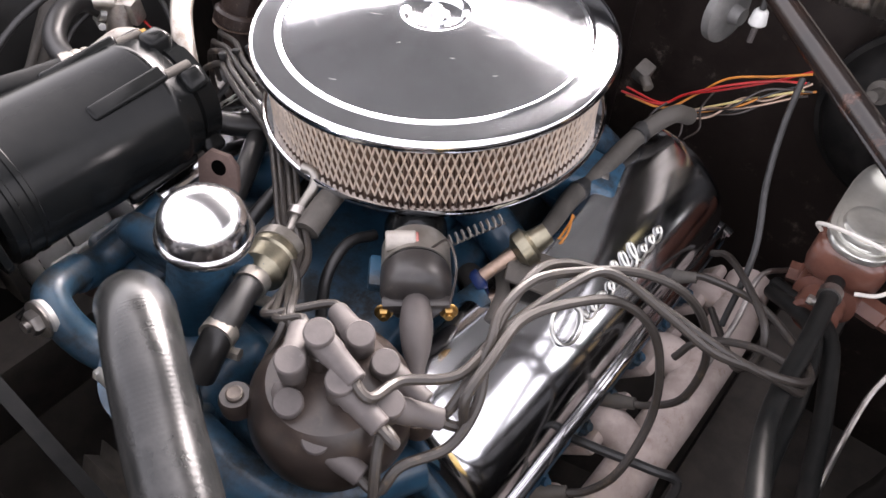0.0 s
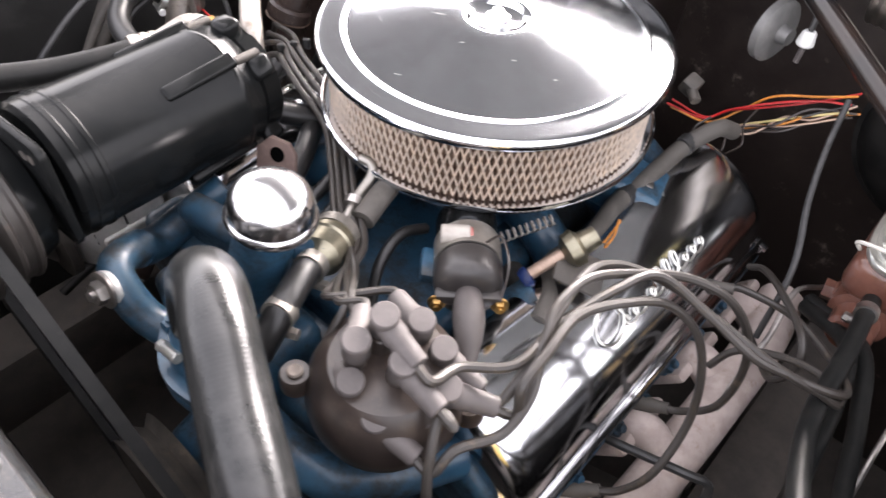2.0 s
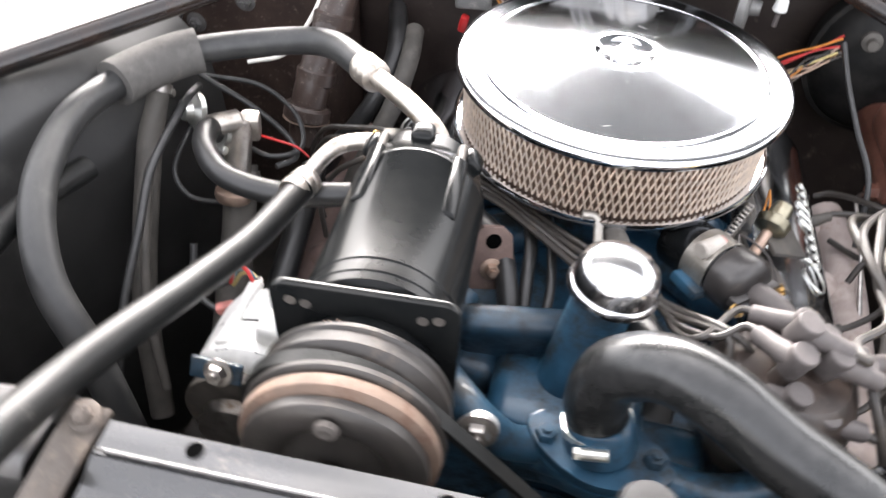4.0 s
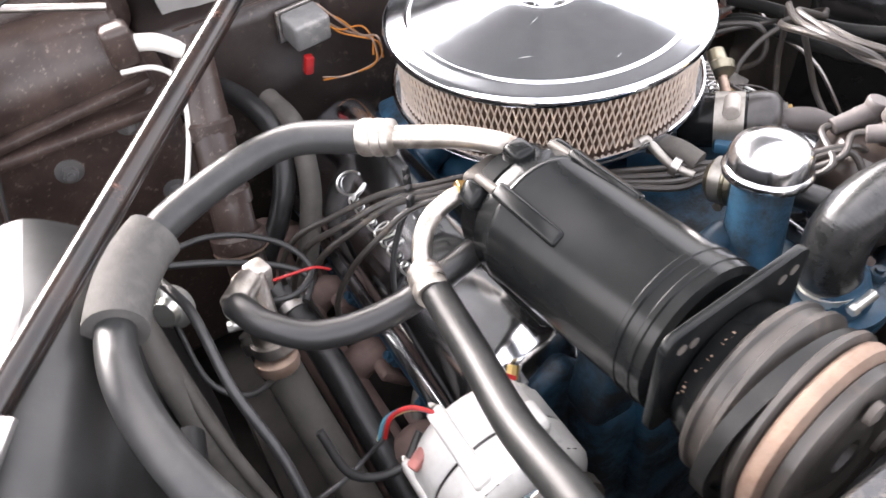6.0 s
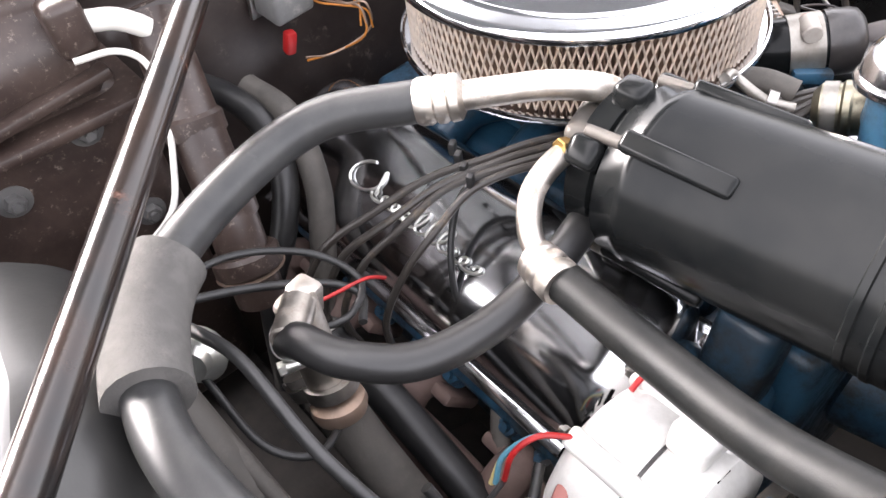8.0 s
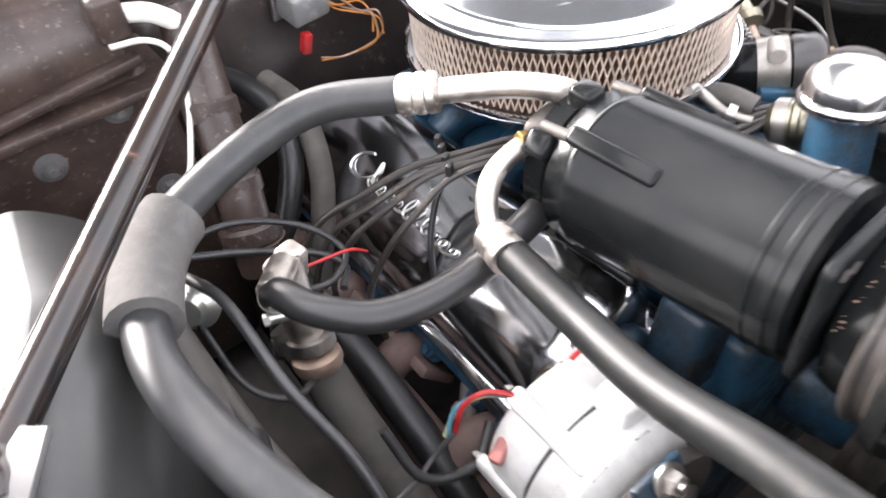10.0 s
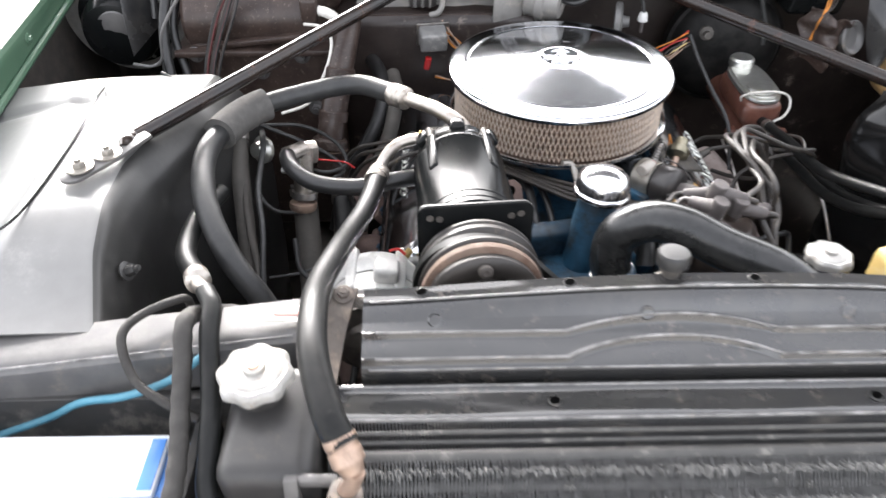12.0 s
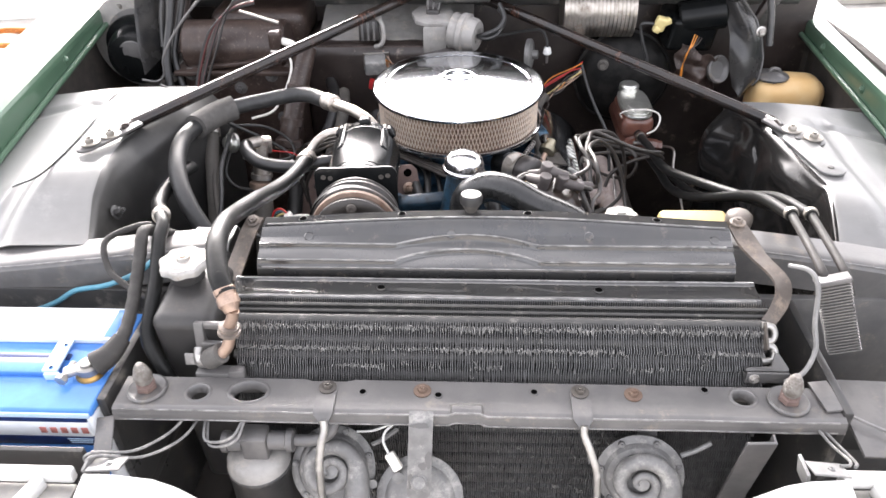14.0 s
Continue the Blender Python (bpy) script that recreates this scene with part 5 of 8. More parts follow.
dl = thing("discharge_line", (-0.288, -0.22, 0.85), "black discharge hose from the compressor over the radiator to the condenser", "hose")
part("pipe", tube(B(), [(-0.190, -0.185, 0.955), (-0.222, -0.182, 0.962), (-0.256, -0.188, 0.955), (-0.276, -0.206, 0.939), (-0.281, -0.230, 0.929)], 0.0085, 14), ALU, dl, "dull silver aluminium pipe")
DISCHARGE = [(-0.2811, -0.2243, 0.9293), (-0.2923, -0.3112, 0.9371), (-0.3059, -0.3877, 0.9546), (-0.312, -0.4553, 0.9801), (-0.3189, -0.5261, 1.0025), (-0.3153, -0.5922, 1.0267), (-0.3066, -0.6563, 1.0354), (-0.2893, -0.7107, 1.0253), (-0.2758, -0.7315, 1.0116)]
part("hose", tube(B(), DISCHARGE, 0.0135, 20, 8), HOSE_MATTE, dl)
part("ferrule", lathe(B(), (-0.2795, -0.212, 0.9285), (-0.02, -0.09, 0.008), [(a_ * 0.95, b_ * 0.9) for a_, b_ in fm], 24), ALU, dl, "crimped aluminium ferrule")
part("ferrule", lathe(B(), (-0.281, -0.724, 1.0175), (0.03, -0.05, -0.055), [(0, 0.012), (0.002, 0.0142), (0.009, 0.0142), (0.010, 0.0132), (0.013, 0.0132), (0.014, 0.0142), (0.024, 0.0142), (0.027, 0.0115), (0.034, 0.009)], 24), COPPER, dl, "copper-coloured ferrule")
part("end_pipe", tube(B(), [(-0.2665, -0.745, 0.997), (-0.271, -0.746, 0.982), (-0.278, -0.7455, 0.966), (-0.281, -0.751, 0.944), (-0.292, -0.755, 0.93), (-0.310, -0.754, 0.918)], 0.0078, 14), COPPER, dl)
part("union_nut", lathe(B(), (-0.2765, -0.7455, 0.972), (-0.15, -0.1, -1), [(0, 0.010), (0.001, 0.0135), (0.004, 0.0135), (0.005, 0.012), (0.008, 0.012), (0.009, 0.0145), (0.013, 0.0145), (0.014, 0.010)], 24), STRAP_BROWN, dl, "ribbed grey union")
part("sleeve", lathe(B(), (-0.291, -0.7545, 0.932), (-0.8, 0.05, -0.55), [(0, 0.010), (0.001, 0.0135), (0.022, 0.0145), (0.027, 0.013), (0.028, 0.008)], 20), FOAM, dl, "grey taped sleeve")
part("elbow", tube(B(), [(-0.310, -0.755, 0.92), (-0.322, -0.753, 0.912), (-0.3285, -0.744, 0.914), (-0.329, -0.735, 0.922)], 0.0075, 12), STEEL_PALE, dl, "pale steel elbow")
bf = B()
cyl(bf, (-0.207, -0.185, 0.962), (-0.225, -0.181, 0.968), 0.0075, seg=6)
solo("brass_cap", bf, BRASS, "brass service port cap behind the compressor", "cap")
hp_ = B()
box(hp_, (-0.192, -0.176, 0.960), (0.05, 0.02, 0.03), rot=(0, 10, 25), bevel=0.006, seg=3)
solo("port_block", hp_, CAST_DARK, "dark cast port block on the rear of the compressor", "fitting")

# ---- heater hose, valve and other hoses ----
HEATER = [(-0.4242, -0.1168, 0.8836), (-0.424, -0.1429, 0.9106), (-0.4106, -0.1783, 0.9126), (-0.3746, -0.2087, 0.9071), (-0.3109, -0.2185, 0.9059), (-0.2321, -0.2068, 0.9128), (-0.1694, -0.1664, 0.881), (-0.1298, -0.1159, 0.861)]
hh_ = thing("heater_hose", HEATER[0], "black rubber heater hose curving under the compressor", "hose")
part("hose", tube(B(), HEATER, 0.0125, 18, 8), RUBBER, hh_)
part("clamp", clamp_ring(B(), HEATER[6], (0.04, 0.05, -0.02), 0.0135), STEEL, hh_, "dull steel hose clamp")
hv = thing("heater_valve", (-0.409, -0.112, 0.806), "dull cast heater control valve with hose clamps", "valve")
hb = B()
cyl(hb, (-0.406, -0.107, 0.906), (-0.411, -0.127, 0.836), 0.0155, seg=20)
box(hb, (-0.397, -0.1, 0.891), (0.022, 0.022, 0.034), rot=(10, 5, 20), bevel=0.005)
cyl(hb, (-0.404, -0.11, 0.904), (-0.429, -0.137, 0.908), 0.0125, seg=18)
part("body", hb, ALU, hv)
part("clamp", clamp_ring(B(), (-0.422, -0.124, 0.893), (-0.01, -0.03, 0.015), 0.0135), ZINC, hv)
part("clamp", clamp_ring(B(), (-0.41, -0.13, 0.832), (-0.1, -0.33, -1), 0.019), STEEL, hv)
part("actuator", lathe(B(), (-0.412, -0.137, 0.826), (-0.1, -0.3, -1), [(0, 0.012), (0.004, 0.021), (0.010, 0.022), (0.016, 0.02), (0.02, 0.01)], 24), COPPER, hv, "tarnished brass diaphragm")
sc = B()
lathe(sc, (-0.47, -0.075, 0.882), (-0.5, -0.6, 0.3), [(0, 0.008), (0.005, 0.021), (0.012, 0.022), (0.018, 0.014), (0.026, 0.012)], 24)
solo("vacuum_switch", sc, ZINC, "round plated vacuum diaphragm beside the heater valve", "switch")
LINE = [(-0.4973, -0.2505, 0.9228), (-0.5104, -0.3234, 0.9301), (-0.5078, -0.3908, 0.9312), (-0.4825, -0.44, 0.94), (-0.466, -0.47, 0.958)]
ln = thing("liquid_line", (-0.5, -0.45, 0.7), "black hose with a silver ferrule crossing the radiator support", "hose")
part("hose", tube(B(), LINE, 0.0125, 16, 8), HOSE_MATTE, ln)
part("ferrule", lathe(B(), (-0.472, -0.462, 0.955), (0.32, -0.66, 0.32), [(0, 0.0125), (0.002, 0.0145), (0.022, 0.0145), (0.026, 0.009)], 20), ALU, ln)
part("pipe", tube(B(), [(-0.463, -0.482, 0.964), (-0.452, -0.51, 0.988), (-0.4342, -0.5363, 1.0015)], 0.0075, 12), ALU, ln)
LINE2 = [(-0.4342, -0.5363, 1.0015), (-0.4216, -0.5609, 1.0023), (-0.4189, -0.5924, 0.9933), (-0.4101, -0.6444, 0.9678), (-0.4069, -0.69, 0.9451), (-0.4041, -0.7223, 0.9212), (-0.3816, -0.7425, 0.8798), (-0.3591, -0.747, 0.8135)]
part("lower_hose", tube(B(), LINE2, 0.0098, 16, 8), HOSE_MATTE, ln)
rh_ = thing("radiator_hose", (0.02, -0.39, 0.87), "glossy black moulded upper radiator hose with a steel clamp", "hose")
ELBOW = [(0.027, -0.385, 0.868), (0.0185, -0.379, 0.9014), (0.0257, -0.3759, 0.9386), (0.0567, -0.384, 0.9635), (0.0915, -0.4013, 0.9674), (0.1357, -0.4249, 0.9544), (0.1977, -0.4563, 0.9395), (0.2512, -0.493, 0.9045), (0.2954, -0.5465, 0.8617)]
part("hose", tube(B(), ELBOW, 0.0258, 28, 60, lambda s: 1 + 0.0016 * math.sin(s * 760)), HOSE_GLOSS, rh_)
part("clamp", clamp_ring(B(), (0.0245, -0.3835, 0.877), (-0.25, 0.15, 1), 0.0275), ZINC, rh_)

# ---- oil filler breather ----
br = thing("oil_filler", (0.01, -0.31, 0.78), "blue oil filler tube with a chrome mushroom breather cap", "oil filler")
part("tube", tube(B(), [(-0.012, -0.335, 0.78), (-0.003, -0.322, 0.85), (0.010, -0.306, 0.92), (0.016, -0.300, 0.955)], 0.0265, 24), BLUE, br)
part("breather_cap", lathe(B(), (0.016, -0.300, 0.945), (0.1, 0.09, 1), [(0, 0.02), (-0.001, 0.034), (0.0, 0.0375), (0.004, 0.0385), (0.007, 0.0375), (0.009, 0.0355), (0.020, 0.0345), (0.028, 0.031), (0.034, 0.024), (0.038, 0.012), (0.039, 0.0)], 56), CAP_CHROME, br, "polished chrome cap")
part("side_pipe", tube(B(), [(0.005, -0.30, 0.905), (0.045, -0.27, 0.905)], 0.012, 14, 0), BLUE, br)

# ---- bonnet-to-fender stays ----
for side, b1, b2, start, end in ((-1, (-0.642, -0.313, 1.0), (-0.617, -0.283, 1.0), (-0.600, -0.236, 1.001), (0.02, 0.515, 1.08)), (1, (0.675, -0.172, 0.942), (0.646, -0.140, 0.942), (0.622, -0.075, 0.938), (0.03, 0.392, 1.05))):
    b1, b2, start, end = Vector(b1), Vector(b2), Vector(start), Vector(end)
    sr = thing("brace_rod", (b2.x, b2.y, b2.z - 0.005), "black steel brace rod bolted to the wheel housing with plated bolts", "brace", "brace rods")
    d = (b2 - b1).normalized()
    rd = B()
    tube(rd, [b2 + d * 0.022 + Vector((0, 0, 0.004)), start, start.lerp(end, 0.05), start.lerp(end, 0.5), end], 0.012, 16, 6, lambda s: 0.55 + 0.45 * smooth(0.0, 0.12, s))
    part("rod", rd, ROD_BLACK, sr)
    yawd = math.degrees(math.atan2(d.y, d.x))
    ft = B()
    out = [(-0.048 + 0.018 * math.cos(a), 0.018 * math.sin(a)) for a in (math.pi / 2 + math.pi * k / 8 for k in range(9))]
    out += [(0.01, -0.017), (0.045, -0.010), (0.06, -0.008), (0.06, 0.008), (0.045, 0.010), (0.01, 0.017)]
    plate(ft, out, 0.005, Matrix.Translation(b2 + Vector((0, 0, 0.001))) @ pose(0, 0, 0, 0, -4, yawd), 0.001)
    part("foot", ft, BAR_GREY, sr, "flattened worn steel foot")
    for q in (b1, b2):
        part("bolt", hexbolt(B(), q + Vector((0, 0, 0.006)), (0, 0, 1), 0.0085, 0.007, 0.0175), BAND_METAL, sr, "plated bolt and washer")
part("brace_mount", box(B(), (0, 0.40, 1.075), (0.14, 0.22, 0.03), bevel=0.006), PANEL_BLACK, car)

# ---- heater box and firewall fittings ----
hx = thing("heater_box", (-0.52, 0.306, 0.592), "brown-black heater box on the firewall, speckled with dust", "heater box")
cs = B()
box(cs, (-0.52, 0.326, 0.752), (0.27, 0.34, 0.42), bevel=0.03, seg=4)
box(cs, (-0.52, 0.316, 0.947), (0.285, 0.36, 0.012), bevel=0.004)
box(cs, (-0.50, 0.386, 0.992), (0.24, 0.16, 0.09), bevel=0.03, seg=4)
box(cs, (-0.50, 0.154, 0.967), (0.20, 0.02, 0.01), rot=(0, -6, 0), bevel=0.003)
part("case", cs, HVAC, hx)
for x, z in ((-0.517, 0.915), (-0.44, 0.945), (-0.60, 0.87), (-0.425, 0.84), (-0.63, 0.95)):
    part("bolt", hexbolt(B(), (x, 0.157, z - 0.01), (0, -1, 0), 0.009, 0.008, 0.015), BAR_GREY, hx)
part("drum", cyl(B(), (-0.645, 0.216, 0.987), (-0.405, 0.216, 0.987), 0.058, seg=36), HVAC, hx, "glossy brown rounded top duct")
# added bright rod that draws the highlight along the drum's top edge
part("rod", tube(B(), [(-0.50, 0.191, 1.074), (-0.41, 0.176, 1.052)], 0.004, 12, 0), STEEL, hx, "pale rod standing in for the highlight along the drum")
part("hinge", box(B(), (-0.415, 0.151, 1.022), (0.03, 0.03, 0.045), bevel=0.007, seg=3), HVAC, hx)
ev = thing("evaporator_case", (-0.2, 0.35, 0.5), "smooth brown evaporator housing against the firewall", "housing")
part("case", box(B(), (-0.19, 0.36, 0.76), (0.40, 0.22, 0.42), bevel=0.025, seg=4), FIREWALL, ev)
part("ledge", grid(B(), 30, 10, lambda u, v: (-0.35 + 0.38 * u, 0.262 + 0.19 * v, 0.966 + 0.045 * smooth(0.0, 1.0, v) + 0.002 * noise.noise(Vector((u * 9, v * 4, 2)))), 0.003), LEDGE, ev, "dusty pale sheet-metal ledge")
part("ledge_lip", box(B(), (-0.16, 0.262, 0.957), (0.38, 0.004, 0.02), bevel=0.001), HVAC, ev)
rb_ = thing("terminal_block", (-0.225, 0.29, 0.975), "black terminal block with a pale looped lead on the firewall ledge", "connector")
part("block", box(B(), (-0.222, 0.285, 1.0), (0.05, 0.03, 0.05), rot=(-8, 0, 6), bevel=0.004), COIL_BLACK, rb_)
for k in range(3):
    part("rib", box(B(), (-0.236 + 0.014 * k, 0.268, 1.0), (0.006, 0.008, 0.044), rot=(-8, 0, 6), bevel=0.002), BAR_GREY, rb_)
part("lead", tube(B(), [(-0.20, 0.272, 1.035), (-0.187, 0.262, 1.02), (-0.184, 0.258, 0.99), (-0.192, 0.256, 0.972), (-0.207, 0.262, 0.965)], 0.0055, 10), LEDGE, rb_, "pale looped lead")
part("knob", cyl(B(), (-0.196, 0.272, 1.03), (-0.196, 0.268, 1.048), 0.009, seg=16), LEDGE, rb_)
dc = thing("drain_duct", (-0.385, 0.06, 0.72), "brown plastic duct with dusty collars beside the heater box", "duct")
part("pipe", tube(B(), [(-0.35, 0.16, 1.0), (-0.362, 0.12, 0.95), (-0.375, 0.075, 0.89), (-0.386, 0.045, 0.84), (-0.392, 0.03, 0.78)], 0.023, 18), HVAC, dc)
for k, (c, r) in enumerate((((-0.366, 0.108, 0.935), 0.027), ((-0.379, 0.065, 0.875), 0.026), ((-0.387, 0.042, 0.832), 0.031))):
    part("collar", cyl(B(), c, (c[0] - 0.003, c[1] - 0.008, c[2] - 0.02), r), HVAC, dc)
part("rim", lathe(B(), (-0.389, 0.036, 0.815), (-0.1, -0.3, -1), [(0, 0.027), (0.002, 0.032), (0.004, 0.027)], 24), RUST, dc)
ww = thing("white_vacuum_line", (-0.4, 0.1, 0.87), "bent white plastic vacuum line by the heater box", "vacuum line")
part("line", tube(B(), [(-0.425, 0.135, 1.002), (-0.395, 0.128, 1.0), (-0.379, 0.12, 0.985), (-0.382, 0.106, 0.955), (-0.399, 0.085, 0.919), (-0.423, 0.064, 0.888), (-0.467, 0.044, 0.88)], 0.0028, 10), GASKET_WHITE, ww)
part("elbow", tube(B(), [(-0.40, 0.15, 1.02), (-0.38, 0.145, 1.015), (-0.36, 0.14, 1.0)], 0.009, 14), GASKET_WHITE, ww)
rl = thing("relay", (-0.215, 0.24, 0.91), "small grey metal relay on the firewall with a red plug", "relay")
part("can", box(B(), (-0.203, 0.216, 0.938), (0.05, 0.038, 0.036), rot=(12, 0, 8), bevel=0.005, seg=3), HORN, rl)
part("tab", box(B(), (-0.203, 0.24, 0.938), (0.062, 0.006, 0.046), rot=(12, 0, 8), bevel=0.002), STEEL, rl)
part("plug", box(B(), (-0.214, 0.208, 0.893), (0.012, 0.012, 0.026), rot=(10, 12, 0), bevel=0.003), RED, rl, "red plug")
ow = thing("orange_wires", (-0.15, 0.22, 0.85), "loose bundle of orange and brown wires behind the air cleaner", "wires")
OR = [(-0.188, 0.24, 0.957), (-0.158, 0.232, 0.917), (-0.135, 0.22, 0.904), (-0.118, 0.205, 0.893), (-0.125, 0.2, 0.872), (-0.17, 0.21, 0.849), (-0.205, 0.21, 0.868)]
random.seed(4)
for k in range(5):
    j = [(x + random.uniform(-0.008, 0.008), y + random.uniform(-0.006, 0.006), z + random.uniform(-0.008, 0.008)) for x, y, z in OR[: 7 if k < 2 else 5]]
    part("wire", tube(B(), j, 0.0013, 6), ORANGE if k % 2 == 0 else COPPER, ow)
HH1 = [(-0.325, 0.261, 0.879), (-0.306, 0.197, 0.883), (-0.295, 0.144, 0.867), (-0.305, 0.105, 0.832), (-0.333, 0.083, 0.785), (-0.371, 0.073, 0.73), (-0.40, 0.05, 0.62)]
solo("firewall_hose", tube(B(), HH1, 0.0135, 16, 8), RUBBER, "black heater hose bending down from the firewall", "hose", "firewall hoses")
HH2 = [(-0.28, 0.19, 0.88), (-0.272, 0.13, 0.868), (-0.283, 0.085, 0.82), (-0.305, 0.06, 0.77), (-0.335, 0.04, 0.70), (-0.36, 0.0, 0.6)]
solo("firewall_hose", tube(B(), HH2, 0.0135, 16, 8), RUBBER_DUSTY, "grey-black ribbed hose bending down from the firewall", "hose", "firewall hoses")
vc_ = thing("vacuum_canister", (0.0, 0.30, 0.96), "pale grey round motor on a square bracket above the firewall ledge", "motor")
cn = B()
lathe(cn, (-0.022, 0.285, 0.997), (1, -0.45, -0.08), [(0, 0.03), (0.003, 0.041), (0.006, 0.044), (0.010, 0.041), (0.024, 0.041), (0.028, 0.047), (0.040, 0.047), (0.044, 0.041), (0.060, 0.039), (0.068, 0.034), (0.069, 0.018), (0.062, 0.016), (0.062, 0.0)], 40)
part("body", cn, LEDGE, vc_)
hexa = [(-0.045, -0.032), (-0.02, -0.05), (0.04, -0.05), (0.048, 0.0), (0.04, 0.045), (-0.03, 0.045), (-0.052, 0.01)]
hx_b = B()
plate(hx_b, hexa, 0.012, pose(-0.066, 0.30, 1.022, 8, 0, 6), 0.002)
part("bracket", hx_b, LEDGE, vc_)
part("tab", box(B(), (-0.062, 0.255, 0.985), (0.055, 0.006, 0.065), rot=(4, 0, 8), bevel=0.002), LEDGE, vc_)
part("tab_foot", box(B(), (-0.08, 0.257, 0.94), (0.026, 0.005, 0.05), rot=(4, 0, 8), bevel=0.002), BAR_GREY, vc_)
random.seed(21)
for k in range(7):
    o = 0.0045 * (k - 3)
    part("lead", tube(B(), [(-0.068 + 0.7 * o, 0.30 + 0.002 * (k % 3), 1.03), (-0.066 + o, 0.298, 1.05), (-0.062 + o * 1.2, 0.31, 1.08), (-0.06 + o * 1.5, 0.33, 1.11)], 0.0028, 8), COIL_BLACK if k % 3 else BAR_GREY, vc_)
part("lead_cap", box(B(), (-0.068, 0.30, 1.034), (0.03, 0.018, 0.018), bevel=0.004), COIL_BLACK, vc_)
for k, dz in enumerate((0.0, 0.012)):
    part("cable", tube(B(), [(0.04, 0.256, 0.992), (0.062, 0.246, 0.99 + dz), (0.088, 0.255, 1.0 + dz), (0.102, 0.275, 1.03), (0.09, 0.30, 1.055 - dz)], 0.0055, 10), WIRE_BLACK, vc_)
sc_ = B()
prof = [(0.0, 0.03), (0.003, 0.067)]
for k in range(18):
    prof += [(0.006 + 0.0095 * k, 0.068), (0.0095 + 0.0095 * k, 0.0662)]
prof += [(0.178, 0.067), (0.182, 0.03)]
lathe(sc_, (0.247, 0.40, 1.01), (1, 0, 0), prof, 40)
solo("ribbed_silver_duct", sc_, ALU, "ribbed silver cylinder lying along the firewall", "duct")
wm = thing("wiper_motor", (0.58, 0.40, 0.85), "black wiper motor with a yellow plug and loose wires", "motor")
wb = B()
cyl(wb, (0.53, 0.36, 1.0), (0.64, 0.35, 1.02), 0.04)
box(wb, (0.56, 0.38, 0.97), (0.12, 0.10, 0.08), rot=(10, 5, 10), bevel=0.01, seg=3)
part("body", wb, COMP_BLACK, wm)
yp = B()
box(yp, (0.474, 0.30, 1.006), (0.026, 0.022, 0.034), rot=(10, 15, 0), bevel=0.006, seg=3)
box(yp, (0.488, 0.298, 1.012), (0.02, 0.02, 0.016), rot=(0, -20, 10), bevel=0.005, seg=3)
box(yp, (0.466, 0.296, 0.994), (0.018, 0.018, 0.016), rot=(0, 30, 0), bevel=0.005, seg=3)
part("plug", yp, YELLOW_PALE, wm, "yellow plug")
part("plug_lead", tube(B(), [(0.465, 0.302, 1.004), (0.445, 0.305, 1.006), (0.432, 0.31, 0.998), (0.44, 0.305, 0.96), (0.455, 0.30, 0.92), (0.46, 0.30, 0.88)], 0.004, 8), WIRE_BLACK, wm)


def crumple(u, v):
    n_ = noise.noise(Vector((u * 3.1, v * 3.3, 5.2)))
    return (0.527 + 0.10 * u + 0.012 * noise.noise(Vector((v * 4, 1.3, u))), 0.30 - 0.03 * math.sin(math.pi * u) + 0.035 * n_, 0.955 - 0.10 * v - 0.03 * u + 0.014 * noise.noise(Vector((u * 4, 7.7, v))))


part("lower_bracket", grid(B(), 22, 22, crumple, 0.003), HVAC, wm, "bent brown-black bracket")
part("lower_case", lathe(B(), (0.622, 0.30, 0.892), (0.45, -0.8, 0.35), [(0, 0.028), (0.012, 0.033), (0.018, 0.034), (0.021, 0.031), (0.019, 0.026), (0.012, 0.02), (0.008, 0.0)], 28), BAR_GREY, wm, "pale cup-shaped cover")
for k in range(4):
    part("wire", tube(B(), [(0.556 + 0.006 * k, 0.285, 0.985 - 0.003 * k), (0.545 + 0.004 * k, 0.265, 0.965), (0.538 - 0.002 * k, 0.26, 0.945), (0.532 + 0.002 * k, 0.262, 0.91), (0.536 + 0.003 * k, 0.27, 0.875)], 0.0015, 6), ORANGE if k < 2 else BAKELITE, wm)
bw = thing("blower_motor", (-0.80, 0.33, 0.85), "dark round blower motor with a pale housing rim", "blower")
part("housing", lathe(B(), (-0.80, 0.40, 0.96), (0, -1, 0), [(0, 0.11), (0.03, 0.115), (0.07, 0.112), (0.085, 0.10), (0.09, 0.08)], 40), BAR_GREY, bw, "pale dusty housing")
part("rim", lathe(B(), (-0.80, 0.325, 0.96), (0, -1, 0), [(0, 0.113), (0.002, 0.121), (0.012, 0.121), (0.014, 0.113)], 48), LEDGE, bw, "pale clamping rim")
part("motor", lathe(B(), (-0.80, 0.31, 0.945), (0, -1, -0.1), [(0, 0.088), (0.01, 0.088), (0.013, 0.074), (0.05, 0.07), (0.066, 0.062), (0.074, 0.04), (0.078, 0.0)], 36), COMP_BLACK, bw)
part("end_cap", lathe(B(), (-0.795, 0.24, 0.955), (0, -1, -0.1), [(0, 0.036), (0.004, 0.034), (0.007, 0.02), (0.008, 0.0)], 28), BAR_GREY, bw)
for a in (20, 110, 200, 290):
    part("bolt", hexbolt(B(), (-0.80 + 0.095 * math.cos(radians(a)), 0.312, 0.96 + 0.095 * math.sin(radians(a))), (0, -1, 0), 0.006, 0.006), STEEL, bw)
gp = B()
tube(gp, [(-0.72, 0.098, 0.95), (-0.688, 0.10, 0.945), (-0.669, 0.10, 0.96), (-0.661, 0.10, 0.999), (-0.64, 0.11, 1.035), (-0.60, 0.12, 1.083), (-0.56, 0.14, 1.123)], 0.0027, 8)
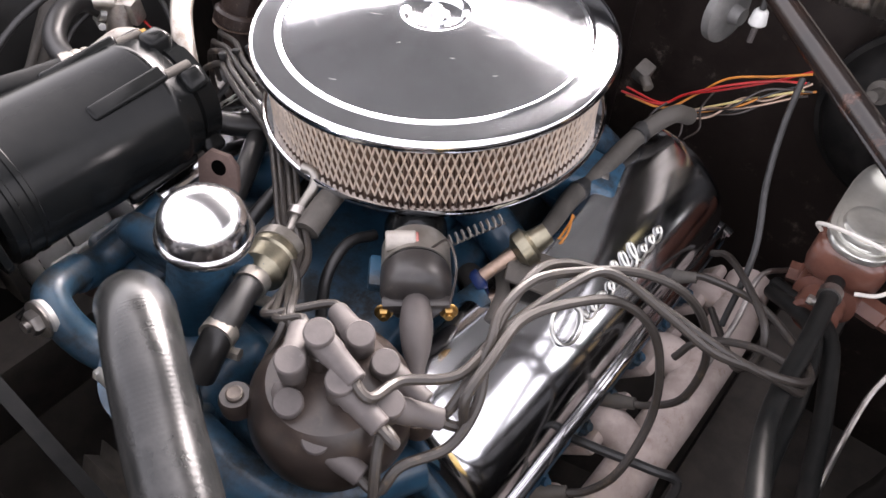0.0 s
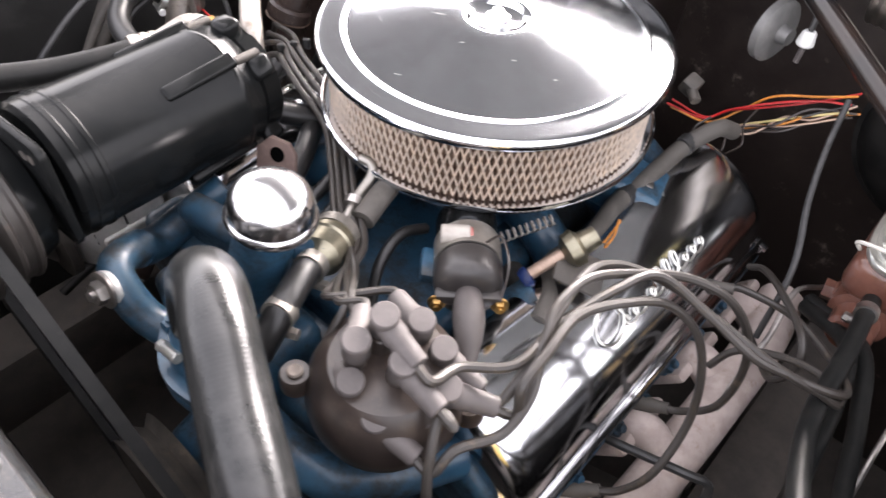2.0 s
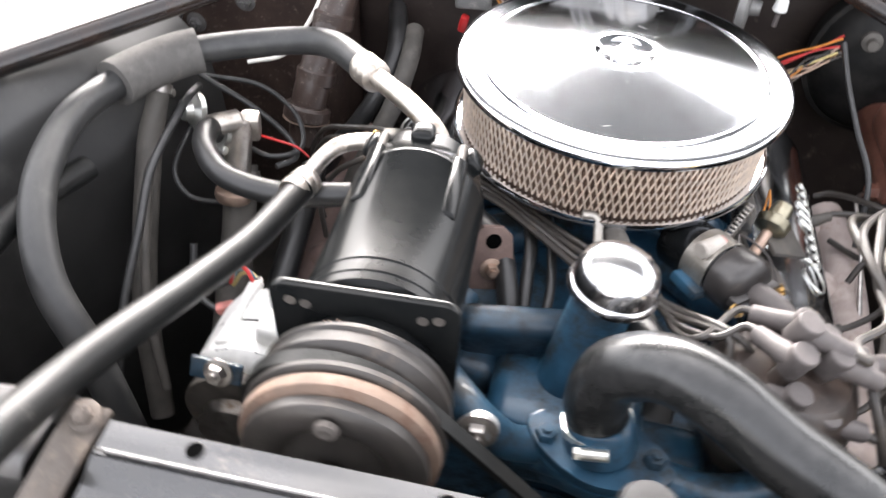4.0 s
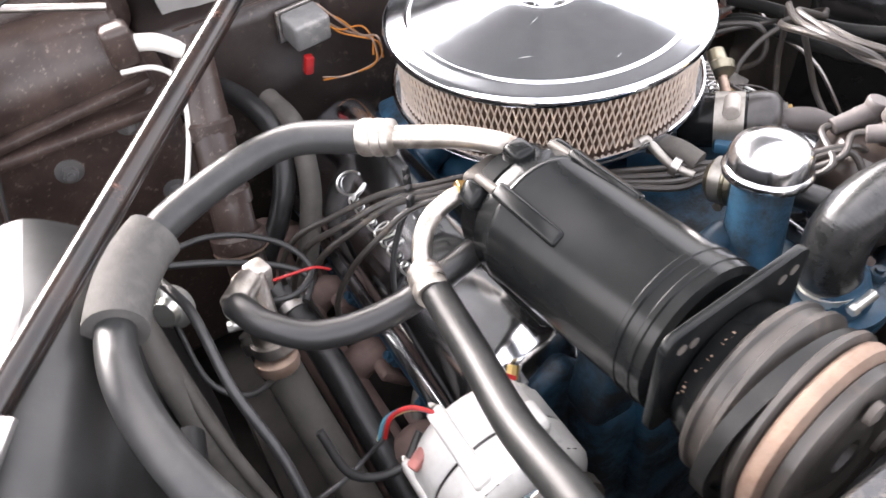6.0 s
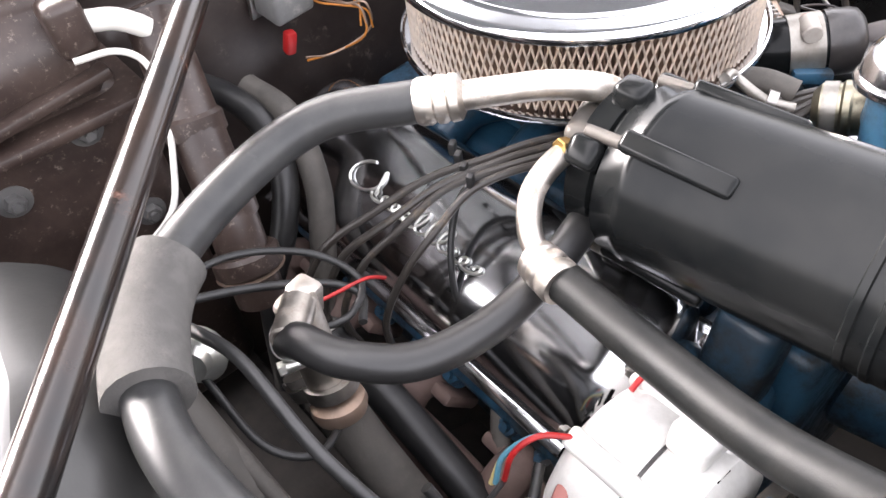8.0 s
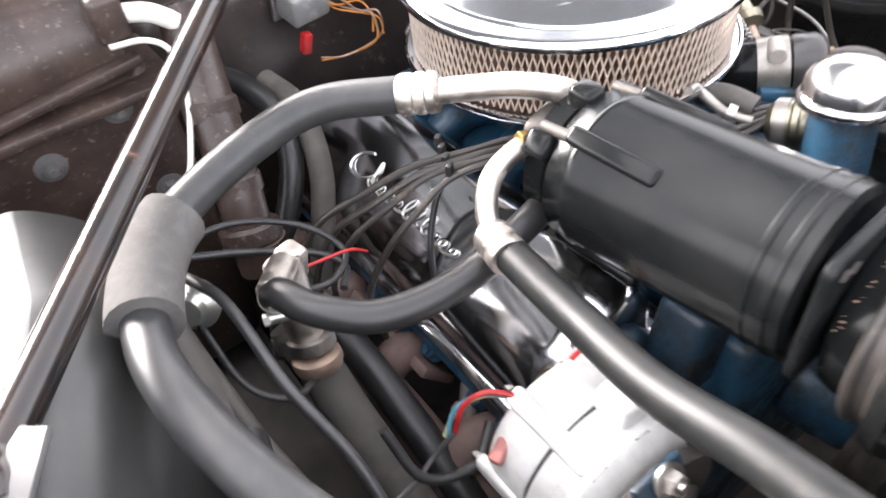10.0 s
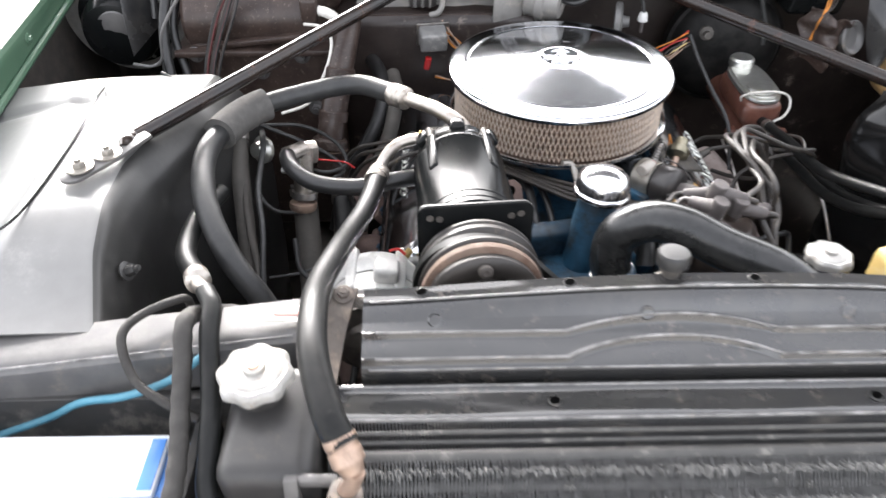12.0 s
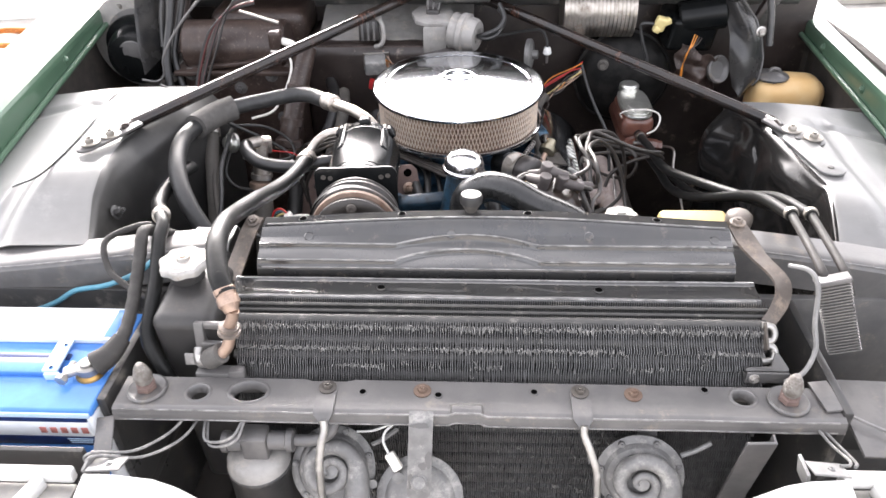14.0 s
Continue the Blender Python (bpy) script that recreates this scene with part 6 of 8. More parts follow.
solo("steel_bracket_rod", gp, BAR_GREY, "thin bent steel rod rising behind the wheel housing", "rod")
hb2 = thing("fender_harness", (-0.62, 0.2, 0.9), "dark red and black wires hanging behind the wheel housing", "wires")
random.seed(9)
for k in range(9):
    o = random.uniform(-0.03, 0.03)
    part("wire", tube(B(), [(-0.453, 0.16, 1.119 + 0.6 * o), (-0.495 + 0.3 * o, 0.15, 1.105 + 0.5 * o), (-0.53 + 0.5 * o, 0.14 + 0.2 * o, 1.07 + 0.3 * o), (-0.556 + 0.6 * o, 0.13, 1.018), (-0.585 + 0.5 * o, 0.12, 0.95), (-0.60 + 0.4 * o, 0.10, 0.89)], 0.0026, 6), WIRE_RED if k in (2, 5) else (BAKELITE if k % 2 else WIRE_BLACK), hb2)
for k, (dx, dy) in enumerate(((0.0, 0.0), (0.022, 0.02), (-0.02, 0.03))):
    solo("black_loom", tube(B(), [(-0.655 + dx, 0.22 + dy, 1.12), (-0.665 + 0.7 * dx, 0.19 + dy, 1.05), (-0.675 + 0.5 * dx, 0.15 + dy, 0.98), (-0.665 + dx, 0.11 + dy, 0.91), (-0.64 + dx, 0.07, 0.84)], 0.009 - 0.0015 * k, 10), RUBBER, "black taped wiring loom hanging behind the wheel housing", "loom", "hanging looms")
# black pressed hinge arms at the rear corners


def hinge_leaf(bm, side, x0, w, lean, twist, y0):
    def leaf(u, v):
        z = 1.13 - 0.19 * v
        ww = w * (0.55 + 0.6 * math.sin(math.pi * (0.15 + 0.75 * v)))
        x = x0 + lean * v + ww * (u - 0.5)
        return (side * x, y0 - 0.07 * v + twist * (u - 0.5) + 0.02 * math.cos(math.pi * u), z - 0.03 * (u - 0.5))
    return grid(bm, 10, 14, leaf, 0.003)


for side in (-1, 1):
    hg = thing("hood_hinge", (side * 0.70, 0.28, 0.93), "black painted hinge arm at the rear of the bay", "hinge", "hinges")
    if side < 0:
        part("leaf", hinge_leaf(B(), side, 0.66, 0.05, 0.045, 0.05, 0.33), FIREWALL, hg)
        part("leaf", hinge_leaf(B(), side, 0.735, 0.05, 0.0, -0.05, 0.30), BAY_BLACK, hg)
    else:
        fold = [(0.625, 0.665), (0.633, 0.70), (0.645, 0.722), (0.648, 0.735), (0.655, 0.728), (0.666, 0.69)]

        def folded(u, v):
            k = v * 5
            xa, xb = lerp([(i, q[0]) for i, q in enumerate(fold)], k), lerp([(i, q[1]) for i, q in enumerate(fold)], k)
            return (xa + (xb - xa) * u, 0.325 - 0.05 * v - 0.022 * math.sin(math.pi * u) + 0.012 * noise.noise(Vector((u * 2, v * 3, 4.0))), 1.055 - 0.205 * v - 0.03 * (u - 0.3) * smooth(0.2, 0.8, v))
        lf_ = part("leaf", grid(B(), 16, 24, folded, 0.004), BAY_BLACK, hg)
        part("worn_edge", tube(B(), [Vector(folded(1.0, i / 14)) for i in range(13)], 0.0028, 8), BAR_GREY, lf_, "bare worn edge")
        part("strut", box(B(), (0.722, 0.335, 1.04), (0.014, 0.02, 0.19), rot=(-12, 26, 0), bevel=0.004), FIREWALL, hg)
        part("strut", box(B(), (0.675, 0.345, 1.06), (0.012, 0.016, 0.14), rot=(-12, 14, 0), bevel=0.004), BAR_GREY, hg)
        part("strut", box(B(), (0.75, 0.35, 1.05), (0.03, 0.012, 0.15), rot=(-8, 30, 0), bevel=0.004), BAY_BLACK, hg)
    part("link", tube(B(), [(side * 0.70, 0.31, 1.13), (side * 0.715, 0.275, 1.05), (side * 0.722, 0.25, 0.97)], 0.008, 10), BAY_BLACK, hg)
    part("pin", hexbolt(B(), (side * 0.70, 0.262, 1.0), (0, -1, 0.2), 0.008, 0.006, 0.012), STEEL, hg)

# ---- brake servo and master cylinder ----
bs = thing("brake_servo", (0.42, 0.40, 0.70), "black round brake servo on the firewall", "brake servo")
part("shell", lathe(B(), (0.42, 0.455, 0.835), (0, -1, 0), [(0, 0.10), (0.02, 0.118), (0.05, 0.12), (0.066, 0.118), (0.095, 0.10), (0.11, 0.06), (0.115, 0.03)], 48), SERVO_SHADE_BLACK, bs)
part("crimp_ring", lathe(B(), (0.42, 0.402, 0.835), (0, -1, 0), [(0, 0.119), (0.001, 0.1255), (0.009, 0.1255), (0.011, 0.118)], 48), SERVO_SHADE_BLACK, bs)
part("check_valve", lathe(B(), (0.36, 0.352, 0.885), (-0.2, -1, 0.2), [(0, 0.014), (0.012, 0.014), (0.014, 0.007), (0.034, 0.007)], 14), RUBBER_DUSTY, bs)
mc = thing("master_cylinder", (0.42, 0.22, 0.70), "rusty brown brake master cylinder with a plated lid", "master cylinder")
mb = B()
box(mb, (0.42, 0.21, 0.812), (0.075, 0.155, 0.055), bevel=0.018, seg=4)
part("bore", lathe(B(), (0.42, 0.36, 0.765), (0, -1, 0), [(0, 0.03), (0.004, 0.032), (0.222, 0.032), (0.226, 0.024), (0.25, 0.024), (0.255, 0.02)], 28), BROWN_CAST, mc)
for px_, pz_ in ((0.375, 0.755), (0.49, 0.752)):
    part("port", lathe(B(), (0.42, 0.17, 0.76), (px_ - 0.42, -0.005, pz_ - 0.76), [(0, 0.014), (abs(px_ - 0.42) - 0.012, 0.014), (abs(px_ - 0.42) - 0.010, 0.012), (abs(px_ - 0.42), 0.012)], 6), BROWN_CAST, mc)
part("reservoir", mb, BROWN_CAST, mc, "oily red-brown casting")
ol = []
for i in range(40):
    a = 2 * math.pi * i / 40
    ol.append((0.037 * math.copysign(abs(math.cos(a)) ** 0.7, math.cos(a)), 0.082 * math.copysign(abs(math.sin(a)) ** 0.7, math.sin(a))))
lidm = B()
plate(lidm, ol, 0.008, pose(0.42, 0.21, 0.838), 0.002)
plate(lidm, [(x * 0.86, y * 0.9) for x, y in ol], 0.004, pose(0.42, 0.21, 0.846), 0.0015)
lm = part("lid", lidm, ZINC, mc, "bright plated lid")
part("dome", lathe(B(), (0.42, 0.172, 0.85), (0, 0, 1), [(0, 0.026), (0.005, 0.025), (0.007, 0.018), (0.005, 0.012), (0.008, 0.0)], 30), ZINC, lm)
part("dome", lathe(B(), (0.416, 0.276, 0.85), (0, 0, 1), [(0, 0.024), (0.012, 0.024), (0.016, 0.02), (0.017, 0.0)], 30), ZINC, lm)
part("bail", tube(B(), [(0.383, 0.16, 0.83), (0.378, 0.15, 0.845), (0.40, 0.14, 0.858), (0.44, 0.14, 0.858), (0.466, 0.148, 0.843), (0.468, 0.138, 0.828), (0.458, 0.13, 0.812), (0.44, 0.126, 0.804)], 0.0022, 8), GASKET_WHITE, mc, "bright bail wire")
for k, e in enumerate(((0.36, -0.02, 0.70), (0.50, -0.02, 0.72))):
    s0 = (0.375, 0.165, 0.755) if k == 0 else (0.49, 0.165, 0.752)
    part("brake_pipe", tube(B(), [s0, (s0[0] + (0.02 if k else -0.02), 0.13, 0.76), (e[0], 0.07, 0.74), e, (e[0] + 0.02, -0.1, 0.62)], 0.003, 8), STEEL, mc)

cpl = B()
plate(cpl, [(0.026 * math.cos(a) + (0.0), 0.026 * math.sin(a) + (0.055 if math.sin(a) > 0 else -0.055)) for a in (2 * math.pi * i / 28 for i in range(28))], 0.004, pose(0.657, -0.225, 0.9415, 0, 0, 10), 0.001)
cpt = thing("cover_plate", (0.657, -0.225, 0.94), "grey rounded cover plate riveted to the wheel housing", "plate")
part("plate", cpl, HOUSING_TOP, cpt)
for dy in (-0.055, 0.055):
    part("rivet", lathe(B(), (0.657 - dy * 0.17, -0.225 + dy, 0.9455), (0, 0, 1), [(0, 0.006), (0.002, 0.005), (0.003, 0.0)], 14), PANEL_BLACK, cpt)

# ---- washer bottle ----
wt = thing("washer_bottle", (0.83, 0.33, 0.75), "yellowed plastic washer bottle with a dusty dark cap", "bottle")
part("tank", box(B(), (0.812, 0.31, 0.815), (0.178, 0.11, 0.12), rot=(0, 4, 0), bevel=0.042, seg=6), TAN_TANK, wt)
wcp = B()
lathe(wcp, (0.766, 0.30, 0.87), (0, 0, 1), [(-0.006, 0.03), (0.002, 0.03), (0.003, 0.04), (0.007, 0.041), (0.010, 0.038), (0.017, 0.012), (0.018, 0.0)], 30)
tube(wcp, [(0.756, 0.30, 0.881), (0.763, 0.298, 0.894), (0.778, 0.298, 0.892), (0.788, 0.30, 0.879)], 0.005, 10)
part("cap", wcp, BAR_GREY, wt, "dusty grey-black cap")

# ---- battery ----
ba = thing("battery", (-0.613, -0.723, 0.70), "blue and white car battery with a silver terminal", "battery")
part("case", box(B(), (-0.613, -0.734, 0.79), (0.33, 0.184, 0.186), bevel=0.006, seg=3), BATT_WHITE, ba, "grey-white case sides")
part("lid", box(B(), (-0.613, -0.734, 0.8915), (0.334, 0.188, 0.014), bevel=0.004, seg=3), BATT_BLUE, ba)
part("lid_rim", box(B(), (-0.613, -0.8285, 0.8895), (0.328, 0.004, 0.008), bevel=0.0012), BATT_PALE, ba, "pale front rim of the lid")
part("top_label", box(B(), (-0.618, -0.6735, 0.902), (0.31, 0.067, 0.010), bevel=0.003), BATT_WHITE, ba, "white raised rear half")
part("label_tear", box(B(), (-0.472, -0.674, 0.9075), (0.014, 0.056, 0.0012), bevel=0.0004), BATT_BLUE, ba)
part("step", box(B(), (-0.638, -0.757, 0.902), (0.235, 0.028, 0.009), bevel=0.003), BATT_BLUE, ba)
part("groove", box(B(), (-0.638, -0.735, 0.8995), (0.25, 0.011, 0.003), bevel=0.001), BATT_DARK, ba)
part("front_label", box(B(), (-0.613, -0.8265, 0.862), (0.314, 0.004, 0.028), bevel=0.001), BATT_WHITE, ba, "white front label")
part("label_band", box(B(), (-0.613, -0.8272, 0.8805), (0.314, 0.003, 0.009), bevel=0.0005), BATT_DARK, ba, "navy band")
part("label_band", box(B(), (-0.613, -0.8272, 0.840), (0.314, 0.003, 0.016), bevel=0.0005), BATT_DARK, ba, "navy band")
part("lower_front", box(B(), (-0.613, -0.8268, 0.77), (0.314, 0.003, 0.12), bevel=0.0005), BATT_BLUE, ba)
for k in range(5):
    part("label_mark", box(B(), (-0.518 + 0.0138 * k, -0.8287, 0.861), (0.0085, 0.0014, 0.0105), bevel=0.0002), RED_PALE, ba)
for k in range(3):
    part("small_print", box(B(), (-0.474, -0.8291, 0.8445 - 0.0035 * k), (0.034 - 0.003 * k, 0.001, 0.0013), bevel=0), BATT_PALE, ba)
hdl = B()
box(hdl, (-0.524, -0.741, 0.909), (0.021, 0.062, 0.005), rot=(0, 0, 4), bevel=0.002)
box(hdl, (-0.519, -0.774, 0.902), (0.02, 0.006, 0.014), rot=(0, 0, 4), bevel=0.002)
hnd = part("handle_clip", hdl, BATT_PALE, ba, "pale blue carrying strap")
for y in (-0.724, -0.767):
    pit(hnd, (-0.521, y, 0.9116), (0, 0, 1), 0.0022, 0.0022, material=BATT_BLUE)
tm = B()
cyl(tm, (-0.472, -0.764, 0.896), (-0.472, -0.764, 0.921), 0.0095)
lathe(tm, (-0.472, -0.764, 0.904), (0, 0, 1), [(0, 0.0155), (0.011, 0.0155), (0.013, 0.013)], 24)
box(tm, (-0.490, -0.772, 0.911), (0.022, 0.016, 0.010), rot=(0, 0, 25), bevel=0.003)
cyl(tm, (-0.497, -0.786, 0.910), (-0.493, -0.758, 0.912), 0.005, seg=10)
lathe(tm, (-0.499, -0.790, 0.910), (0.2, 1, 0.05), [(0, 0.008), (0.007, 0.008)], 6)
part("terminal_base", lathe(B(), (-0.472, -0.764, 0.897), (0, 0, 1), [(0, 0.019), (0.004, 0.019), (0.008, 0.016)], 24), BRASS, ba, "gold-coloured terminal base")
part("terminal", tm, STEEL_PALE, ba, "corroded silver terminal clamp")
BCABLE = [(-0.425, -0.50, 0.935), (-0.4423, -0.5372, 0.9714), (-0.4424, -0.5822, 1.0029), (-0.44, -0.6164, 0.9841), (-0.4378, -0.6507, 0.9633), (-0.4328, -0.696, 0.945), (-0.434, -0.7346, 0.9321), (-0.452, -0.7532, 0.9166)]
bcx = thing("battery_cable", (-0.47, -0.62, 0.88), "thick taped black battery cable over the support", "cable")
part("sheath", tube(B(), BCABLE, 0.0088, 14, 10, lambda s: 1 + 0.05 * math.sin(s * 95)), CABLE_TAPE, bcx)
part("terminal_boot", tube(B(), [(-0.434, -0.73, 0.932), (-0.445, -0.75, 0.922), (-0.462, -0.762, 0.914)], 0.0165, 14, 6, lambda s: 0.72 + 0.35 * s), CABLE_TAPE, bcx)
part("tray", box(B(), (-0.613, -0.723, 0.69), (0.36, 0.23, 0.02), bevel=0.004), PANEL_BLACK, sup)
part("tray_leg", box(B(), (-0.613, -0.723, 0.49), (0.30, 0.18, 0.38), bevel=0.004), DARK, sup)
TEALW = [(-0.6944, -0.5974, 0.8418), (-0.6135, -0.5936, 0.8746), (-0.5694, -0.5965, 0.9028), (-0.5182, -0.5993, 0.9157), (-0.4692, -0.5962, 0.9357), (-0.4317, -0.5801, 0.9575)]
solo("teal_cable", tube(B(), TEALW, 0.0042, 10), TEAL, "bright teal cable along the support wing", "cable")
LOOP = [(-0.4713, -0.4976, 0.9428), (-0.4707, -0.513, 0.9691), (-0.505, -0.5384, 0.9717), (-0.5177, -0.5677, 0.969), (-0.5019, -0.601, 0.9461), (-0.4745, -0.6184, 0.9333), (-0.4364, -0.6308, 0.9166)]
solo("looped_cable", tube(B(), LOOP, 0.0048, 10), CABLE_TAPE, "black cable looped over the support wing", "cable")
stk = B()
box(stk, (-0.358, -0.5455, 0.9775), (0.05, 0.024, 0.0012), rot=(0, 4, 2), bevel=0.0003)
st_ = solo("paper_sticker", stk, GASKET_WHITE, "torn white sticker with faded red print on the support wing", "sticker")
part("print_bar", box(B(), (-0.354, -0.547, 0.9786), (0.026, 0.006, 0.001), rot=(0, 4, 2), bevel=0), RED_PALE, st_)

# ---- nose: horns, receiver, headlamp surrounds ----


def facing(c, tilt, turn=0.0):
    """A frame at c whose z axis looks forwards and up."""
    return Matrix.Translation(c) @ Euler((radians(90 - tilt), 0, radians(turn)), "XYZ").to_matrix().to_4x4()


def moved(bm, m):
    bm.transform(m)
    return bm


def snail_horn(c, tilt, turn, label):
    """Flanged drum with a spiral trumpet that ends in a mouth below."""
    m = facing(c, tilt, turn)
    hn = thing("horn", (c[0], c[1], c[2] - 0.09), label, "horn", "horns")
    part("drum", moved(lathe(B(), (0, 0, 0), (0, 0, 1), [(-0.03, 0.03), (-0.026, 0.042), (-0.004, 0.046), (-0.002, 0.055), (0.003, 0.0565), (0.005, 0.053), (0.006, 0.047), (0.012, 0.043), (0.016, 0.03), (0.016, 0.0)], 48), m), HORN_PALE, hn)
    pts = []
    for k in range(34):
        a, f = radians(575 - 575 * k / 33), k / 33
        r = 0.005 + 0.031 * f ** 0.9
        pts.append((r * math.cos(a), r * math.sin(a), 0.028 - 0.004 * f))
    pts += [(0.036, -0.02, 0.024), (0.036, -0.045, 0.024), (0.034, -0.075, 0.024), (0.032, -0.10, 0.024)]
    part("scroll", moved(tube(B(), pts, 0.012, 18, 2, lambda s: 0.28 + 0.62 * min(1, s * 1.25) + 0.75 * smooth(0.82, 1.0, s)), m), HORN_PALE, hn, "dusty spiral trumpet")
    part("eye", moved(lathe(B(), (0, 0, 0.02), (0, 0, 1), [(0, 0.012), (0.006, 0.010), (0.008, 0.0)], 16), m), HORN, hn)
    for k in range(7):
        a = radians(360 * k / 7 + 20)
        part("screw", moved(hexbolt(B(), (0.0505 * math.cos(a), 0.0505 * math.sin(a), 0.004), (0, 0, 1), 0.0048, 0.005), m), HORN_PALE, hn)
    part("ear", moved(lathe(B(), (-0.062, 0.012, 0), (0, 0, 1), [(-0.0015, 0.003), (-0.0015, 0.0055), (0.0015, 0.0055), (0.0015, 0.003)], 16), m), HORN, hn)
    part("bracket", moved(box(B(), (0.006, 0.062, -0.012), (0.024, 0.06, 0.004), bevel=0.001), m), BAR_GREY, hn)
    part("spade", moved(tube(B(), [(0.05, 0.03, -0.004), (0.066, 0.038, -0.004), (0.085, 0.052, -0.004)], 0.0035, 8, 2), m), HORN, hn)


snail_horn((-0.148, -0.820, 0.787), 40, 0, "dusty pale grey snail-shaped horn behind a stay rod")
snail_horn((0.256, -0.825, 0.795), 22, -6, "dusty grey snail-shaped horn facing down in front of the condenser")
dh = thing("disc_horn", (-0.031, -0.85, 0.69), "round dusty disc horn on a worn flat hanger", "horn")
md = facing((-0.031, -0.848, 0.765), 36)
part("disc", moved(lathe(B(), (0, 0, 0), (0, 0, 1), [(-0.02, 0.03), (-0.004, 0.048), (-0.002, 0.0565), (0.002, 0.0575), (0.004, 0.055), (0.005, 0.046), (0.010, 0.0425), (0.012, 0.036), (0.012, 0.0)], 52), md), HORN_PALE, dh)
hg = B()
line = spline([(-0.027, -0.818, 0.895), (-0.027, -0.83, 0.886), (-0.028, -0.842, 0.86), (-0.029, -0.857, 0.83), (-0.030, -0.866, 0.808), (-0.031, -0.872, 0.792)], 4)
for k, q in enumerate(line):
    w = 0.0152 * (1 - 0.45 * smooth(0.88, 1.0, k / (len(line) - 1)))
    a = [hg.verts.new(q + Vector((s_ * w, dz, dz))) for s_, dz in ((-1, 0), (1, 0), (1, 0.002), (-1, 0.002))]
    if k:
        for j in range(4):
            hg.faces.new((prev[j], prev[(j + 1) % 4], a[(j + 1) % 4], a[j]))
    else:
        hg.faces.new(a)
    prev = a
hg.faces.new(prev[::-1])
hgr = part("hanger", hg, HORN_PALE, dh, "pale flat hanger with flaked paint")
for px, f, rx, ry in ((0.011, 0.52, 0.004, 0.012), (0.004, 0.58, 0.0055, 0.005), (-0.011, 0.72, 0.0032, 0.011), (-0.001, 0.2, 0.012, 0.0035)):
    q = line[int(f * (len(line) - 1))]
    d_ = (line[int(f * (len(line) - 1)) + 1] - q).normalized()
    nn = Vector((1, 0, 0)).cross(d_).normalized()
    nn = nn if nn.z > 0 else -nn
    fl = B()
    fl.faces.new([fl.verts.new(q + nn * 0.0012 + Vector((px + rx * math.cos(a_) * (1 + 0.25 * math.sin(3 * a_ + px * 900)), 0, 0)) + d_ * (ry * math.sin(a_))) for a_ in (2 * math.pi * i / 20 for i in range(20))])
    part("flaked_paint", fl, BAR_GREY, hgr)
part("bolt", lathe(B(), (-0.0295, -0.8625, 0.8175), (0, -0.78, 0.62), [(0, 0.011), (0.002, 0.011), (0.003, 0.008), (0.006, 0.008), (0.006, 0.004), (0.004, 0.0)], 20), HORN_PALE, dh)
part("ear", moved(lathe(B(), (-0.063, 0.016, 0), (0, 0, 1), [(-0.0015, 0.003), (-0.0015, 0.006), (0.0015, 0.006), (0.0015, 0.003)], 16), md), HORN, dh)
part("terminal_nut", moved(lathe(B(), (-0.028, 0.028, 0.008), (0, 0, 1), [(0, 0.008), (0.004, 0.008), (0.006, 0.0)], 12), md), HORN_PALE, dh)
part("plug", moved(box(B(), (-0.034, 0.05, 0.012), (0.014, 0.026, 0.010), rot=(0, 0, 32), bevel=0.003), md), GASKET_WHITE, dh, "dirty white plug")
part("wire", moved(tube(B(), [(-0.041, 0.060, 0.012), (-0.048, 0.075, 0.012), (-0.046, 0.088, 0.012), (-0.036, 0.098, 0.012), (-0.03, 0.104, 0.012), (-0.031, 0.108, 0.010), (-0.04, 0.098, 0.008), (-0.062, 0.088, 0.004), (-0.085, 0.084, -0.004)], 0.0017, 8), md), WHITE_ENAMEL, dh)
dr = thing("receiver_drier", (-0.247, -0.83, 0.5), "black receiver canister with a dusty pale top", "canister")
part("can", lathe(B(), (-0.247, -0.82, 0.52), (0, 0, 1), [(0, 0.03), (0.01, 0.042), (0.27, 0.042), (0.272, 0.0432), (0.278, 0.0432), (0.28, 0.041)], 40), PANEL_BLACK, dr)
part("dome", lathe(B(), (-0.247, -0.82, 0.80), (0, 0, 1), [(0, 0.0425), (0.012, 0.0405), (0.018, 0.034), (0.021, 0.022), (0.022, 0.0)], 36), LEDGE, dr, "dusty tan top")
part("head", box(B(), (-0.244, -0.822, 0.835), (0.034, 0.03, 0.044), bevel=0.004), BAR_GREY, dr)
part("fitting", lathe(B(), (-0.262, -0.822, 0.838), (-1, 0, -0.02), [(0, 0.009), (0, 0.0125), (0.018, 0.0125), (0.018, 0.0145), (0.026, 0.0145), (0.026, 0.008)], 12), BAR_GREY, dr)
part("fitting", lathe(B(), (-0.226, -0.822, 0.842), (1, 0, 0.04), [(0, 0.009), (0, 0.0125), (0.022, 0.0125), (0.024, 0.0155), (0.032, 0.0155), (0.034, 0.009)], 12), BAR_GREY, dr)
part("outlet_pipe", tube(B(), [(-0.195, -0.822, 0.843), (-0.165, -0.822, 0.845), (-0.145, -0.818, 0.858), (-0.14, -0.80, 0.872)], 0.008, 12), BAR_GREY, dr)


def headlamp_shell(side, rows):
    """White moulded shell: its rear rim follows rows of (x, z), then it falls towards the nose."""
    def shell(u, v):
        x = rows[0][0] + (rows[-1][0] - rows[0][0]) * u
        return (x, -0.918 - 0.14 * v, lerp(sorted(rows), x) - 0.012 * v - 0.05 * v * v)
    return grid(B(), 24, 10, shell, 0.003)


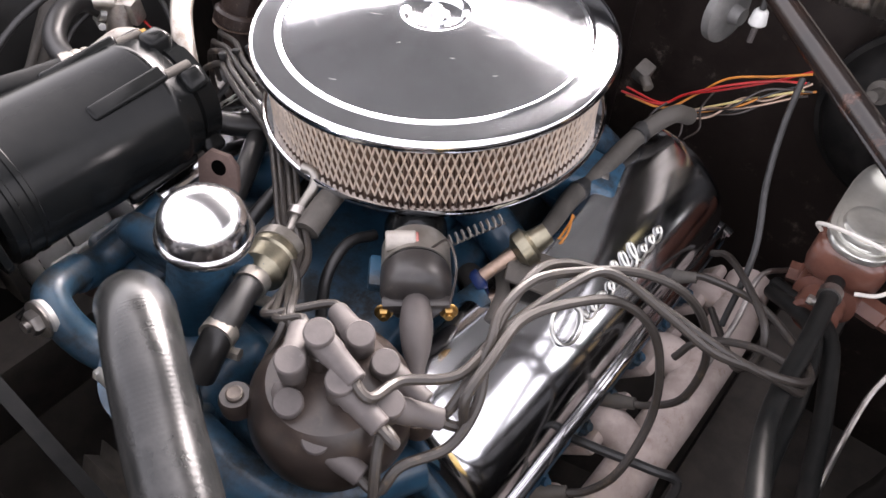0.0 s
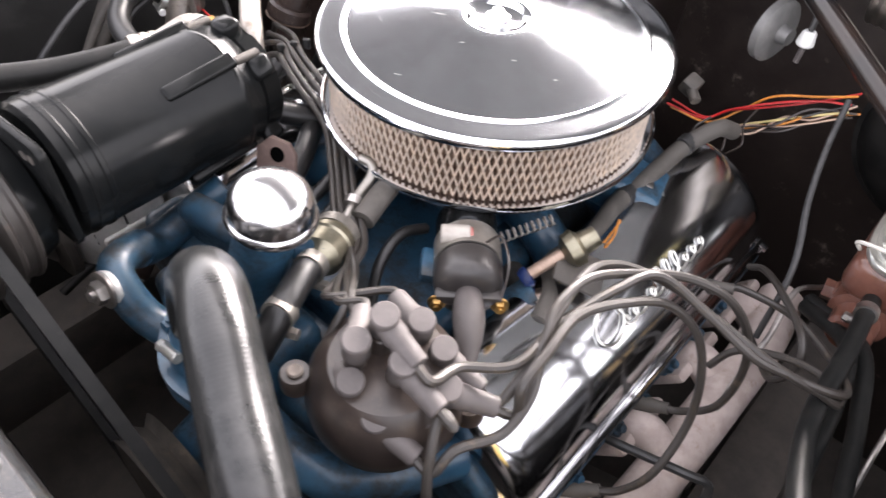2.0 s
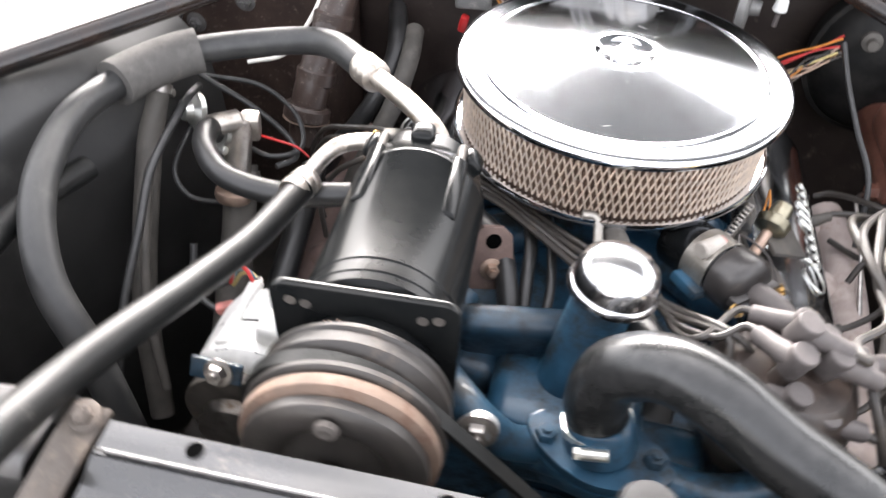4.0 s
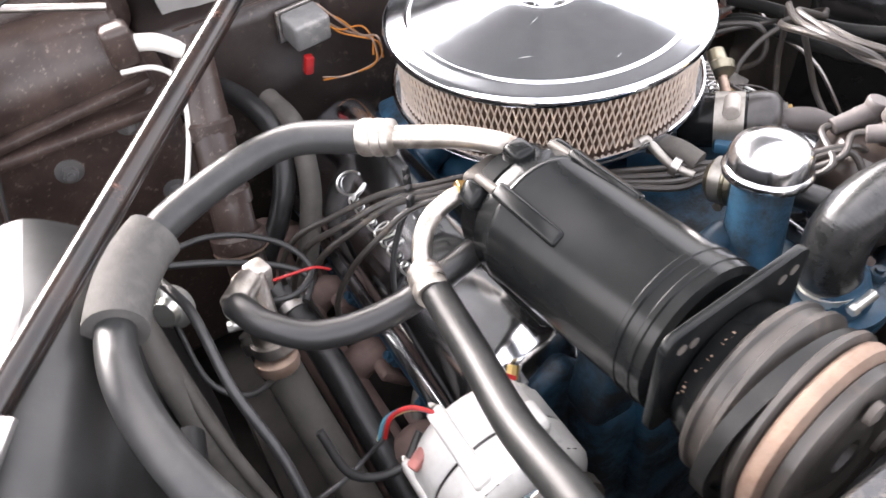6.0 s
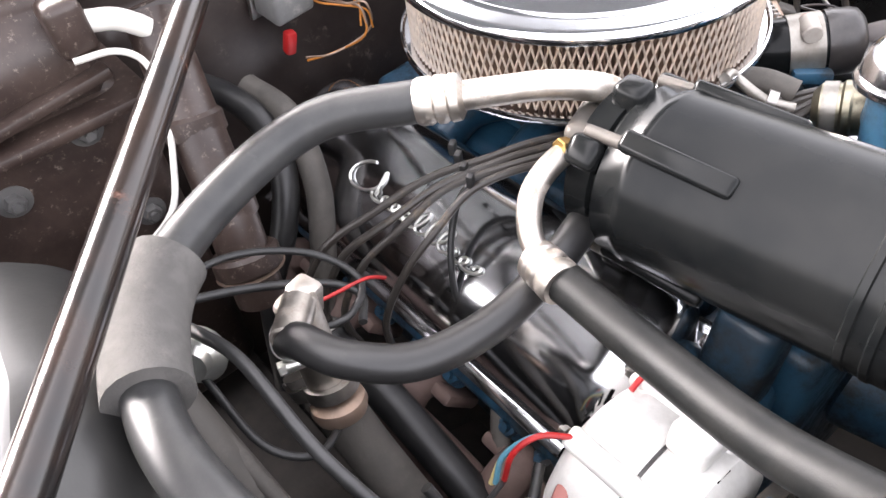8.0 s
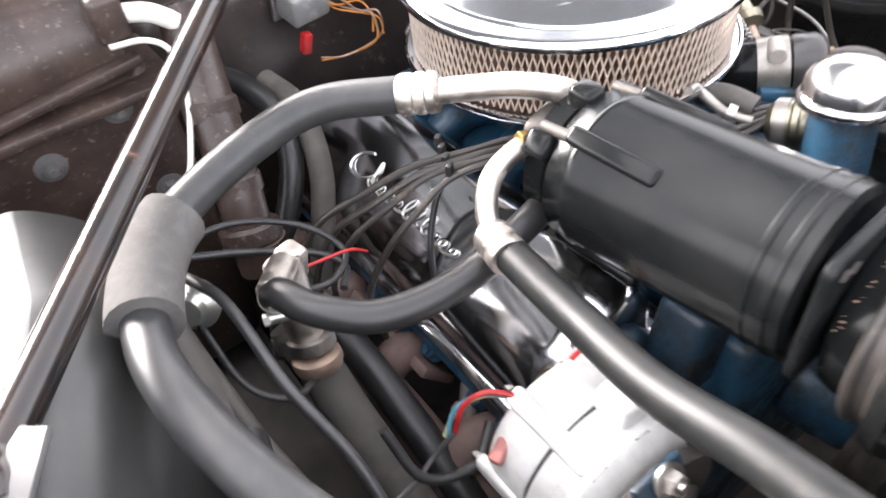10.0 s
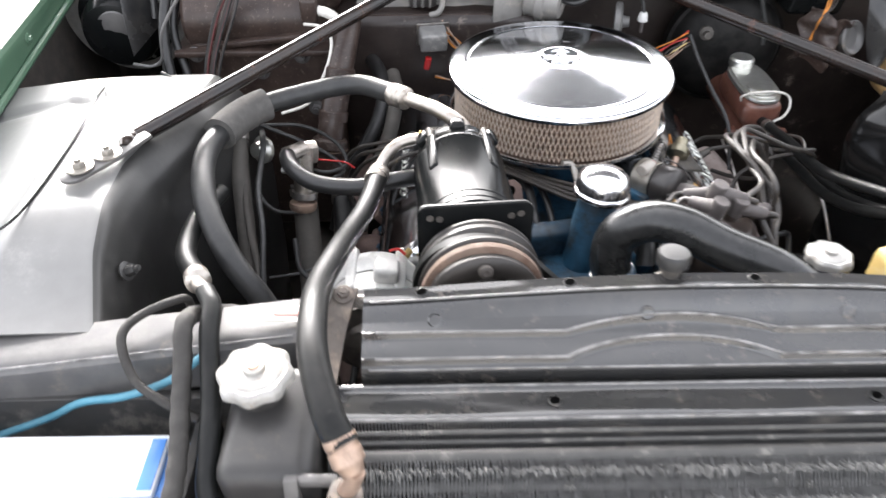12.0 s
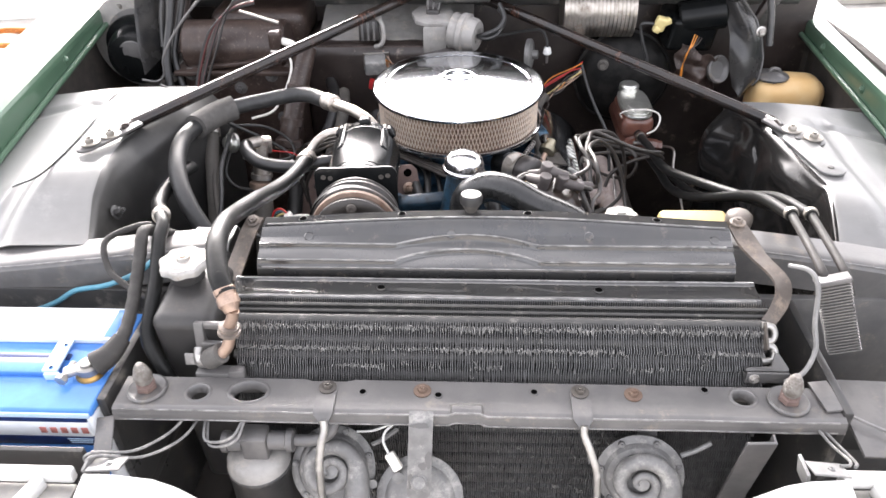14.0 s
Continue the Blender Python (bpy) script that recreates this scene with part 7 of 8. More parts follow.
for side in (-1, 1):
    hl = thing("headlamp_surround", (side * 0.56, -0.95, 0.6), "white moulded headlamp surround at the nose", "headlamp trim", "headlamp surrounds")
    zt = 0.886 if side < 0 else 0.911
    x0 = 0.435 if side < 0 else 0.447
    mid = side * (x0 + 0.19)
    part("rear_rail", box(B(), (mid, -0.908, zt - 0.008), (0.38, 0.012, 0.02), bevel=0.003), WHITE_ENAMEL, hl)
    part("floor", box(B(), (mid, -0.935, zt - 0.026), (0.38, 0.05, 0.006), bevel=0.002), LEDGE, hl)
    for k in range(3):
        part("rib", box(B(), (side * (x0 + 0.045 + 0.1 * k), -0.932, zt - 0.014), (0.014, 0.04, 0.018), rot=(0, 0, side * 18), bevel=0.003), WHITE_ENAMEL, hl)
    part("front_rail", box(B(), (mid, -0.985, zt - 0.012), (0.38, 0.06, 0.022), rot=(6, 0, 0), bevel=0.006, seg=3), WHITE_ENAMEL, hl)
    part("shell", headlamp_shell(side, [(-0.415, 0.893), (-0.38, 0.893), (-0.335, 0.886), (-0.31, 0.872), (-0.285, 0.848)] if side < 0 else [(0.345, 0.872), (0.361, 0.884), (0.385, 0.902), (0.41, 0.911), (0.45, 0.915)]), WHITE_ENAMEL, hl, "white rounded inner end")
    part("lower_face", box(B(), (side * 0.64, -1.04, 0.62), (0.55, 0.04, 0.36), bevel=0.01), BAR_GREY, hl)
    lx, lz = (-0.394, 0.890) if side < 0 else (0.434, 0.912)
    lugp = B()
    box(lugp, (lx, -0.902, lz), (0.042, 0.026, 0.003), rot=(-20, side * 6, 0), bevel=0.001)
    box(lugp, (lx - 0.022, -0.898, lz - 0.012), (0.004, 0.03, 0.03), rot=(0, -12, 0), bevel=0.001)
    lug = part("corner_lug", lugp, HORN, hl, "bent grey corner lug with a screw")
    part("lug_screw", hexbolt(B(), (lx + 0.003, -0.903, lz + 0.001), (0, 0.3, 1), 0.0045, 0.003), HORN, lug)
part("front_strip", box(B(), (-0.63, -0.872, 0.80), (0.38, 0.008, 0.158), bevel=0.002), PANEL_BLACK, sup, "dull black strip in front of the battery")
part("corner_gusset", box(B(), (-0.425, -0.86, 0.865), (0.022, 0.09, 0.003), rot=(14, 0, 14), bevel=0.001), BAR_GREY, sup)
for pts in ([(-0.33, -0.80, 0.872), (-0.345, -0.84, 0.874), (-0.375, -0.875, 0.882), (-0.41, -0.888, 0.895), (-0.424, -0.893, 0.893), (-0.425, -0.895, 0.882)], [(-0.315, -0.80, 0.868), (-0.33, -0.845, 0.868), (-0.365, -0.88, 0.877), (-0.405, -0.892, 0.894), (-0.42, -0.897, 0.892), (-0.422, -0.898, 0.88)], [(-0.31, -0.805, 0.868), (-0.305, -0.835, 0.858), (-0.285, -0.84, 0.858), (-0.265, -0.838, 0.868), (-0.258, -0.82, 0.874)], [(-0.308, -0.805, 0.864), (-0.30, -0.838, 0.853), (-0.28, -0.843, 0.854), (-0.26, -0.84, 0.865), (-0.255, -0.82, 0.874)],
            [(0.46, -0.80, 0.88), (0.468, -0.84, 0.882), (0.472, -0.875, 0.896), (0.465, -0.89, 0.905), (0.45, -0.897, 0.912)], [(0.465, -0.80, 0.876), (0.478, -0.84, 0.88), (0.478, -0.88, 0.897), (0.468, -0.895, 0.908)], [(0.51, -0.80, 0.885), (0.54, -0.82, 0.884), (0.60, -0.835, 0.87), (0.68, -0.84, 0.855)]):
    solo("loose_wire", tube(B(), pts, 0.0019, 8), HORN_PALE, "dusty grey loose wire behind the headlamp", "wire", "loose wires")

# ---- right-hand front: cooler, bracket, hoses ----
oc = thing("oil_cooler", (0.51, -0.70, 0.88), "small dusty finned oil cooler hanging on its hoses", "cooler")
m_oc = Matrix.Translation((0.507, -0.703, 0.966)) @ Euler((radians(-14), radians(-20), radians(-6))).to_matrix().to_4x4()
fo = B()
for k in range(24):
    r = bmesh.ops.create_cube(fo, size=1, matrix=m_oc @ Matrix.Translation((0, 0, -0.0495 + 0.0043 * k)) @ Matrix.Diagonal((0.039, 0.018, 0.0016, 1)))
tagged(part("fin_pack", fo, BAR_GREY, oc, "dusty grey fins"), kind="stuff")
part("core", box(B(), m_oc.translation, (0.033, 0.013, 0.10), rot=(-14, -20, -6), bevel=0.002), CAST_DARK, oc)
part("top_plate", box(B(), m_oc @ Vector((0, 0, 0.053)), (0.042, 0.022, 0.005), rot=(-14, -20, -6), bevel=0.0015), BAR_GREY, oc)
COOLERH = [(0.3717, 0.1395, 0.7407), (0.4246, 0.0815, 0.7777), (0.442, -0.0024, 0.7835), (0.4476, -0.0996, 0.7937), (0.4587, -0.1987, 0.8324), (0.4801, -0.2971, 0.8945), (0.4985, -0.4026, 0.9592), (0.4997, -0.5266, 1.0036), (0.4896, -0.6222, 1.0119), (0.4859, -0.6696, 1.0129)]
for k, off in enumerate(((0, 0, 0), (0.035, 0.012, -0.008))):
    ch_ = thing("cooler_hose", Vector(COOLERH[4]) + Vector(off) - Vector((0, 0, 0.02)), "black rubber hose running along the wheel housing to the cooler", "hose", "cooler hoses")
    pts = [(p[0] + off[0] * min(1, i / 3), p[1] + off[1], p[2] + off[2] * min(1, i / 2)) for i, p in enumerate(COOLERH)]
    part("hose", tube(B(), pts[:8], 0.0088, 14, 8), HOSE_MATTE, ch_)
    p, q = Vector(pts[7]), Vector(pts[8])
    part("clamp", lathe(B(), p - (q - p) * 0.12, q - p, [(0, 0.0086), (0, 0.0102), (0.008, 0.0102), (0.008, 0.0086)], 20), BAND_METAL, ch_)
    e = Vector(pts[-1])
    part("pipe", tube(B(), [p - (q - p) * 0.1, p.lerp(q, 0.5), q, e, e + Vector((0.004, -0.014, -0.010)), e + Vector((0.007, -0.022, -0.024))], 0.0058, 12), CABLE_TAPE, ch_, "dusty dark pipe")
sb = thing("support_strap", (0.44, -0.62, 0.9), "bent steel strap from the radiator cover to the condenser", "strap")
sg = B()
line = spline([(0.416, -0.545, 1.001), (0.424, -0.57, 0.992), (0.434, -0.6, 0.985), (0.452, -0.645, 0.978), (0.447, -0.67, 0.959), (0.424, -0.695, 0.938)], 5)
for k, q in enumerate(line):
    w = 0.0125 + 0.002 * math.sin(k * 0.35)
    a = [sg.verts.new(q + Vector((s * w, 0.25 * s * w, dz))) for s, dz in ((-1, 0), (1, 0), (1, -0.004), (-1, -0.004))]
    if k:
        for j in range(4):
            sg.faces.new((prev[j], prev[(j + 1) % 4], a[(j + 1) % 4], a[j]))
    else:
        sg.faces.new(a)
    prev = a
sg.faces.new(prev[::-1])
part("strap", sg, STRAP_BROWN, sb)
part("bolt", hexbolt(B(), (0.416, -0.545, 1.003), (0, 0, 1), 0.0075, 0.005, 0.0115), STRAP_BROWN, sb)
ls = B()
line = spline([(-0.294, -0.528, 0.994), (-0.300, -0.55, 0.984), (-0.306, -0.575, 0.970), (-0.312, -0.63, 0.952)], 5)
for k, q in enumerate(line):
    a = [ls.verts.new(q + Vector((s * 0.0125, 0, dz))) for s, dz in ((-1, 0), (1, 0), (1, -0.004), (-1, -0.004))]
    if k:
        for j in range(4):
            ls.faces.new((prev[j], prev[(j + 1) % 4], a[(j + 1) % 4], a[j]))
    else:
        ls.faces.new(a)
    prev = a
ls.faces.new(prev[::-1])
st2 = thing("support_strap", (-0.306, -0.575, 0.95), "short rusty brown strap at the radiator's side tank", "strap")
part("strap", ls, STRAP_BROWN, st2)
part("bolt", hexbolt(B(), (-0.296, -0.535, 0.992), (0.1, -0.4, 1), 0.0065, 0.005, 0.010), STRAP_BROWN, st2)
solo("cooler_wire", tube(B(), [(0.447, -0.66, 1.014), (0.464, -0.68, 1.021), (0.471, -0.7, 1.009), (0.471, -0.72, 0.968), (0.475, -0.735, 0.936), (0.462, -0.75, 0.91), (0.437, -0.76, 0.902)], 0.0032, 8), HORN, "dusty grey cable hanging beside the small cooler", "cable")
yb = thing("yellow_tank", (0.42, -0.39, 0.80), "yellow plastic tank with a grey cap behind the radiator", "tank")
part("tank", box(B(), (0.402, -0.42, 0.876), (0.115, 0.07, 0.10), bevel=0.012, seg=3), YELLOW, yb)
part("cap", lathe(B(), (0.455, -0.455, 0.94), (0, 0, 1), [(0, 0.02), (0.01, 0.021), (0.017, 0.020), (0.022, 0.015), (0.024, 0.0)], 26), STRAP_BROWN, yb, "dusty brown round cap")
part("neck", cyl(B(), (0.455, -0.45, 0.87), (0.455, -0.455, 0.945), 0.016), CAST_DARK, yb)
sp = thing("steering_pump", (0.29, -0.37, 0.74), "black steering pump reservoir with a silver cap", "pump")
part("reservoir", lathe(B(), (0.283, -0.4, 0.779), (0, 0, 1), [(0, 0.04), (0.01, 0.055), (0.09, 0.055), (0.105, 0.045), (0.125, 0.024), (0.135, 0.024)], 36), COMP_BLACK, sp)
filler_cap(sp, (0.283, -0.4, 0.912), 0.027, CAP_PALE, "silver filler cap")
kn = thing("rubber_stop", (0.032, -0.537, 1.006), "round rubber bonnet stop on a stud in the radiator cover", "bonnet stop")
part("stud", lathe(B(), (0.032, -0.539, 1.006), (0, 0.1, 1), [(0, 0.016), (0.003, 0.016), (0.005, 0.009), (0.016, 0.009), (0.017, 0.012), (0.022, 0.012)], 18), CAST_DARK, kn)
part("head", lathe(B(), (0.032, -0.537, 1.027), (0, 0.1, 1), [(0, 0.011), (0.002, 0.016), (0.012, 0.0168), (0.016, 0.0145), (0.017, 0.0)], 28), RUBBER, kn)

# ---- ignition coil ----
coil = thing("ignition_coil", (0.13, -0.18, 0.86), "silver and black ignition coil with a grey rubber boot", "ignition coil")
ca, cb = Vector((0.153, -0.207, 0.885)), Vector((0.096, -0.142, 0.872))
cx = (cb - ca).normalized()
part("can", lathe(B(), ca + cx * 0.028, cx, [(0, 0.0285), (0.002, 0.0294), (0.068, 0.0294), (0.072, 0.027), (0.073, 0.0)], 36), COMP_BLACK, coil, "glossy black can")
part("clamp_band", lathe(B(), ca + cx * 0.033, cx, [(0, 0.0292), (0, 0.0308), (0.030, 0.0308), (0.030, 0.0292)], 36), BAND_METAL, coil, "dusty plated clamp band")
part("cap", lathe(B(), ca, cx, [(-0.004, 0.012), (-0.003, 0.022), (0.002, 0.0285), (0.008, 0.0305), (0.026, 0.0312), (0.030, 0.0305)], 36), COIL_BLACK, coil, "black moulded end cap")
part("terminal_bar", box(B(), ca - cx * 0.004 + Vector((0, 0, -0.002)), (0.058, 0.012, 0.012), rot=(0, 0, math.degrees(math.atan2(cx.y, cx.x)) + 90), bevel=0.003), COIL_BLACK, coil)
sdir = Vector((-cx.y, cx.x, 0)).normalized()
for s in (-1, 1):
    o = ca - cx * 0.008 + sdir * 0.027 * s + Vector((0, 0, -0.006))
    part("terminal_nut", hexbolt(B(), o, -cx, 0.006, 0.005, 0.008), BRASS, coil)
sq_ = ca + cx * 0.050 + Vector((-0.004, -0.004, 0.027))
part("suppressor", cyl(B(), sq_ + sdir * 0.020, sq_ - sdir * 0.006, 0.0088), SUPPRESSOR, coil, "white suppressor with an orange end")
part("suppressor_end", cyl(B(), sq_ - sdir * 0.005, sq_ - sdir * 0.0085, 0.0075), RED_PALE, coil)
part("lead", tube(B(), [sq_ - sdir * 0.008, sq_ - sdir * 0.016 - cx * 0.012, ca + cx * 0.05 - sdir * 0.028 + Vector((0, 0, 0.026)), ca + cx * 0.02 - sdir * 0.034 + Vector((0, 0, 0.018)), ca - cx * 0.01 - sdir * 0.027], 0.0012, 6), BAKELITE, coil)
part("tower_boot", tube(B(), [ca - cx * 0.002, ca - cx * 0.025, ca - cx * 0.045 + Vector((0, 0, -0.006)), ca - cx * 0.07 + Vector((0, 0, -0.018))], 0.0112, 18, 5, lambda s: 1.0 + 0.22 * math.sin(math.pi * min(1, s * 1.3)) - 0.45 * smooth(0.7, 1, s)), BOOT, coil, "grey rubber boot")
cbx = B()
box(cbx, (0.108, -0.19, 0.866), (0.04, 0.035, 0.012), rot=(0, 10, 40), bevel=0.003)
part("bracket", cbx, BLUE, coil)

# ---- distributor ----
di = thing("distributor", (0.165, -0.318, 0.78), "brown distributor cap crowded with grey plug boots", "distributor")
part("housing", lathe(B(), (0.163, -0.318, 0.79), (0, 0, 1), [(0, 0.03), (0.02, 0.034), (0.05, 0.055), (0.065, 0.058)], 36), CAST_DARK, di)
cap_p = [(0.0, 0.062), (0.012, 0.0635), (0.03, 0.061), (0.045, 0.055), (0.055, 0.045), (0.058, 0.02), (0.058, 0.0)]
part("cap", lathe(B(), (0.165, -0.318, 0.864), (0.06, 0.0, 1), cap_p, 44), BAKELITE, di, "dusty brown moulded cap")
for x, y, z in ((0.117, -0.366, 0.893), (0.222, -0.285, 0.872)):
    part("cap_screw", lathe(B(), (x, y, z - 0.008), (0, 0, 1), [(0, 0.013), (0.012, 0.013), (0.016, 0.011), (0.0155, 0.0)], 20), BAKELITE, di)
ds_ = B()
lathe(ds_, (0.117, -0.366, 0.9), (0, 0, 1), [(0, 0.0065), (0.003, 0.0065), (0.004, 0.005), (0.003, 0.0)], 16)
part("screw", ds_, STRAP_BROWN, di)
BOOTS = (((0.159, -0.340, 0.957), (-0.022, 0.026)), ((0.163, -0.316, 0.966), (0.034, -0.004)), ((0.173, -0.289, 0.943), (-0.036, 0.012)), ((0.195, -0.288, 0.928), (0.036, 0.002)),
         ((0.191, -0.326, 0.948), (0.034, -0.002)), ((0.219, -0.310, 0.928), (0.026, 0.018)), ((0.211, -0.329, 0.905), (-0.036, 0.009)), ((0.192, -0.355, 0.910), (0.034, 0.004)), ((0.165, -0.353, 0.926), (-0.034, 0.012)))
ends = []
for (hx_, hy_, hz_), (dx_, dy_) in BOOTS:
    hd_ = Vector((hx_, hy_, hz_))
    foot_ = Vector((0.165 + (hx_ - 0.18) * 0.85, -0.318 + (hy_ + 0.32) * 0.85, 0.885))
    base_ = hd_.lerp(foot_, min(1.0, 0.021 / (hd_ - foot_).length))
    part("tower", cyl(B(), foot_, hd_.lerp(foot_, 0.3), 0.0095, 0.0085, 14), BAKELITE, di)
    dv = Vector((dx_, dy_, -0.009)).normalized()
    e_ = hd_ + dv * 0.040 - Vector((0, 0, 0.008))
    up = (hd_ - base_).normalized() * 0.25 + Vector((0.16, -0.12, 0.8))
    bt_ = part("plug_boot", lathe(B(), hd_ - up.normalized() * 0.022, up, [(0, 0.0095), (0.002, 0.0105), (0.018, 0.0104), (0.024, 0.0108), (0.0255, 0.0104), (0.0263, 0.0095), (0.0266, 0.0)], 22), BOOT, di, "dusty grey rubber boot")
    part("boot_arm", lathe(B(), hd_ - up.normalized() * 0.009, dv, [(0, 0.0100), (0.014, 0.0100), (0.017, 0.0091), (0.030, 0.0086), (0.0385, 0.0082), (0.0395, 0.0072), (0.0398, 0.004)], 18), BOOT, bt_)
    ends.append((e_, dv))


def plug_wire(pts, material=WIRE, boot=True, label="grey-brown plug wire looping over the valve cover", r=0.004):
    w = thing("plug_wire", pts[len(pts) // 2], label, "wire", "plug wires")
    part("lead", tube(B(), pts, r, 9, 6), material, w)
    if boot:
        p, q = Vector(pts[-2]), Vector(pts[-1])
        d = (q - p).normalized()
        part("plug_boot", tube(B(), [q - d * 0.006, q + d * 0.012, q + d * 0.036, q + d * 0.04], 0.0085, 12, 3, lambda s: 0.75 + 0.3 * smooth(0.1, 0.5, s)), RUBBER_DUSTY, w)
    return w


def led(k, *pts):
    """A run that leaves boot k along its axis."""
    e, d = ends[k]
    return [e - d * 0.008, e + d * 0.012] + [Vector(p) for p in pts]


plug_wire(led(3, (0.248, -0.258, 0.925), (0.246, -0.234, 0.937), (0.236, -0.207, 0.943), (0.237, -0.166, 0.94), (0.256, -0.128, 0.93), (0.288, -0.091, 0.92), (0.322, -0.067, 0.9), (0.347, -0.052, 0.86), (0.362, -0.044, 0.8), (0.359, -0.056, 0.75), (0.335, -0.065, 0.722), (0.318, -0.070, 0.715)))
plug_wire(led(5, (0.258, -0.276, 0.935), (0.256, -0.246, 0.943), (0.252, -0.201, 0.94), (0.269, -0.157, 0.93), (0.29, -0.118, 0.91), (0.317, -0.101, 0.88), (0.337, -0.103, 0.84), (0.35, -0.12, 0.79), (0.35, -0.159, 0.75), (0.335, -0.18, 0.722), (0.316, -0.192, 0.712)))
plug_wire(led(7, (0.246, -0.330, 0.902), (0.262, -0.298, 0.902), (0.263, -0.269, 0.92), (0.249, -0.241, 0.932), (0.239, -0.208, 0.94), (0.232, -0.158, 0.937), (0.24, -0.127, 0.927), (0.261, -0.105, 0.914), (0.288, -0.092, 0.903), (0.329, -0.086, 0.89), (0.381, -0.076, 0.87), (0.419, -0.057, 0.85), (0.439, -0.04, 0.83), (0.431, -0.013, 0.82), (0.39, 0.004, 0.8), (0.345, 0.003, 0.77), (0.33, -0.01, 0.74)), boot=False)
plug_wire(led(1, (0.215, -0.293, 0.932), (0.243, -0.265, 0.934), (0.244, -0.215, 0.933), (0.257, -0.154, 0.934), (0.274, -0.113, 0.929), (0.323, -0.099, 0.903), (0.365, -0.09, 0.88), (0.396, -0.069, 0.862), (0.428, -0.050, 0.85), (0.44, -0.02, 0.83), (0.42, 0.03, 0.80), (0.37, 0.07, 0.785), (0.315, 0.072, 0.78), (0.30, 0.066, 0.775)))
plug_wire([(0.30, 0.128, 0.76), (0.318, 0.12, 0.775), (0.349, 0.075, 0.80), (0.386, 0.025, 0.812), (0.397, 0.006, 0.79), (0.385, 0.004, 0.76), (0.36, 0.05, 0.73), (0.33, 0.09, 0.72)], boot=False)
plug_wire(led(4, (0.226, -0.325, 0.922), (0.236, -0.345, 0.90), (0.25, -0.362, 0.87), (0.27, -0.362, 0.83), (0.282, -0.34, 0.79)), boot=False, label="grey-brown plug wire dropping in front of the valve cover")
plug_wire([(0.295, -0.14, 0.715), (0.33, -0.138, 0.728), (0.372, -0.13, 0.735), (0.395, -0.122, 0.728), (0.398, -0.14, 0.70)], material=WIRE_BLACK, boot=False, label="short black sensor lead with a ring end", r=0.0048)
# leads to the other bank run under the air cleaner
FAR_ENDS = (((-0.25, -0.074, 0.886), (-0.295, -0.06, 0.868), (-0.335, -0.04, 0.84), (-0.36, -0.03, 0.78), (-0.345, -0.03, 0.72)),
            ((-0.25, -0.062, 0.888), (-0.297, -0.046, 0.872), (-0.34, -0.024, 0.845), (-0.365, -0.01, 0.79), (-0.35, 0.0, 0.72)),
            ((-0.247, -0.08, 0.885), (-0.29, -0.07, 0.864), (-0.325, -0.055, 0.834), (-0.35, -0.045, 0.78), (-0.34, -0.05, 0.72)),
            ((-0.236, -0.096, 0.884), (-0.272, -0.092, 0.862), (-0.305, -0.085, 0.83), (-0.33, -0.08, 0.78), (-0.325, -0.085, 0.72)))
for (k, sh), far in zip(((0, 0.0), (2, 0.009), (8, -0.009), (6, -0.017)), FAR_ENDS):
    plug_wire(led(k, (0.105 - sh, -0.31, 0.925 - 0.3 * sh), (0.078, -0.285 - sh, 0.905), (0.05 + sh, -0.24, 0.895), (0.0, -0.205 + sh, 0.885 + sh * 0.3), (-0.05, -0.165 + sh, 0.880), (-0.105, -0.125 + sh, 0.882), (-0.165, -0.108 + sh, 0.893 + 0.2 * sh), (-0.205, -0.095 + sh, 0.895), *far), boot=False, label="grey-brown plug wire crossing to the far valve cover", r=0.0035)
plug_wire([(-0.181, -0.107, 0.888), (-0.222, -0.079, 0.872), (-0.251, -0.086, 0.842), (-0.272, -0.108, 0.80), (-0.272, -0.13, 0.745), (-0.278, -0.160, 0.72), (-0.286, -0.170, 0.712)], label="black plug wire dropping over the far valve cover", material=RUBBER, r=0.0032)
cmb = B()
for k in range(4):
    box(cmb, (-0.232 + 0.006 * k, -0.094 + 0.014 * k, 0.893), (0.009, 0.006, 0.013), rot=(0, 0, 30), bevel=0.002)
solo("wire_comb", cmb, WIRE_BLACK, "black plastic comb holding the plug wires", "wire clip")

# ---- crankcase valve and carburettor linkage ----
pv = thing("crankcase_valve", (0.045, -0.265, 0.87), "tarnished brass crankcase valve with hoses and clamps", "valve")
pa = Vector((0.046, -0.286, 0.901))
pb = Vector((0.020, -0.224, 0.888))
pd = (pb - pa).normalized()
part("body", lathe(B(), pa, pd, [(0, 0.012), (0.004, 0.015), (0.010, 0.0205), (0.026, 0.0215), (0.028, 0.0235), (0.033, 0.0235), (0.035, 0.0215), (0.050, 0.021), (0.056, 0.014)], 28), PCV_METAL, pv, "tarnished body")
part("lower_hose", tube(B(), [pa + pd * 0.004, pa - pd * 0.03, pa - pd * 0.065 + Vector((0, 0, -0.01)), pa - pd * 0.09 + Vector((-0.01, 0, -0.04))], 0.0125, 14), RUBBER, pv)
part("clamp", clamp_ring(B(), pa - pd * 0.004, pd, 0.013), BAND_METAL, pv)
part("clamp", clamp_ring(B(), pa - pd * 0.060 + Vector((0, 0, -0.008)), pd, 0.013), BAND_METAL, pv)
part("clamp", clamp_ring(B(), pa + pd * 0.043, pd, 0.0212), BAND_METAL, pv)
part("upper_hose", tube(B(), [pb + Vector((0.012, 0.008, 0.004)), pb + Vector((0.005, 0.035, 0.008)), pb + Vector((-0.004, 0.06, 0.004))], 0.0115, 14), RUBBER_DUSTY, pv)
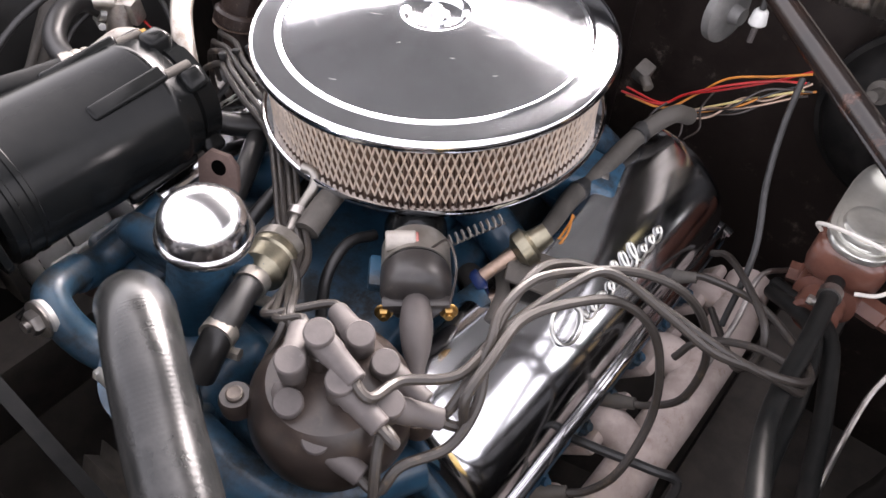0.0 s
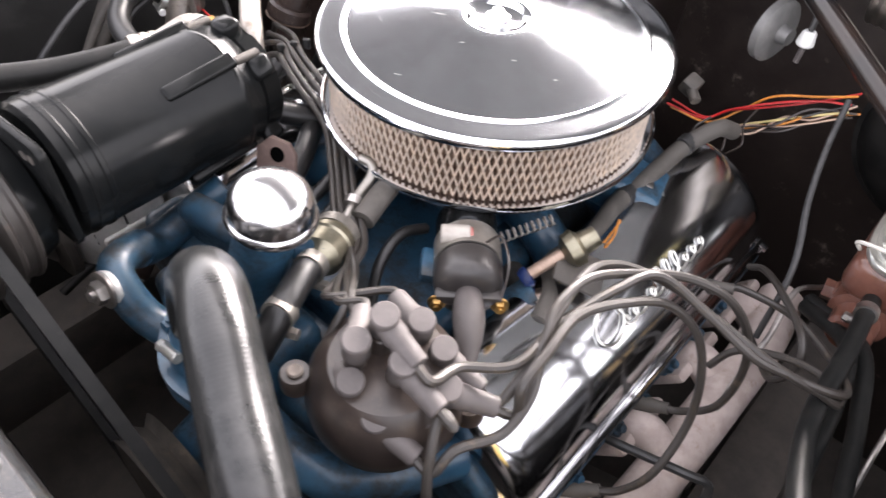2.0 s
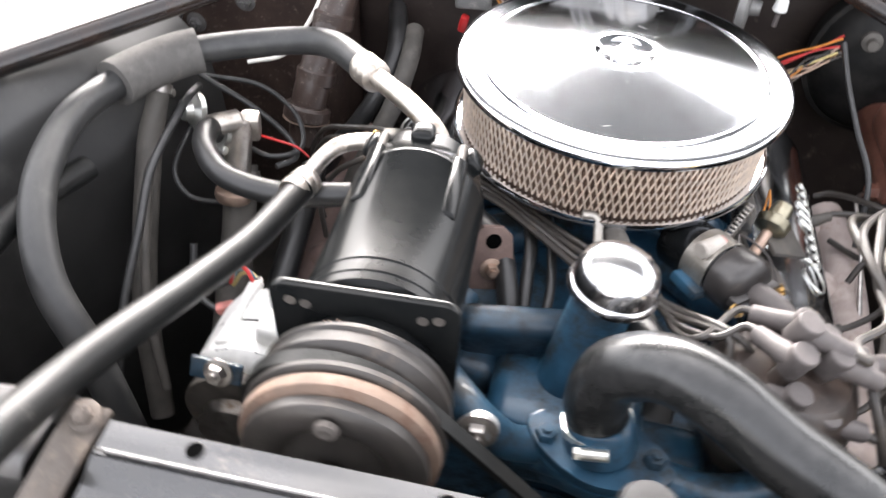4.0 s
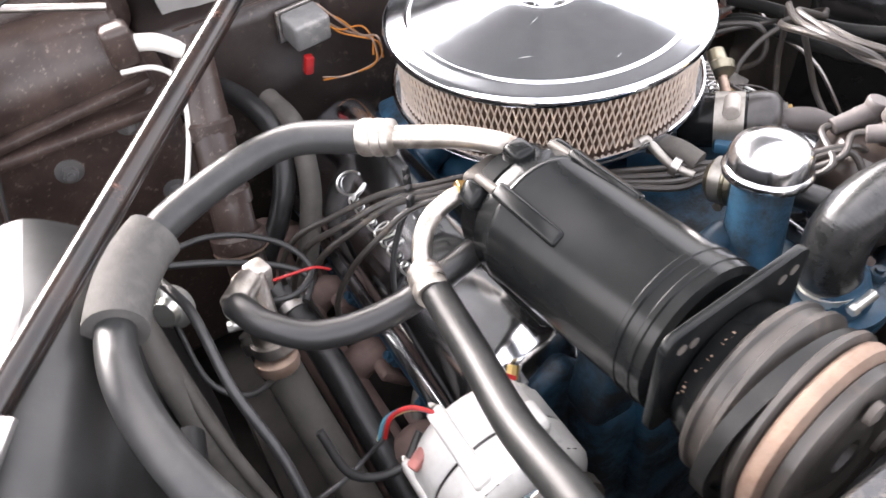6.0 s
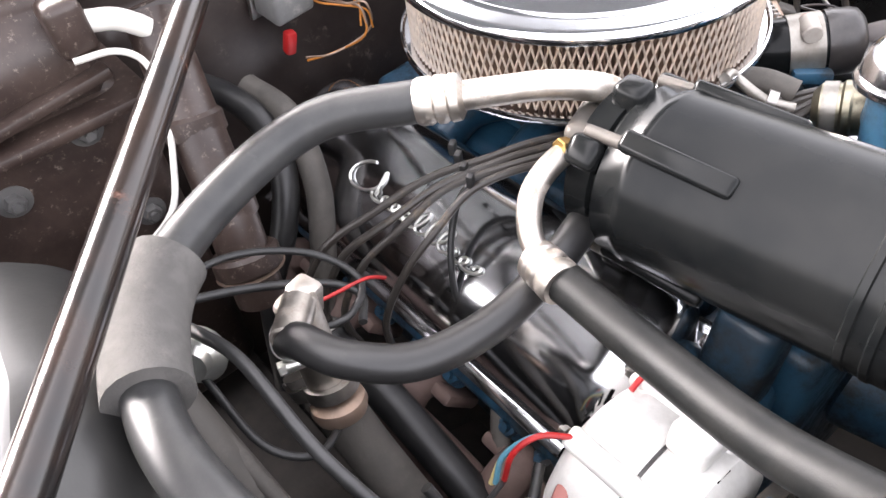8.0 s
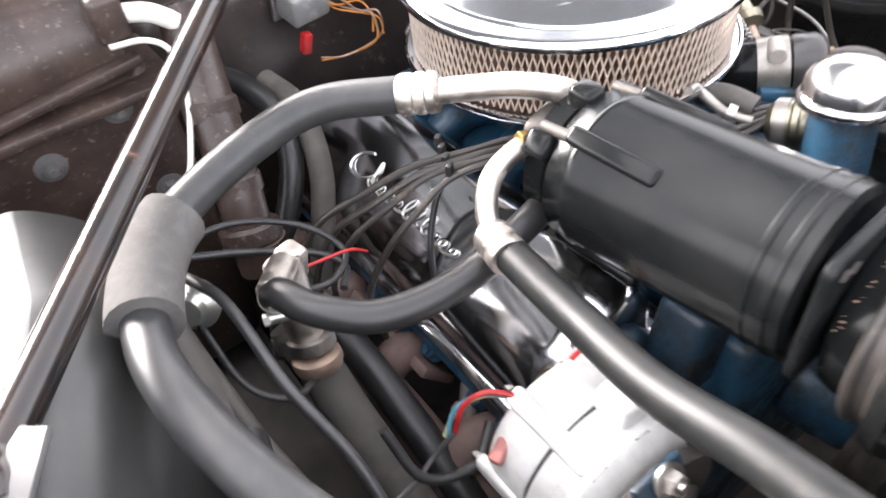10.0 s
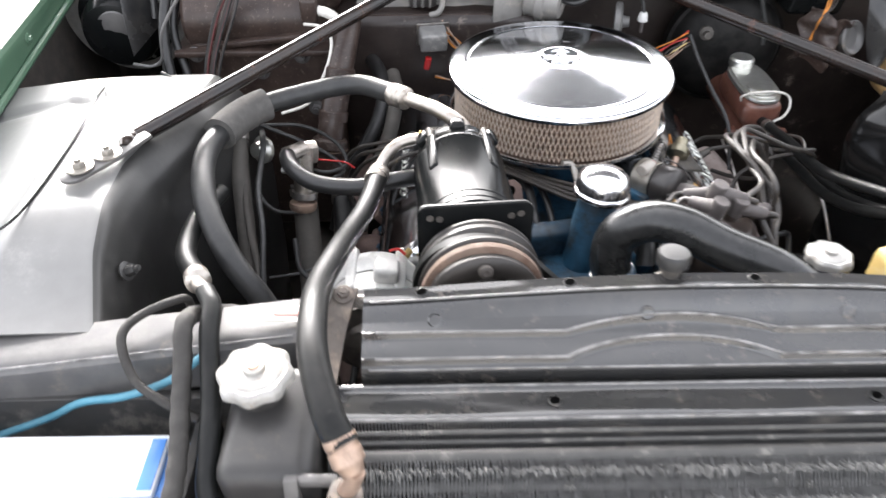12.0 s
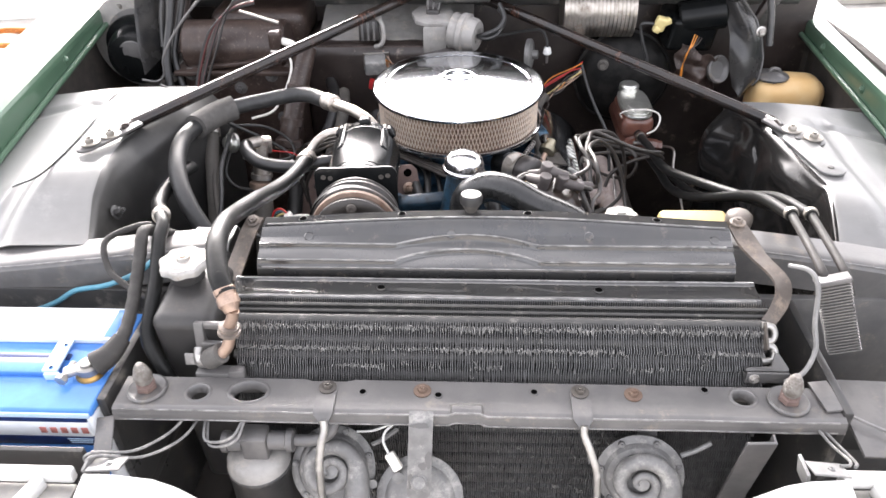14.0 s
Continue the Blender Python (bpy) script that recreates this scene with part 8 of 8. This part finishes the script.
part("vent_pipe", tube(B(), [pb + Vector((-0.002, 0.0, 0.0)), pb + Vector((-0.012, 0.022, 0.004)), pb + Vector((-0.016, 0.045, 0.014)), pb + Vector((-0.022, 0.052, 0.022)), pb + Vector((-0.034, 0.05, 0.024))], 0.005, 10), BAND_METAL, pv)
part("clamp", clamp_ring(B(), pb + Vector((-0.010, 0.018, 0.003)), (-0.4, 0.9, 0.2), 0.0085, 0.008), STEEL, pv)
fp = thing("fuel_valve", (0.185, -0.11, 0.82), "brass and steel fuel fitting with a blue collar beside the carburettor", "fitting")
part("stem", cyl(B(), (0.165, -0.135, 0.855), (0.185, -0.095, 0.878), 0.006, seg=10), COPPER, fp)
part("collar", lathe(B(), (0.163, -0.139, 0.85), (0.4, 0.8, 0.45), [(0, 0.008), (0.004, 0.0105), (0.009, 0.0105), (0.011, 0.007)], 18), BATT_DARK, fp, "blue collar")
part("body", lathe(B(), (0.181, -0.103, 0.872), (0.4, 0.8, 0.45), [(0, 0.009), (0.006, 0.017), (0.016, 0.018), (0.020, 0.012), (0.036, 0.010)], 22), PCV_METAL, fp)
part("plate", box(B(), (0.20, -0.10, 0.862), (0.05, 0.04, 0.006), rot=(15, 20, 30), bevel=0.003), CAST_DARK, fp)
part("tag", box(B(), (0.167, -0.155, 0.838), (0.03, 0.045, 0.004), rot=(35, 0, -30), bevel=0.002), BLUE, fp)
spx = []
for k in range(60):
    a = 2 * math.pi * k / 6
    c = Vector((0.130, -0.145, 0.885)).lerp(Vector((0.158, -0.092, 0.895)), k / 59)
    spx.append(c + Vector((0.005 * math.cos(a), -0.002 * math.cos(a), 0.005 * math.sin(a))))
solo("return_spring", tube(B(), spx, 0.0011, 5, 1), STEEL, "small coiled throttle return spring", "spring")
yw = thing("yellow_wires", (0.19, -0.05, 0.80), "bare yellow and orange wire ends by the valve cover", "wires")
for pts, m_ in (([(0.163, -0.085, 0.828), (0.17, -0.075, 0.84), (0.182, -0.06, 0.835), (0.19, -0.04, 0.845), (0.193, -0.02, 0.865)], ORANGE), ([(0.160, -0.09, 0.824), (0.168, -0.082, 0.836), (0.185, -0.062, 0.832), (0.186, -0.045, 0.85)], YELLOW), ([(0.175, -0.07, 0.835), (0.19, -0.055, 0.838), (0.196, -0.035, 0.852), (0.192, -0.022, 0.868)], ORANGE)):
    part("wire", tube(B(), pts, 0.0012, 6), m_, yw)
cbt = B()
box(cbt, (0.0, 0.0, 0.845), (0.15, 0.17, 0.05), bevel=0.012)
cyl(cbt, (0.08, -0.03, 0.85), (0.105, -0.05, 0.85), 0.02)
box(cbt, (-0.085, -0.02, 0.85), (0.03, 0.06, 0.04), bevel=0.006)
solo("carburettor", cbt, CAST_DARK, "dark greasy carburettor under the air cleaner", "carburettor")
inj = B()
box(inj, (0.15, 0.06, 0.835), (0.09, 0.06, 0.045), rot=(0, 12, 15), bevel=0.008, seg=3)
solo("blue_bracket", inj, BLUE, "blue painted casting beside the carburettor", "bracket")
inj2 = B()
box(inj2, (-0.12, 0.10, 0.83), (0.09, 0.08, 0.05), rot=(0, -12, -15), bevel=0.01, seg=3)
solo("blue_bracket", inj2, BLUE, "blue painted casting beside the carburettor", "bracket")
cl_ = B()
box(cl_, (0.190, 0.067, 0.846), (0.03, 0.012, 0.004), rot=(0, 22, 20), bevel=0.001)
solo("cover_clip", cl_, STEEL, "small steel clip on the valve cover", "clip")
lm_ = thing("cover_loom", (0.16, 0.0, 0.82), "black taped loom along the valve cover", "loom")
part("loom", tube(B(), [(0.205, 0.20, 0.86), (0.195, 0.17, 0.875), (0.178, 0.13, 0.86), (0.172, 0.07, 0.848), (0.168, 0.02, 0.845), (0.175, -0.04, 0.842), (0.165, -0.09, 0.835), (0.19, -0.13, 0.84), (0.20, -0.16, 0.84)], 0.010, 12), RUBBER_DUSTY, lm_)
for q_, d_ in (((0.1785, 0.13, 0.861), (0.1, 1, 0.2)), ((0.1685, 0.03, 0.845), (0, 1, 0)), ((0.168, -0.075, 0.837), (0.1, 1, 0.05))):
    part("tape_band", lathe(B(), q_, d_, [(0, 0.0098), (0.001, 0.0112), (0.013, 0.0112), (0.014, 0.0098)], 16), WIRE_BLACK, lm_)
inl = B()
tube(inl, [(0.13, -0.10, 0.80), (0.175, -0.14, 0.83), (0.19, -0.2, 0.82), (0.20, -0.25, 0.80)], 0.013, 12)
solo("dark_vacuum_hose", inl, RUBBER_DUSTY, "dull dark hose along the intake beside the coil", "hose")
for pts, r in (([(0.06, -0.16, 0.86), (0.055, -0.19, 0.87), (0.062, -0.225, 0.86), (0.075, -0.25, 0.83)], 0.0055), ([(-0.08, -0.10, 0.85), (-0.06, -0.16, 0.86), (-0.055, -0.22, 0.845), (-0.05, -0.28, 0.81)], 0.007), ([(-0.06, -0.09, 0.85), (-0.04, -0.16, 0.858), (-0.03, -0.22, 0.845), (-0.035, -0.27, 0.82)], 0.005), ([(-0.13, -0.14, 0.86), (-0.09, -0.19, 0.868), (-0.068, -0.25, 0.845), (-0.055, -0.31, 0.80)], 0.0115)):
    solo("vacuum_hose", tube(B(), pts, r, 12), RUBBER, "thin black rubber hose beside the intake", "hose", "vacuum hoses")

# ---- alternator ----
al = thing("alternator", (-0.287, -0.34, 0.71), "pale cast aluminium alternator with coloured leads", "alternator")
ab_ = Vector((-0.287, -0.276, 0.778))
rear = lathe(B(), ab_, (0, -1, 0), [(0.004, 0.0), (0.002, 0.018), (0.0, 0.022), (0.001, 0.045), (0.006, 0.058), (0.014, 0.0665), (0.026, 0.069), (0.052, 0.069), (0.054, 0.0675)], 48)
part("rear_case", rear, ALTERNATOR, al)
part("stator", lathe(B(), ab_ + Vector((0, -0.0535, 0)), (0, -1, 0), [(0, 0.0665), (0.0035, 0.0665)], 48), COIL_BLACK, al, "dark gap between the cast halves")
part("front_case", lathe(B(), ab_ + Vector((0, -0.057, 0)), (0, -1, 0), [(0, 0.0675), (0.002, 0.069), (0.034, 0.068), (0.045, 0.058), (0.050, 0.03)], 48), ALTERNATOR, al)
for a in (58, 118, 178, 238, 298, 358):
    d = Vector((math.cos(radians(a)), 0, math.sin(radians(a))))
    boss = part("boss", box(B(), ab_ + Vector((0, -0.045, 0)) + d * 0.0675, (0.017, 0.082, 0.010), rot=(0, 90 - a, 0), bevel=0.004, seg=3), ALTERNATOR, al)
    part("through_bolt", hexbolt(B(), ab_ + Vector((0, -0.003, 0)) + d * 0.0675, (0, 1, 0), 0.0045, 0.004), STEEL, boss)
for k in range(9):
    a = radians(20 + 40 * k)
    d = Vector((math.cos(a), 0, math.sin(a)))
    part("vent_slot", box(B(), ab_ + Vector((0, 0.0005, 0)) + d * 0.034, (0.008, 0.003, 0.017), rot=(0, 90 - math.degrees(a), 0), bevel=0.0008), HOLE, al)
for k in range(10):
    a = radians(8 + 36 * k)
    d = Vector((math.cos(a), 0, math.sin(a)))
    part("vent_slot", box(B(), ab_ + Vector((0, -0.086, 0)) + d * 0.0655, (0.015, 0.012, 0.004), rot=(0, 90 - math.degrees(a), 0), bevel=0.0008), HOLE, al)
part("ear", box(B(), ab_ + Vector((0.018, -0.068, 0.077)), (0.034, 0.03, 0.026), rot=(0, 10, 0), bevel=0.006, seg=3), ALTERNATOR, al)
part("fan", lathe(B(), ab_ + Vector((0, -0.110, 0)), (0, -1, 0), [(0, 0.03), (0.001, 0.062), (0.012, 0.062), (0.013, 0.03)], 30), CAST_DARK, al)
part("pulley", lathe(B(), ab_ + Vector((0, -0.125, 0)), (0, -1, 0), [(0, 0.02), (0.002, 0.04), (0.009, 0.03), (0.016, 0.04), (0.018, 0.02)], 30), STEEL, al)
asb = B()
box(asb, (-0.300, -0.402, 0.858), (0.046, 0.006, 0.020), rot=(-28, 6, 4), bevel=0.002)
part("adjuster", asb, BLUE_GRIMY_SHADED, al, "grimy blue painted adjusting strap in a shade-darkened colour")
part("adjuster_bolt", hexbolt(B(), (-0.296, -0.406, 0.862), (0, -0.85, 0.45), 0.009, 0.008, 0.013), STEEL, al)
for pts, m_ in (([(-0.317, -0.288, 0.84), (-0.335, -0.27, 0.842), (-0.352, -0.262, 0.83), (-0.362, -0.262, 0.805)], RED), ([(-0.316, -0.285, 0.835), (-0.335, -0.265, 0.834), (-0.355, -0.255, 0.82), (-0.366, -0.257, 0.798)], TEAL), ([(-0.314, -0.283, 0.83), (-0.332, -0.262, 0.826), (-0.352, -0.252, 0.812), (-0.366, -0.252, 0.79)], YELLOW_PALE), ([(-0.362, -0.262, 0.805), (-0.385, -0.262, 0.79), (-0.41, -0.268, 0.785), (-0.45, -0.27, 0.78)], WIRE_BLACK), ([(-0.268, -0.29, 0.845), (-0.255, -0.29, 0.848), (-0.245, -0.295, 0.842)], RED)):
    part("lead", tube(B(), pts, 0.0022, 7), m_, al)
part("plug", box(B(), (-0.348, -0.300, 0.812), (0.02, 0.011, 0.011), rot=(0, -15, 20), bevel=0.003), RED_PALE, al)
part("yellow_tip", cyl(B(), (-0.238, -0.282, 0.84), (-0.246, -0.29, 0.834), 0.0055, seg=8), YELLOW, al)

# ---- cables and hoses deep in the bay ----
random.seed(2)
def bay_line(pts, r, material, thick, label):
    if r < thick:
        solo("bay_cable", tube(B(), pts, r, 12), material, "dark dusty cable down the side of the bay", "cable")
        return
    line = thing("bay_hose", pts[0], label, "hose")
    part("hose", tube(B(), pts, r, 14), material, line)
    d = Vector(pts[1]) - Vector(pts[0])
    part("clamp", clamp_ring(B(), Vector(pts[0]) + d * 0.3, d, r + 0.001), STEEL, line, "dull steel hose clamp")


for pts, r, m_ in (
        ([(-0.478, -0.06, 0.905), (-0.468, -0.10, 0.917), (-0.46, -0.14, 0.92), (-0.457, -0.212, 0.90), (-0.445, -0.272, 0.87), (-0.442, -0.33, 0.82), (-0.43, -0.40, 0.75)], 0.0045, WIRE_BLACK),
        ([(-0.64, 0.01, 0.975), (-0.59, -0.02, 0.965), (-0.55, -0.039, 0.95), (-0.488, -0.044, 0.912), (-0.424, -0.048, 0.882), (-0.371, -0.068, 0.862), (-0.35, -0.09, 0.85), (-0.365, -0.115, 0.85)], 0.0035, WIRE_BLACK),
        ([(-0.49, -0.03, 0.90), (-0.42, -0.02, 0.892), (-0.365, -0.045, 0.875), (-0.345, -0.085, 0.86), (-0.37, -0.11, 0.86), (-0.40, -0.105, 0.862)], 0.003, WIRE_BLACK),
        ([(-0.40, -0.09, 0.872), (-0.37, -0.095, 0.872), (-0.345, -0.098, 0.87), (-0.33, -0.10, 0.86)], 0.0015, RED),
        ([(-0.48, -0.09, 0.87), (-0.475, -0.15, 0.85), (-0.45, -0.17, 0.83), (-0.42, -0.15, 0.81)], 0.003, WIRE_BLACK),
        ([(-0.502, -0.10, 0.925), (-0.494, -0.14, 0.89), (-0.485, -0.2, 0.84), (-0.46, -0.28, 0.76), (-0.43, -0.33, 0.68)], 0.0055, RUBBER_DUSTY),
        ([(-0.416, -0.105, 0.835), (-0.412, -0.13, 0.80), (-0.408, -0.16, 0.76), (-0.40, -0.22, 0.70), (-0.39, -0.3, 0.62)], 0.02, RUBBER_DUSTY),
        ([(-0.37, 0.0, 0.76), (-0.36, -0.1, 0.73), (-0.355, -0.2, 0.69), (-0.35, -0.28, 0.64)], 0.017, RUBBER),
        ([(-0.505, -0.095, 0.93), (-0.503, -0.12, 0.905), (-0.498, -0.16, 0.865), (-0.48, -0.26, 0.74), (-0.45, -0.33, 0.62)], 0.014, RUBBER_DUSTY),
        ([(-0.41, -0.24, 0.83), (-0.40, -0.27, 0.79), (-0.36, -0.28, 0.775), (-0.33, -0.265, 0.79)], 0.0042, WIRE_BLACK),
        ([(-0.34, -0.40, 0.62), (-0.32, -0.30, 0.68), (-0.31, -0.25, 0.74)], 0.006, RUBBER)):
    bay_line(pts, r, m_, 0.01, "dull rubber hose low in the engine bay")
for pts, r, m_ in (
        ([(0.291, 0.25, 0.923), (0.301, 0.2, 0.893), (0.317, 0.15, 0.86), (0.342, 0.1, 0.815), (0.35, 0.06, 0.74)], 0.0035, WIRE_BLACK),
        ([(0.38, -0.14, 0.70), (0.41, -0.17, 0.69), (0.43, -0.16, 0.68)], 0.003, STEEL),
        ([(0.42, 0.14, 0.80), (0.425, 0.03, 0.82), (0.43, -0.1, 0.84), (0.47, -0.25, 0.89), (0.53, -0.4, 0.94)], 0.009, HOSE_MATTE)):
    bay_line(pts, r, m_, 0.009, "black rubber hose along the wheel housing")
# engine-bay floor clutter: steering box and engine mounts
stb = B()
cyl(stb, (0.45, -0.12, 0.52), (0.44, -0.3, 0.50), 0.06)
box(stb, (0.46, -0.2, 0.56), (0.10, 0.12, 0.08), rot=(5, 10, 0), bevel=0.015, seg=3)
solo("steering_box", stb, CAST_DARK, "greasy dark steering box low in the bay", "steering box")
for side in (-1, 1):
    mt = B()
    box(mt, (side * 0.30, -0.13, 0.50), (0.14, 0.14, 0.03), rot=(0, side * -25, 0), bevel=0.006)
    box(mt, (side * 0.36, -0.13, 0.47), (0.03, 0.14, 0.12), bevel=0.006)
    solo("engine_mount", mt, DARK, "black steel engine mount on the frame", "engine mount", "engine mounts")
# right rear wiring
rw_ = thing("firewall_wires", (0.24, 0.26, 0.83), "untidy bundle of red, orange and brown wires at the firewall", "wires")
random.seed(7)
for k in range(10):
    base_w = [(0.124, 0.2, 0.856), (0.167, 0.22, 0.846), (0.188, 0.24, 0.864), (0.218, 0.25, 0.885), (0.26, 0.26, 0.903), (0.30, 0.275, 0.915)] if k < 3 else [(0.178, 0.22, 0.84), (0.21, 0.24, 0.845), (0.238, 0.25, 0.865), (0.261, 0.26, 0.882), (0.30, 0.275, 0.897)]
    j = [(x + random.uniform(-0.007, 0.007), y + random.uniform(-0.008, 0.008), z + random.uniform(-0.009, 0.007)) for x, y, z in base_w]
    part("wire", tube(B(), j, 0.0014, 6), (RED, RED, ORANGE, ORANGE, YELLOW_PALE, COPPER, BAKELITE, COPPER, WIRE_BLACK, BAKELITE)[k], rw_)
for pts in ([(0.17, 0.22, 0.85), (0.16, 0.205, 0.835), (0.175, 0.195, 0.82), (0.20, 0.20, 0.825), (0.195, 0.215, 0.845)], [(0.21, 0.25, 0.87), (0.205, 0.235, 0.85), (0.215, 0.22, 0.835), (0.205, 0.21, 0.82)]):
    part("wire", tube(B(), pts, 0.0014, 6), BAKELITE, rw_)
wcn = thing("white_connector", (0.212, 0.30, 0.90), "small white plastic plug hanging on a dark cable", "plug")
part("shell", lathe(B(), (0.212, 0.312, 0.945), (0, 0, -1), [(0, 0.006), (0.003, 0.0085), (0.016, 0.0105), (0.018, 0.009)], 10), WHITE_ENAMEL, wcn)
part("cable", tube(B(), [(0.212, 0.313, 0.944), (0.208, 0.32, 0.965), (0.19, 0.335, 0.98), (0.12, 0.35, 0.965), (0.05, 0.33, 0.96)], 0.0035, 8), WIRE_BLACK, wcn)
part("prongs", tube(B(), [(0.212, 0.312, 0.928), (0.212, 0.31, 0.905)], 0.0035, 8, 0), BOOT, wcn)
grm = B()
lathe(grm, (0.162, 0.335, 0.918), (1, -0.25, 0.05), [(0, 0.03), (0.002, 0.038), (0.012, 0.038), (0.015, 0.034), (0.017, 0.012), (0.03, 0.010)], 32)
solo("firewall_grommet", grm, HORN, "pale grey round grommet on the firewall", "grommet")
vsn = B()
box(vsn, (0.145, 0.185, 0.9), (0.018, 0.02, 0.02), rot=(20, 20, 0), bevel=0.003)
cyl(vsn, (0.148, 0.18, 0.90), (0.162, 0.168, 0.895), 0.006, seg=10)
solo("small_solenoid", vsn, CAST_DARK, "small dark solenoid beside the air cleaner", "solenoid")
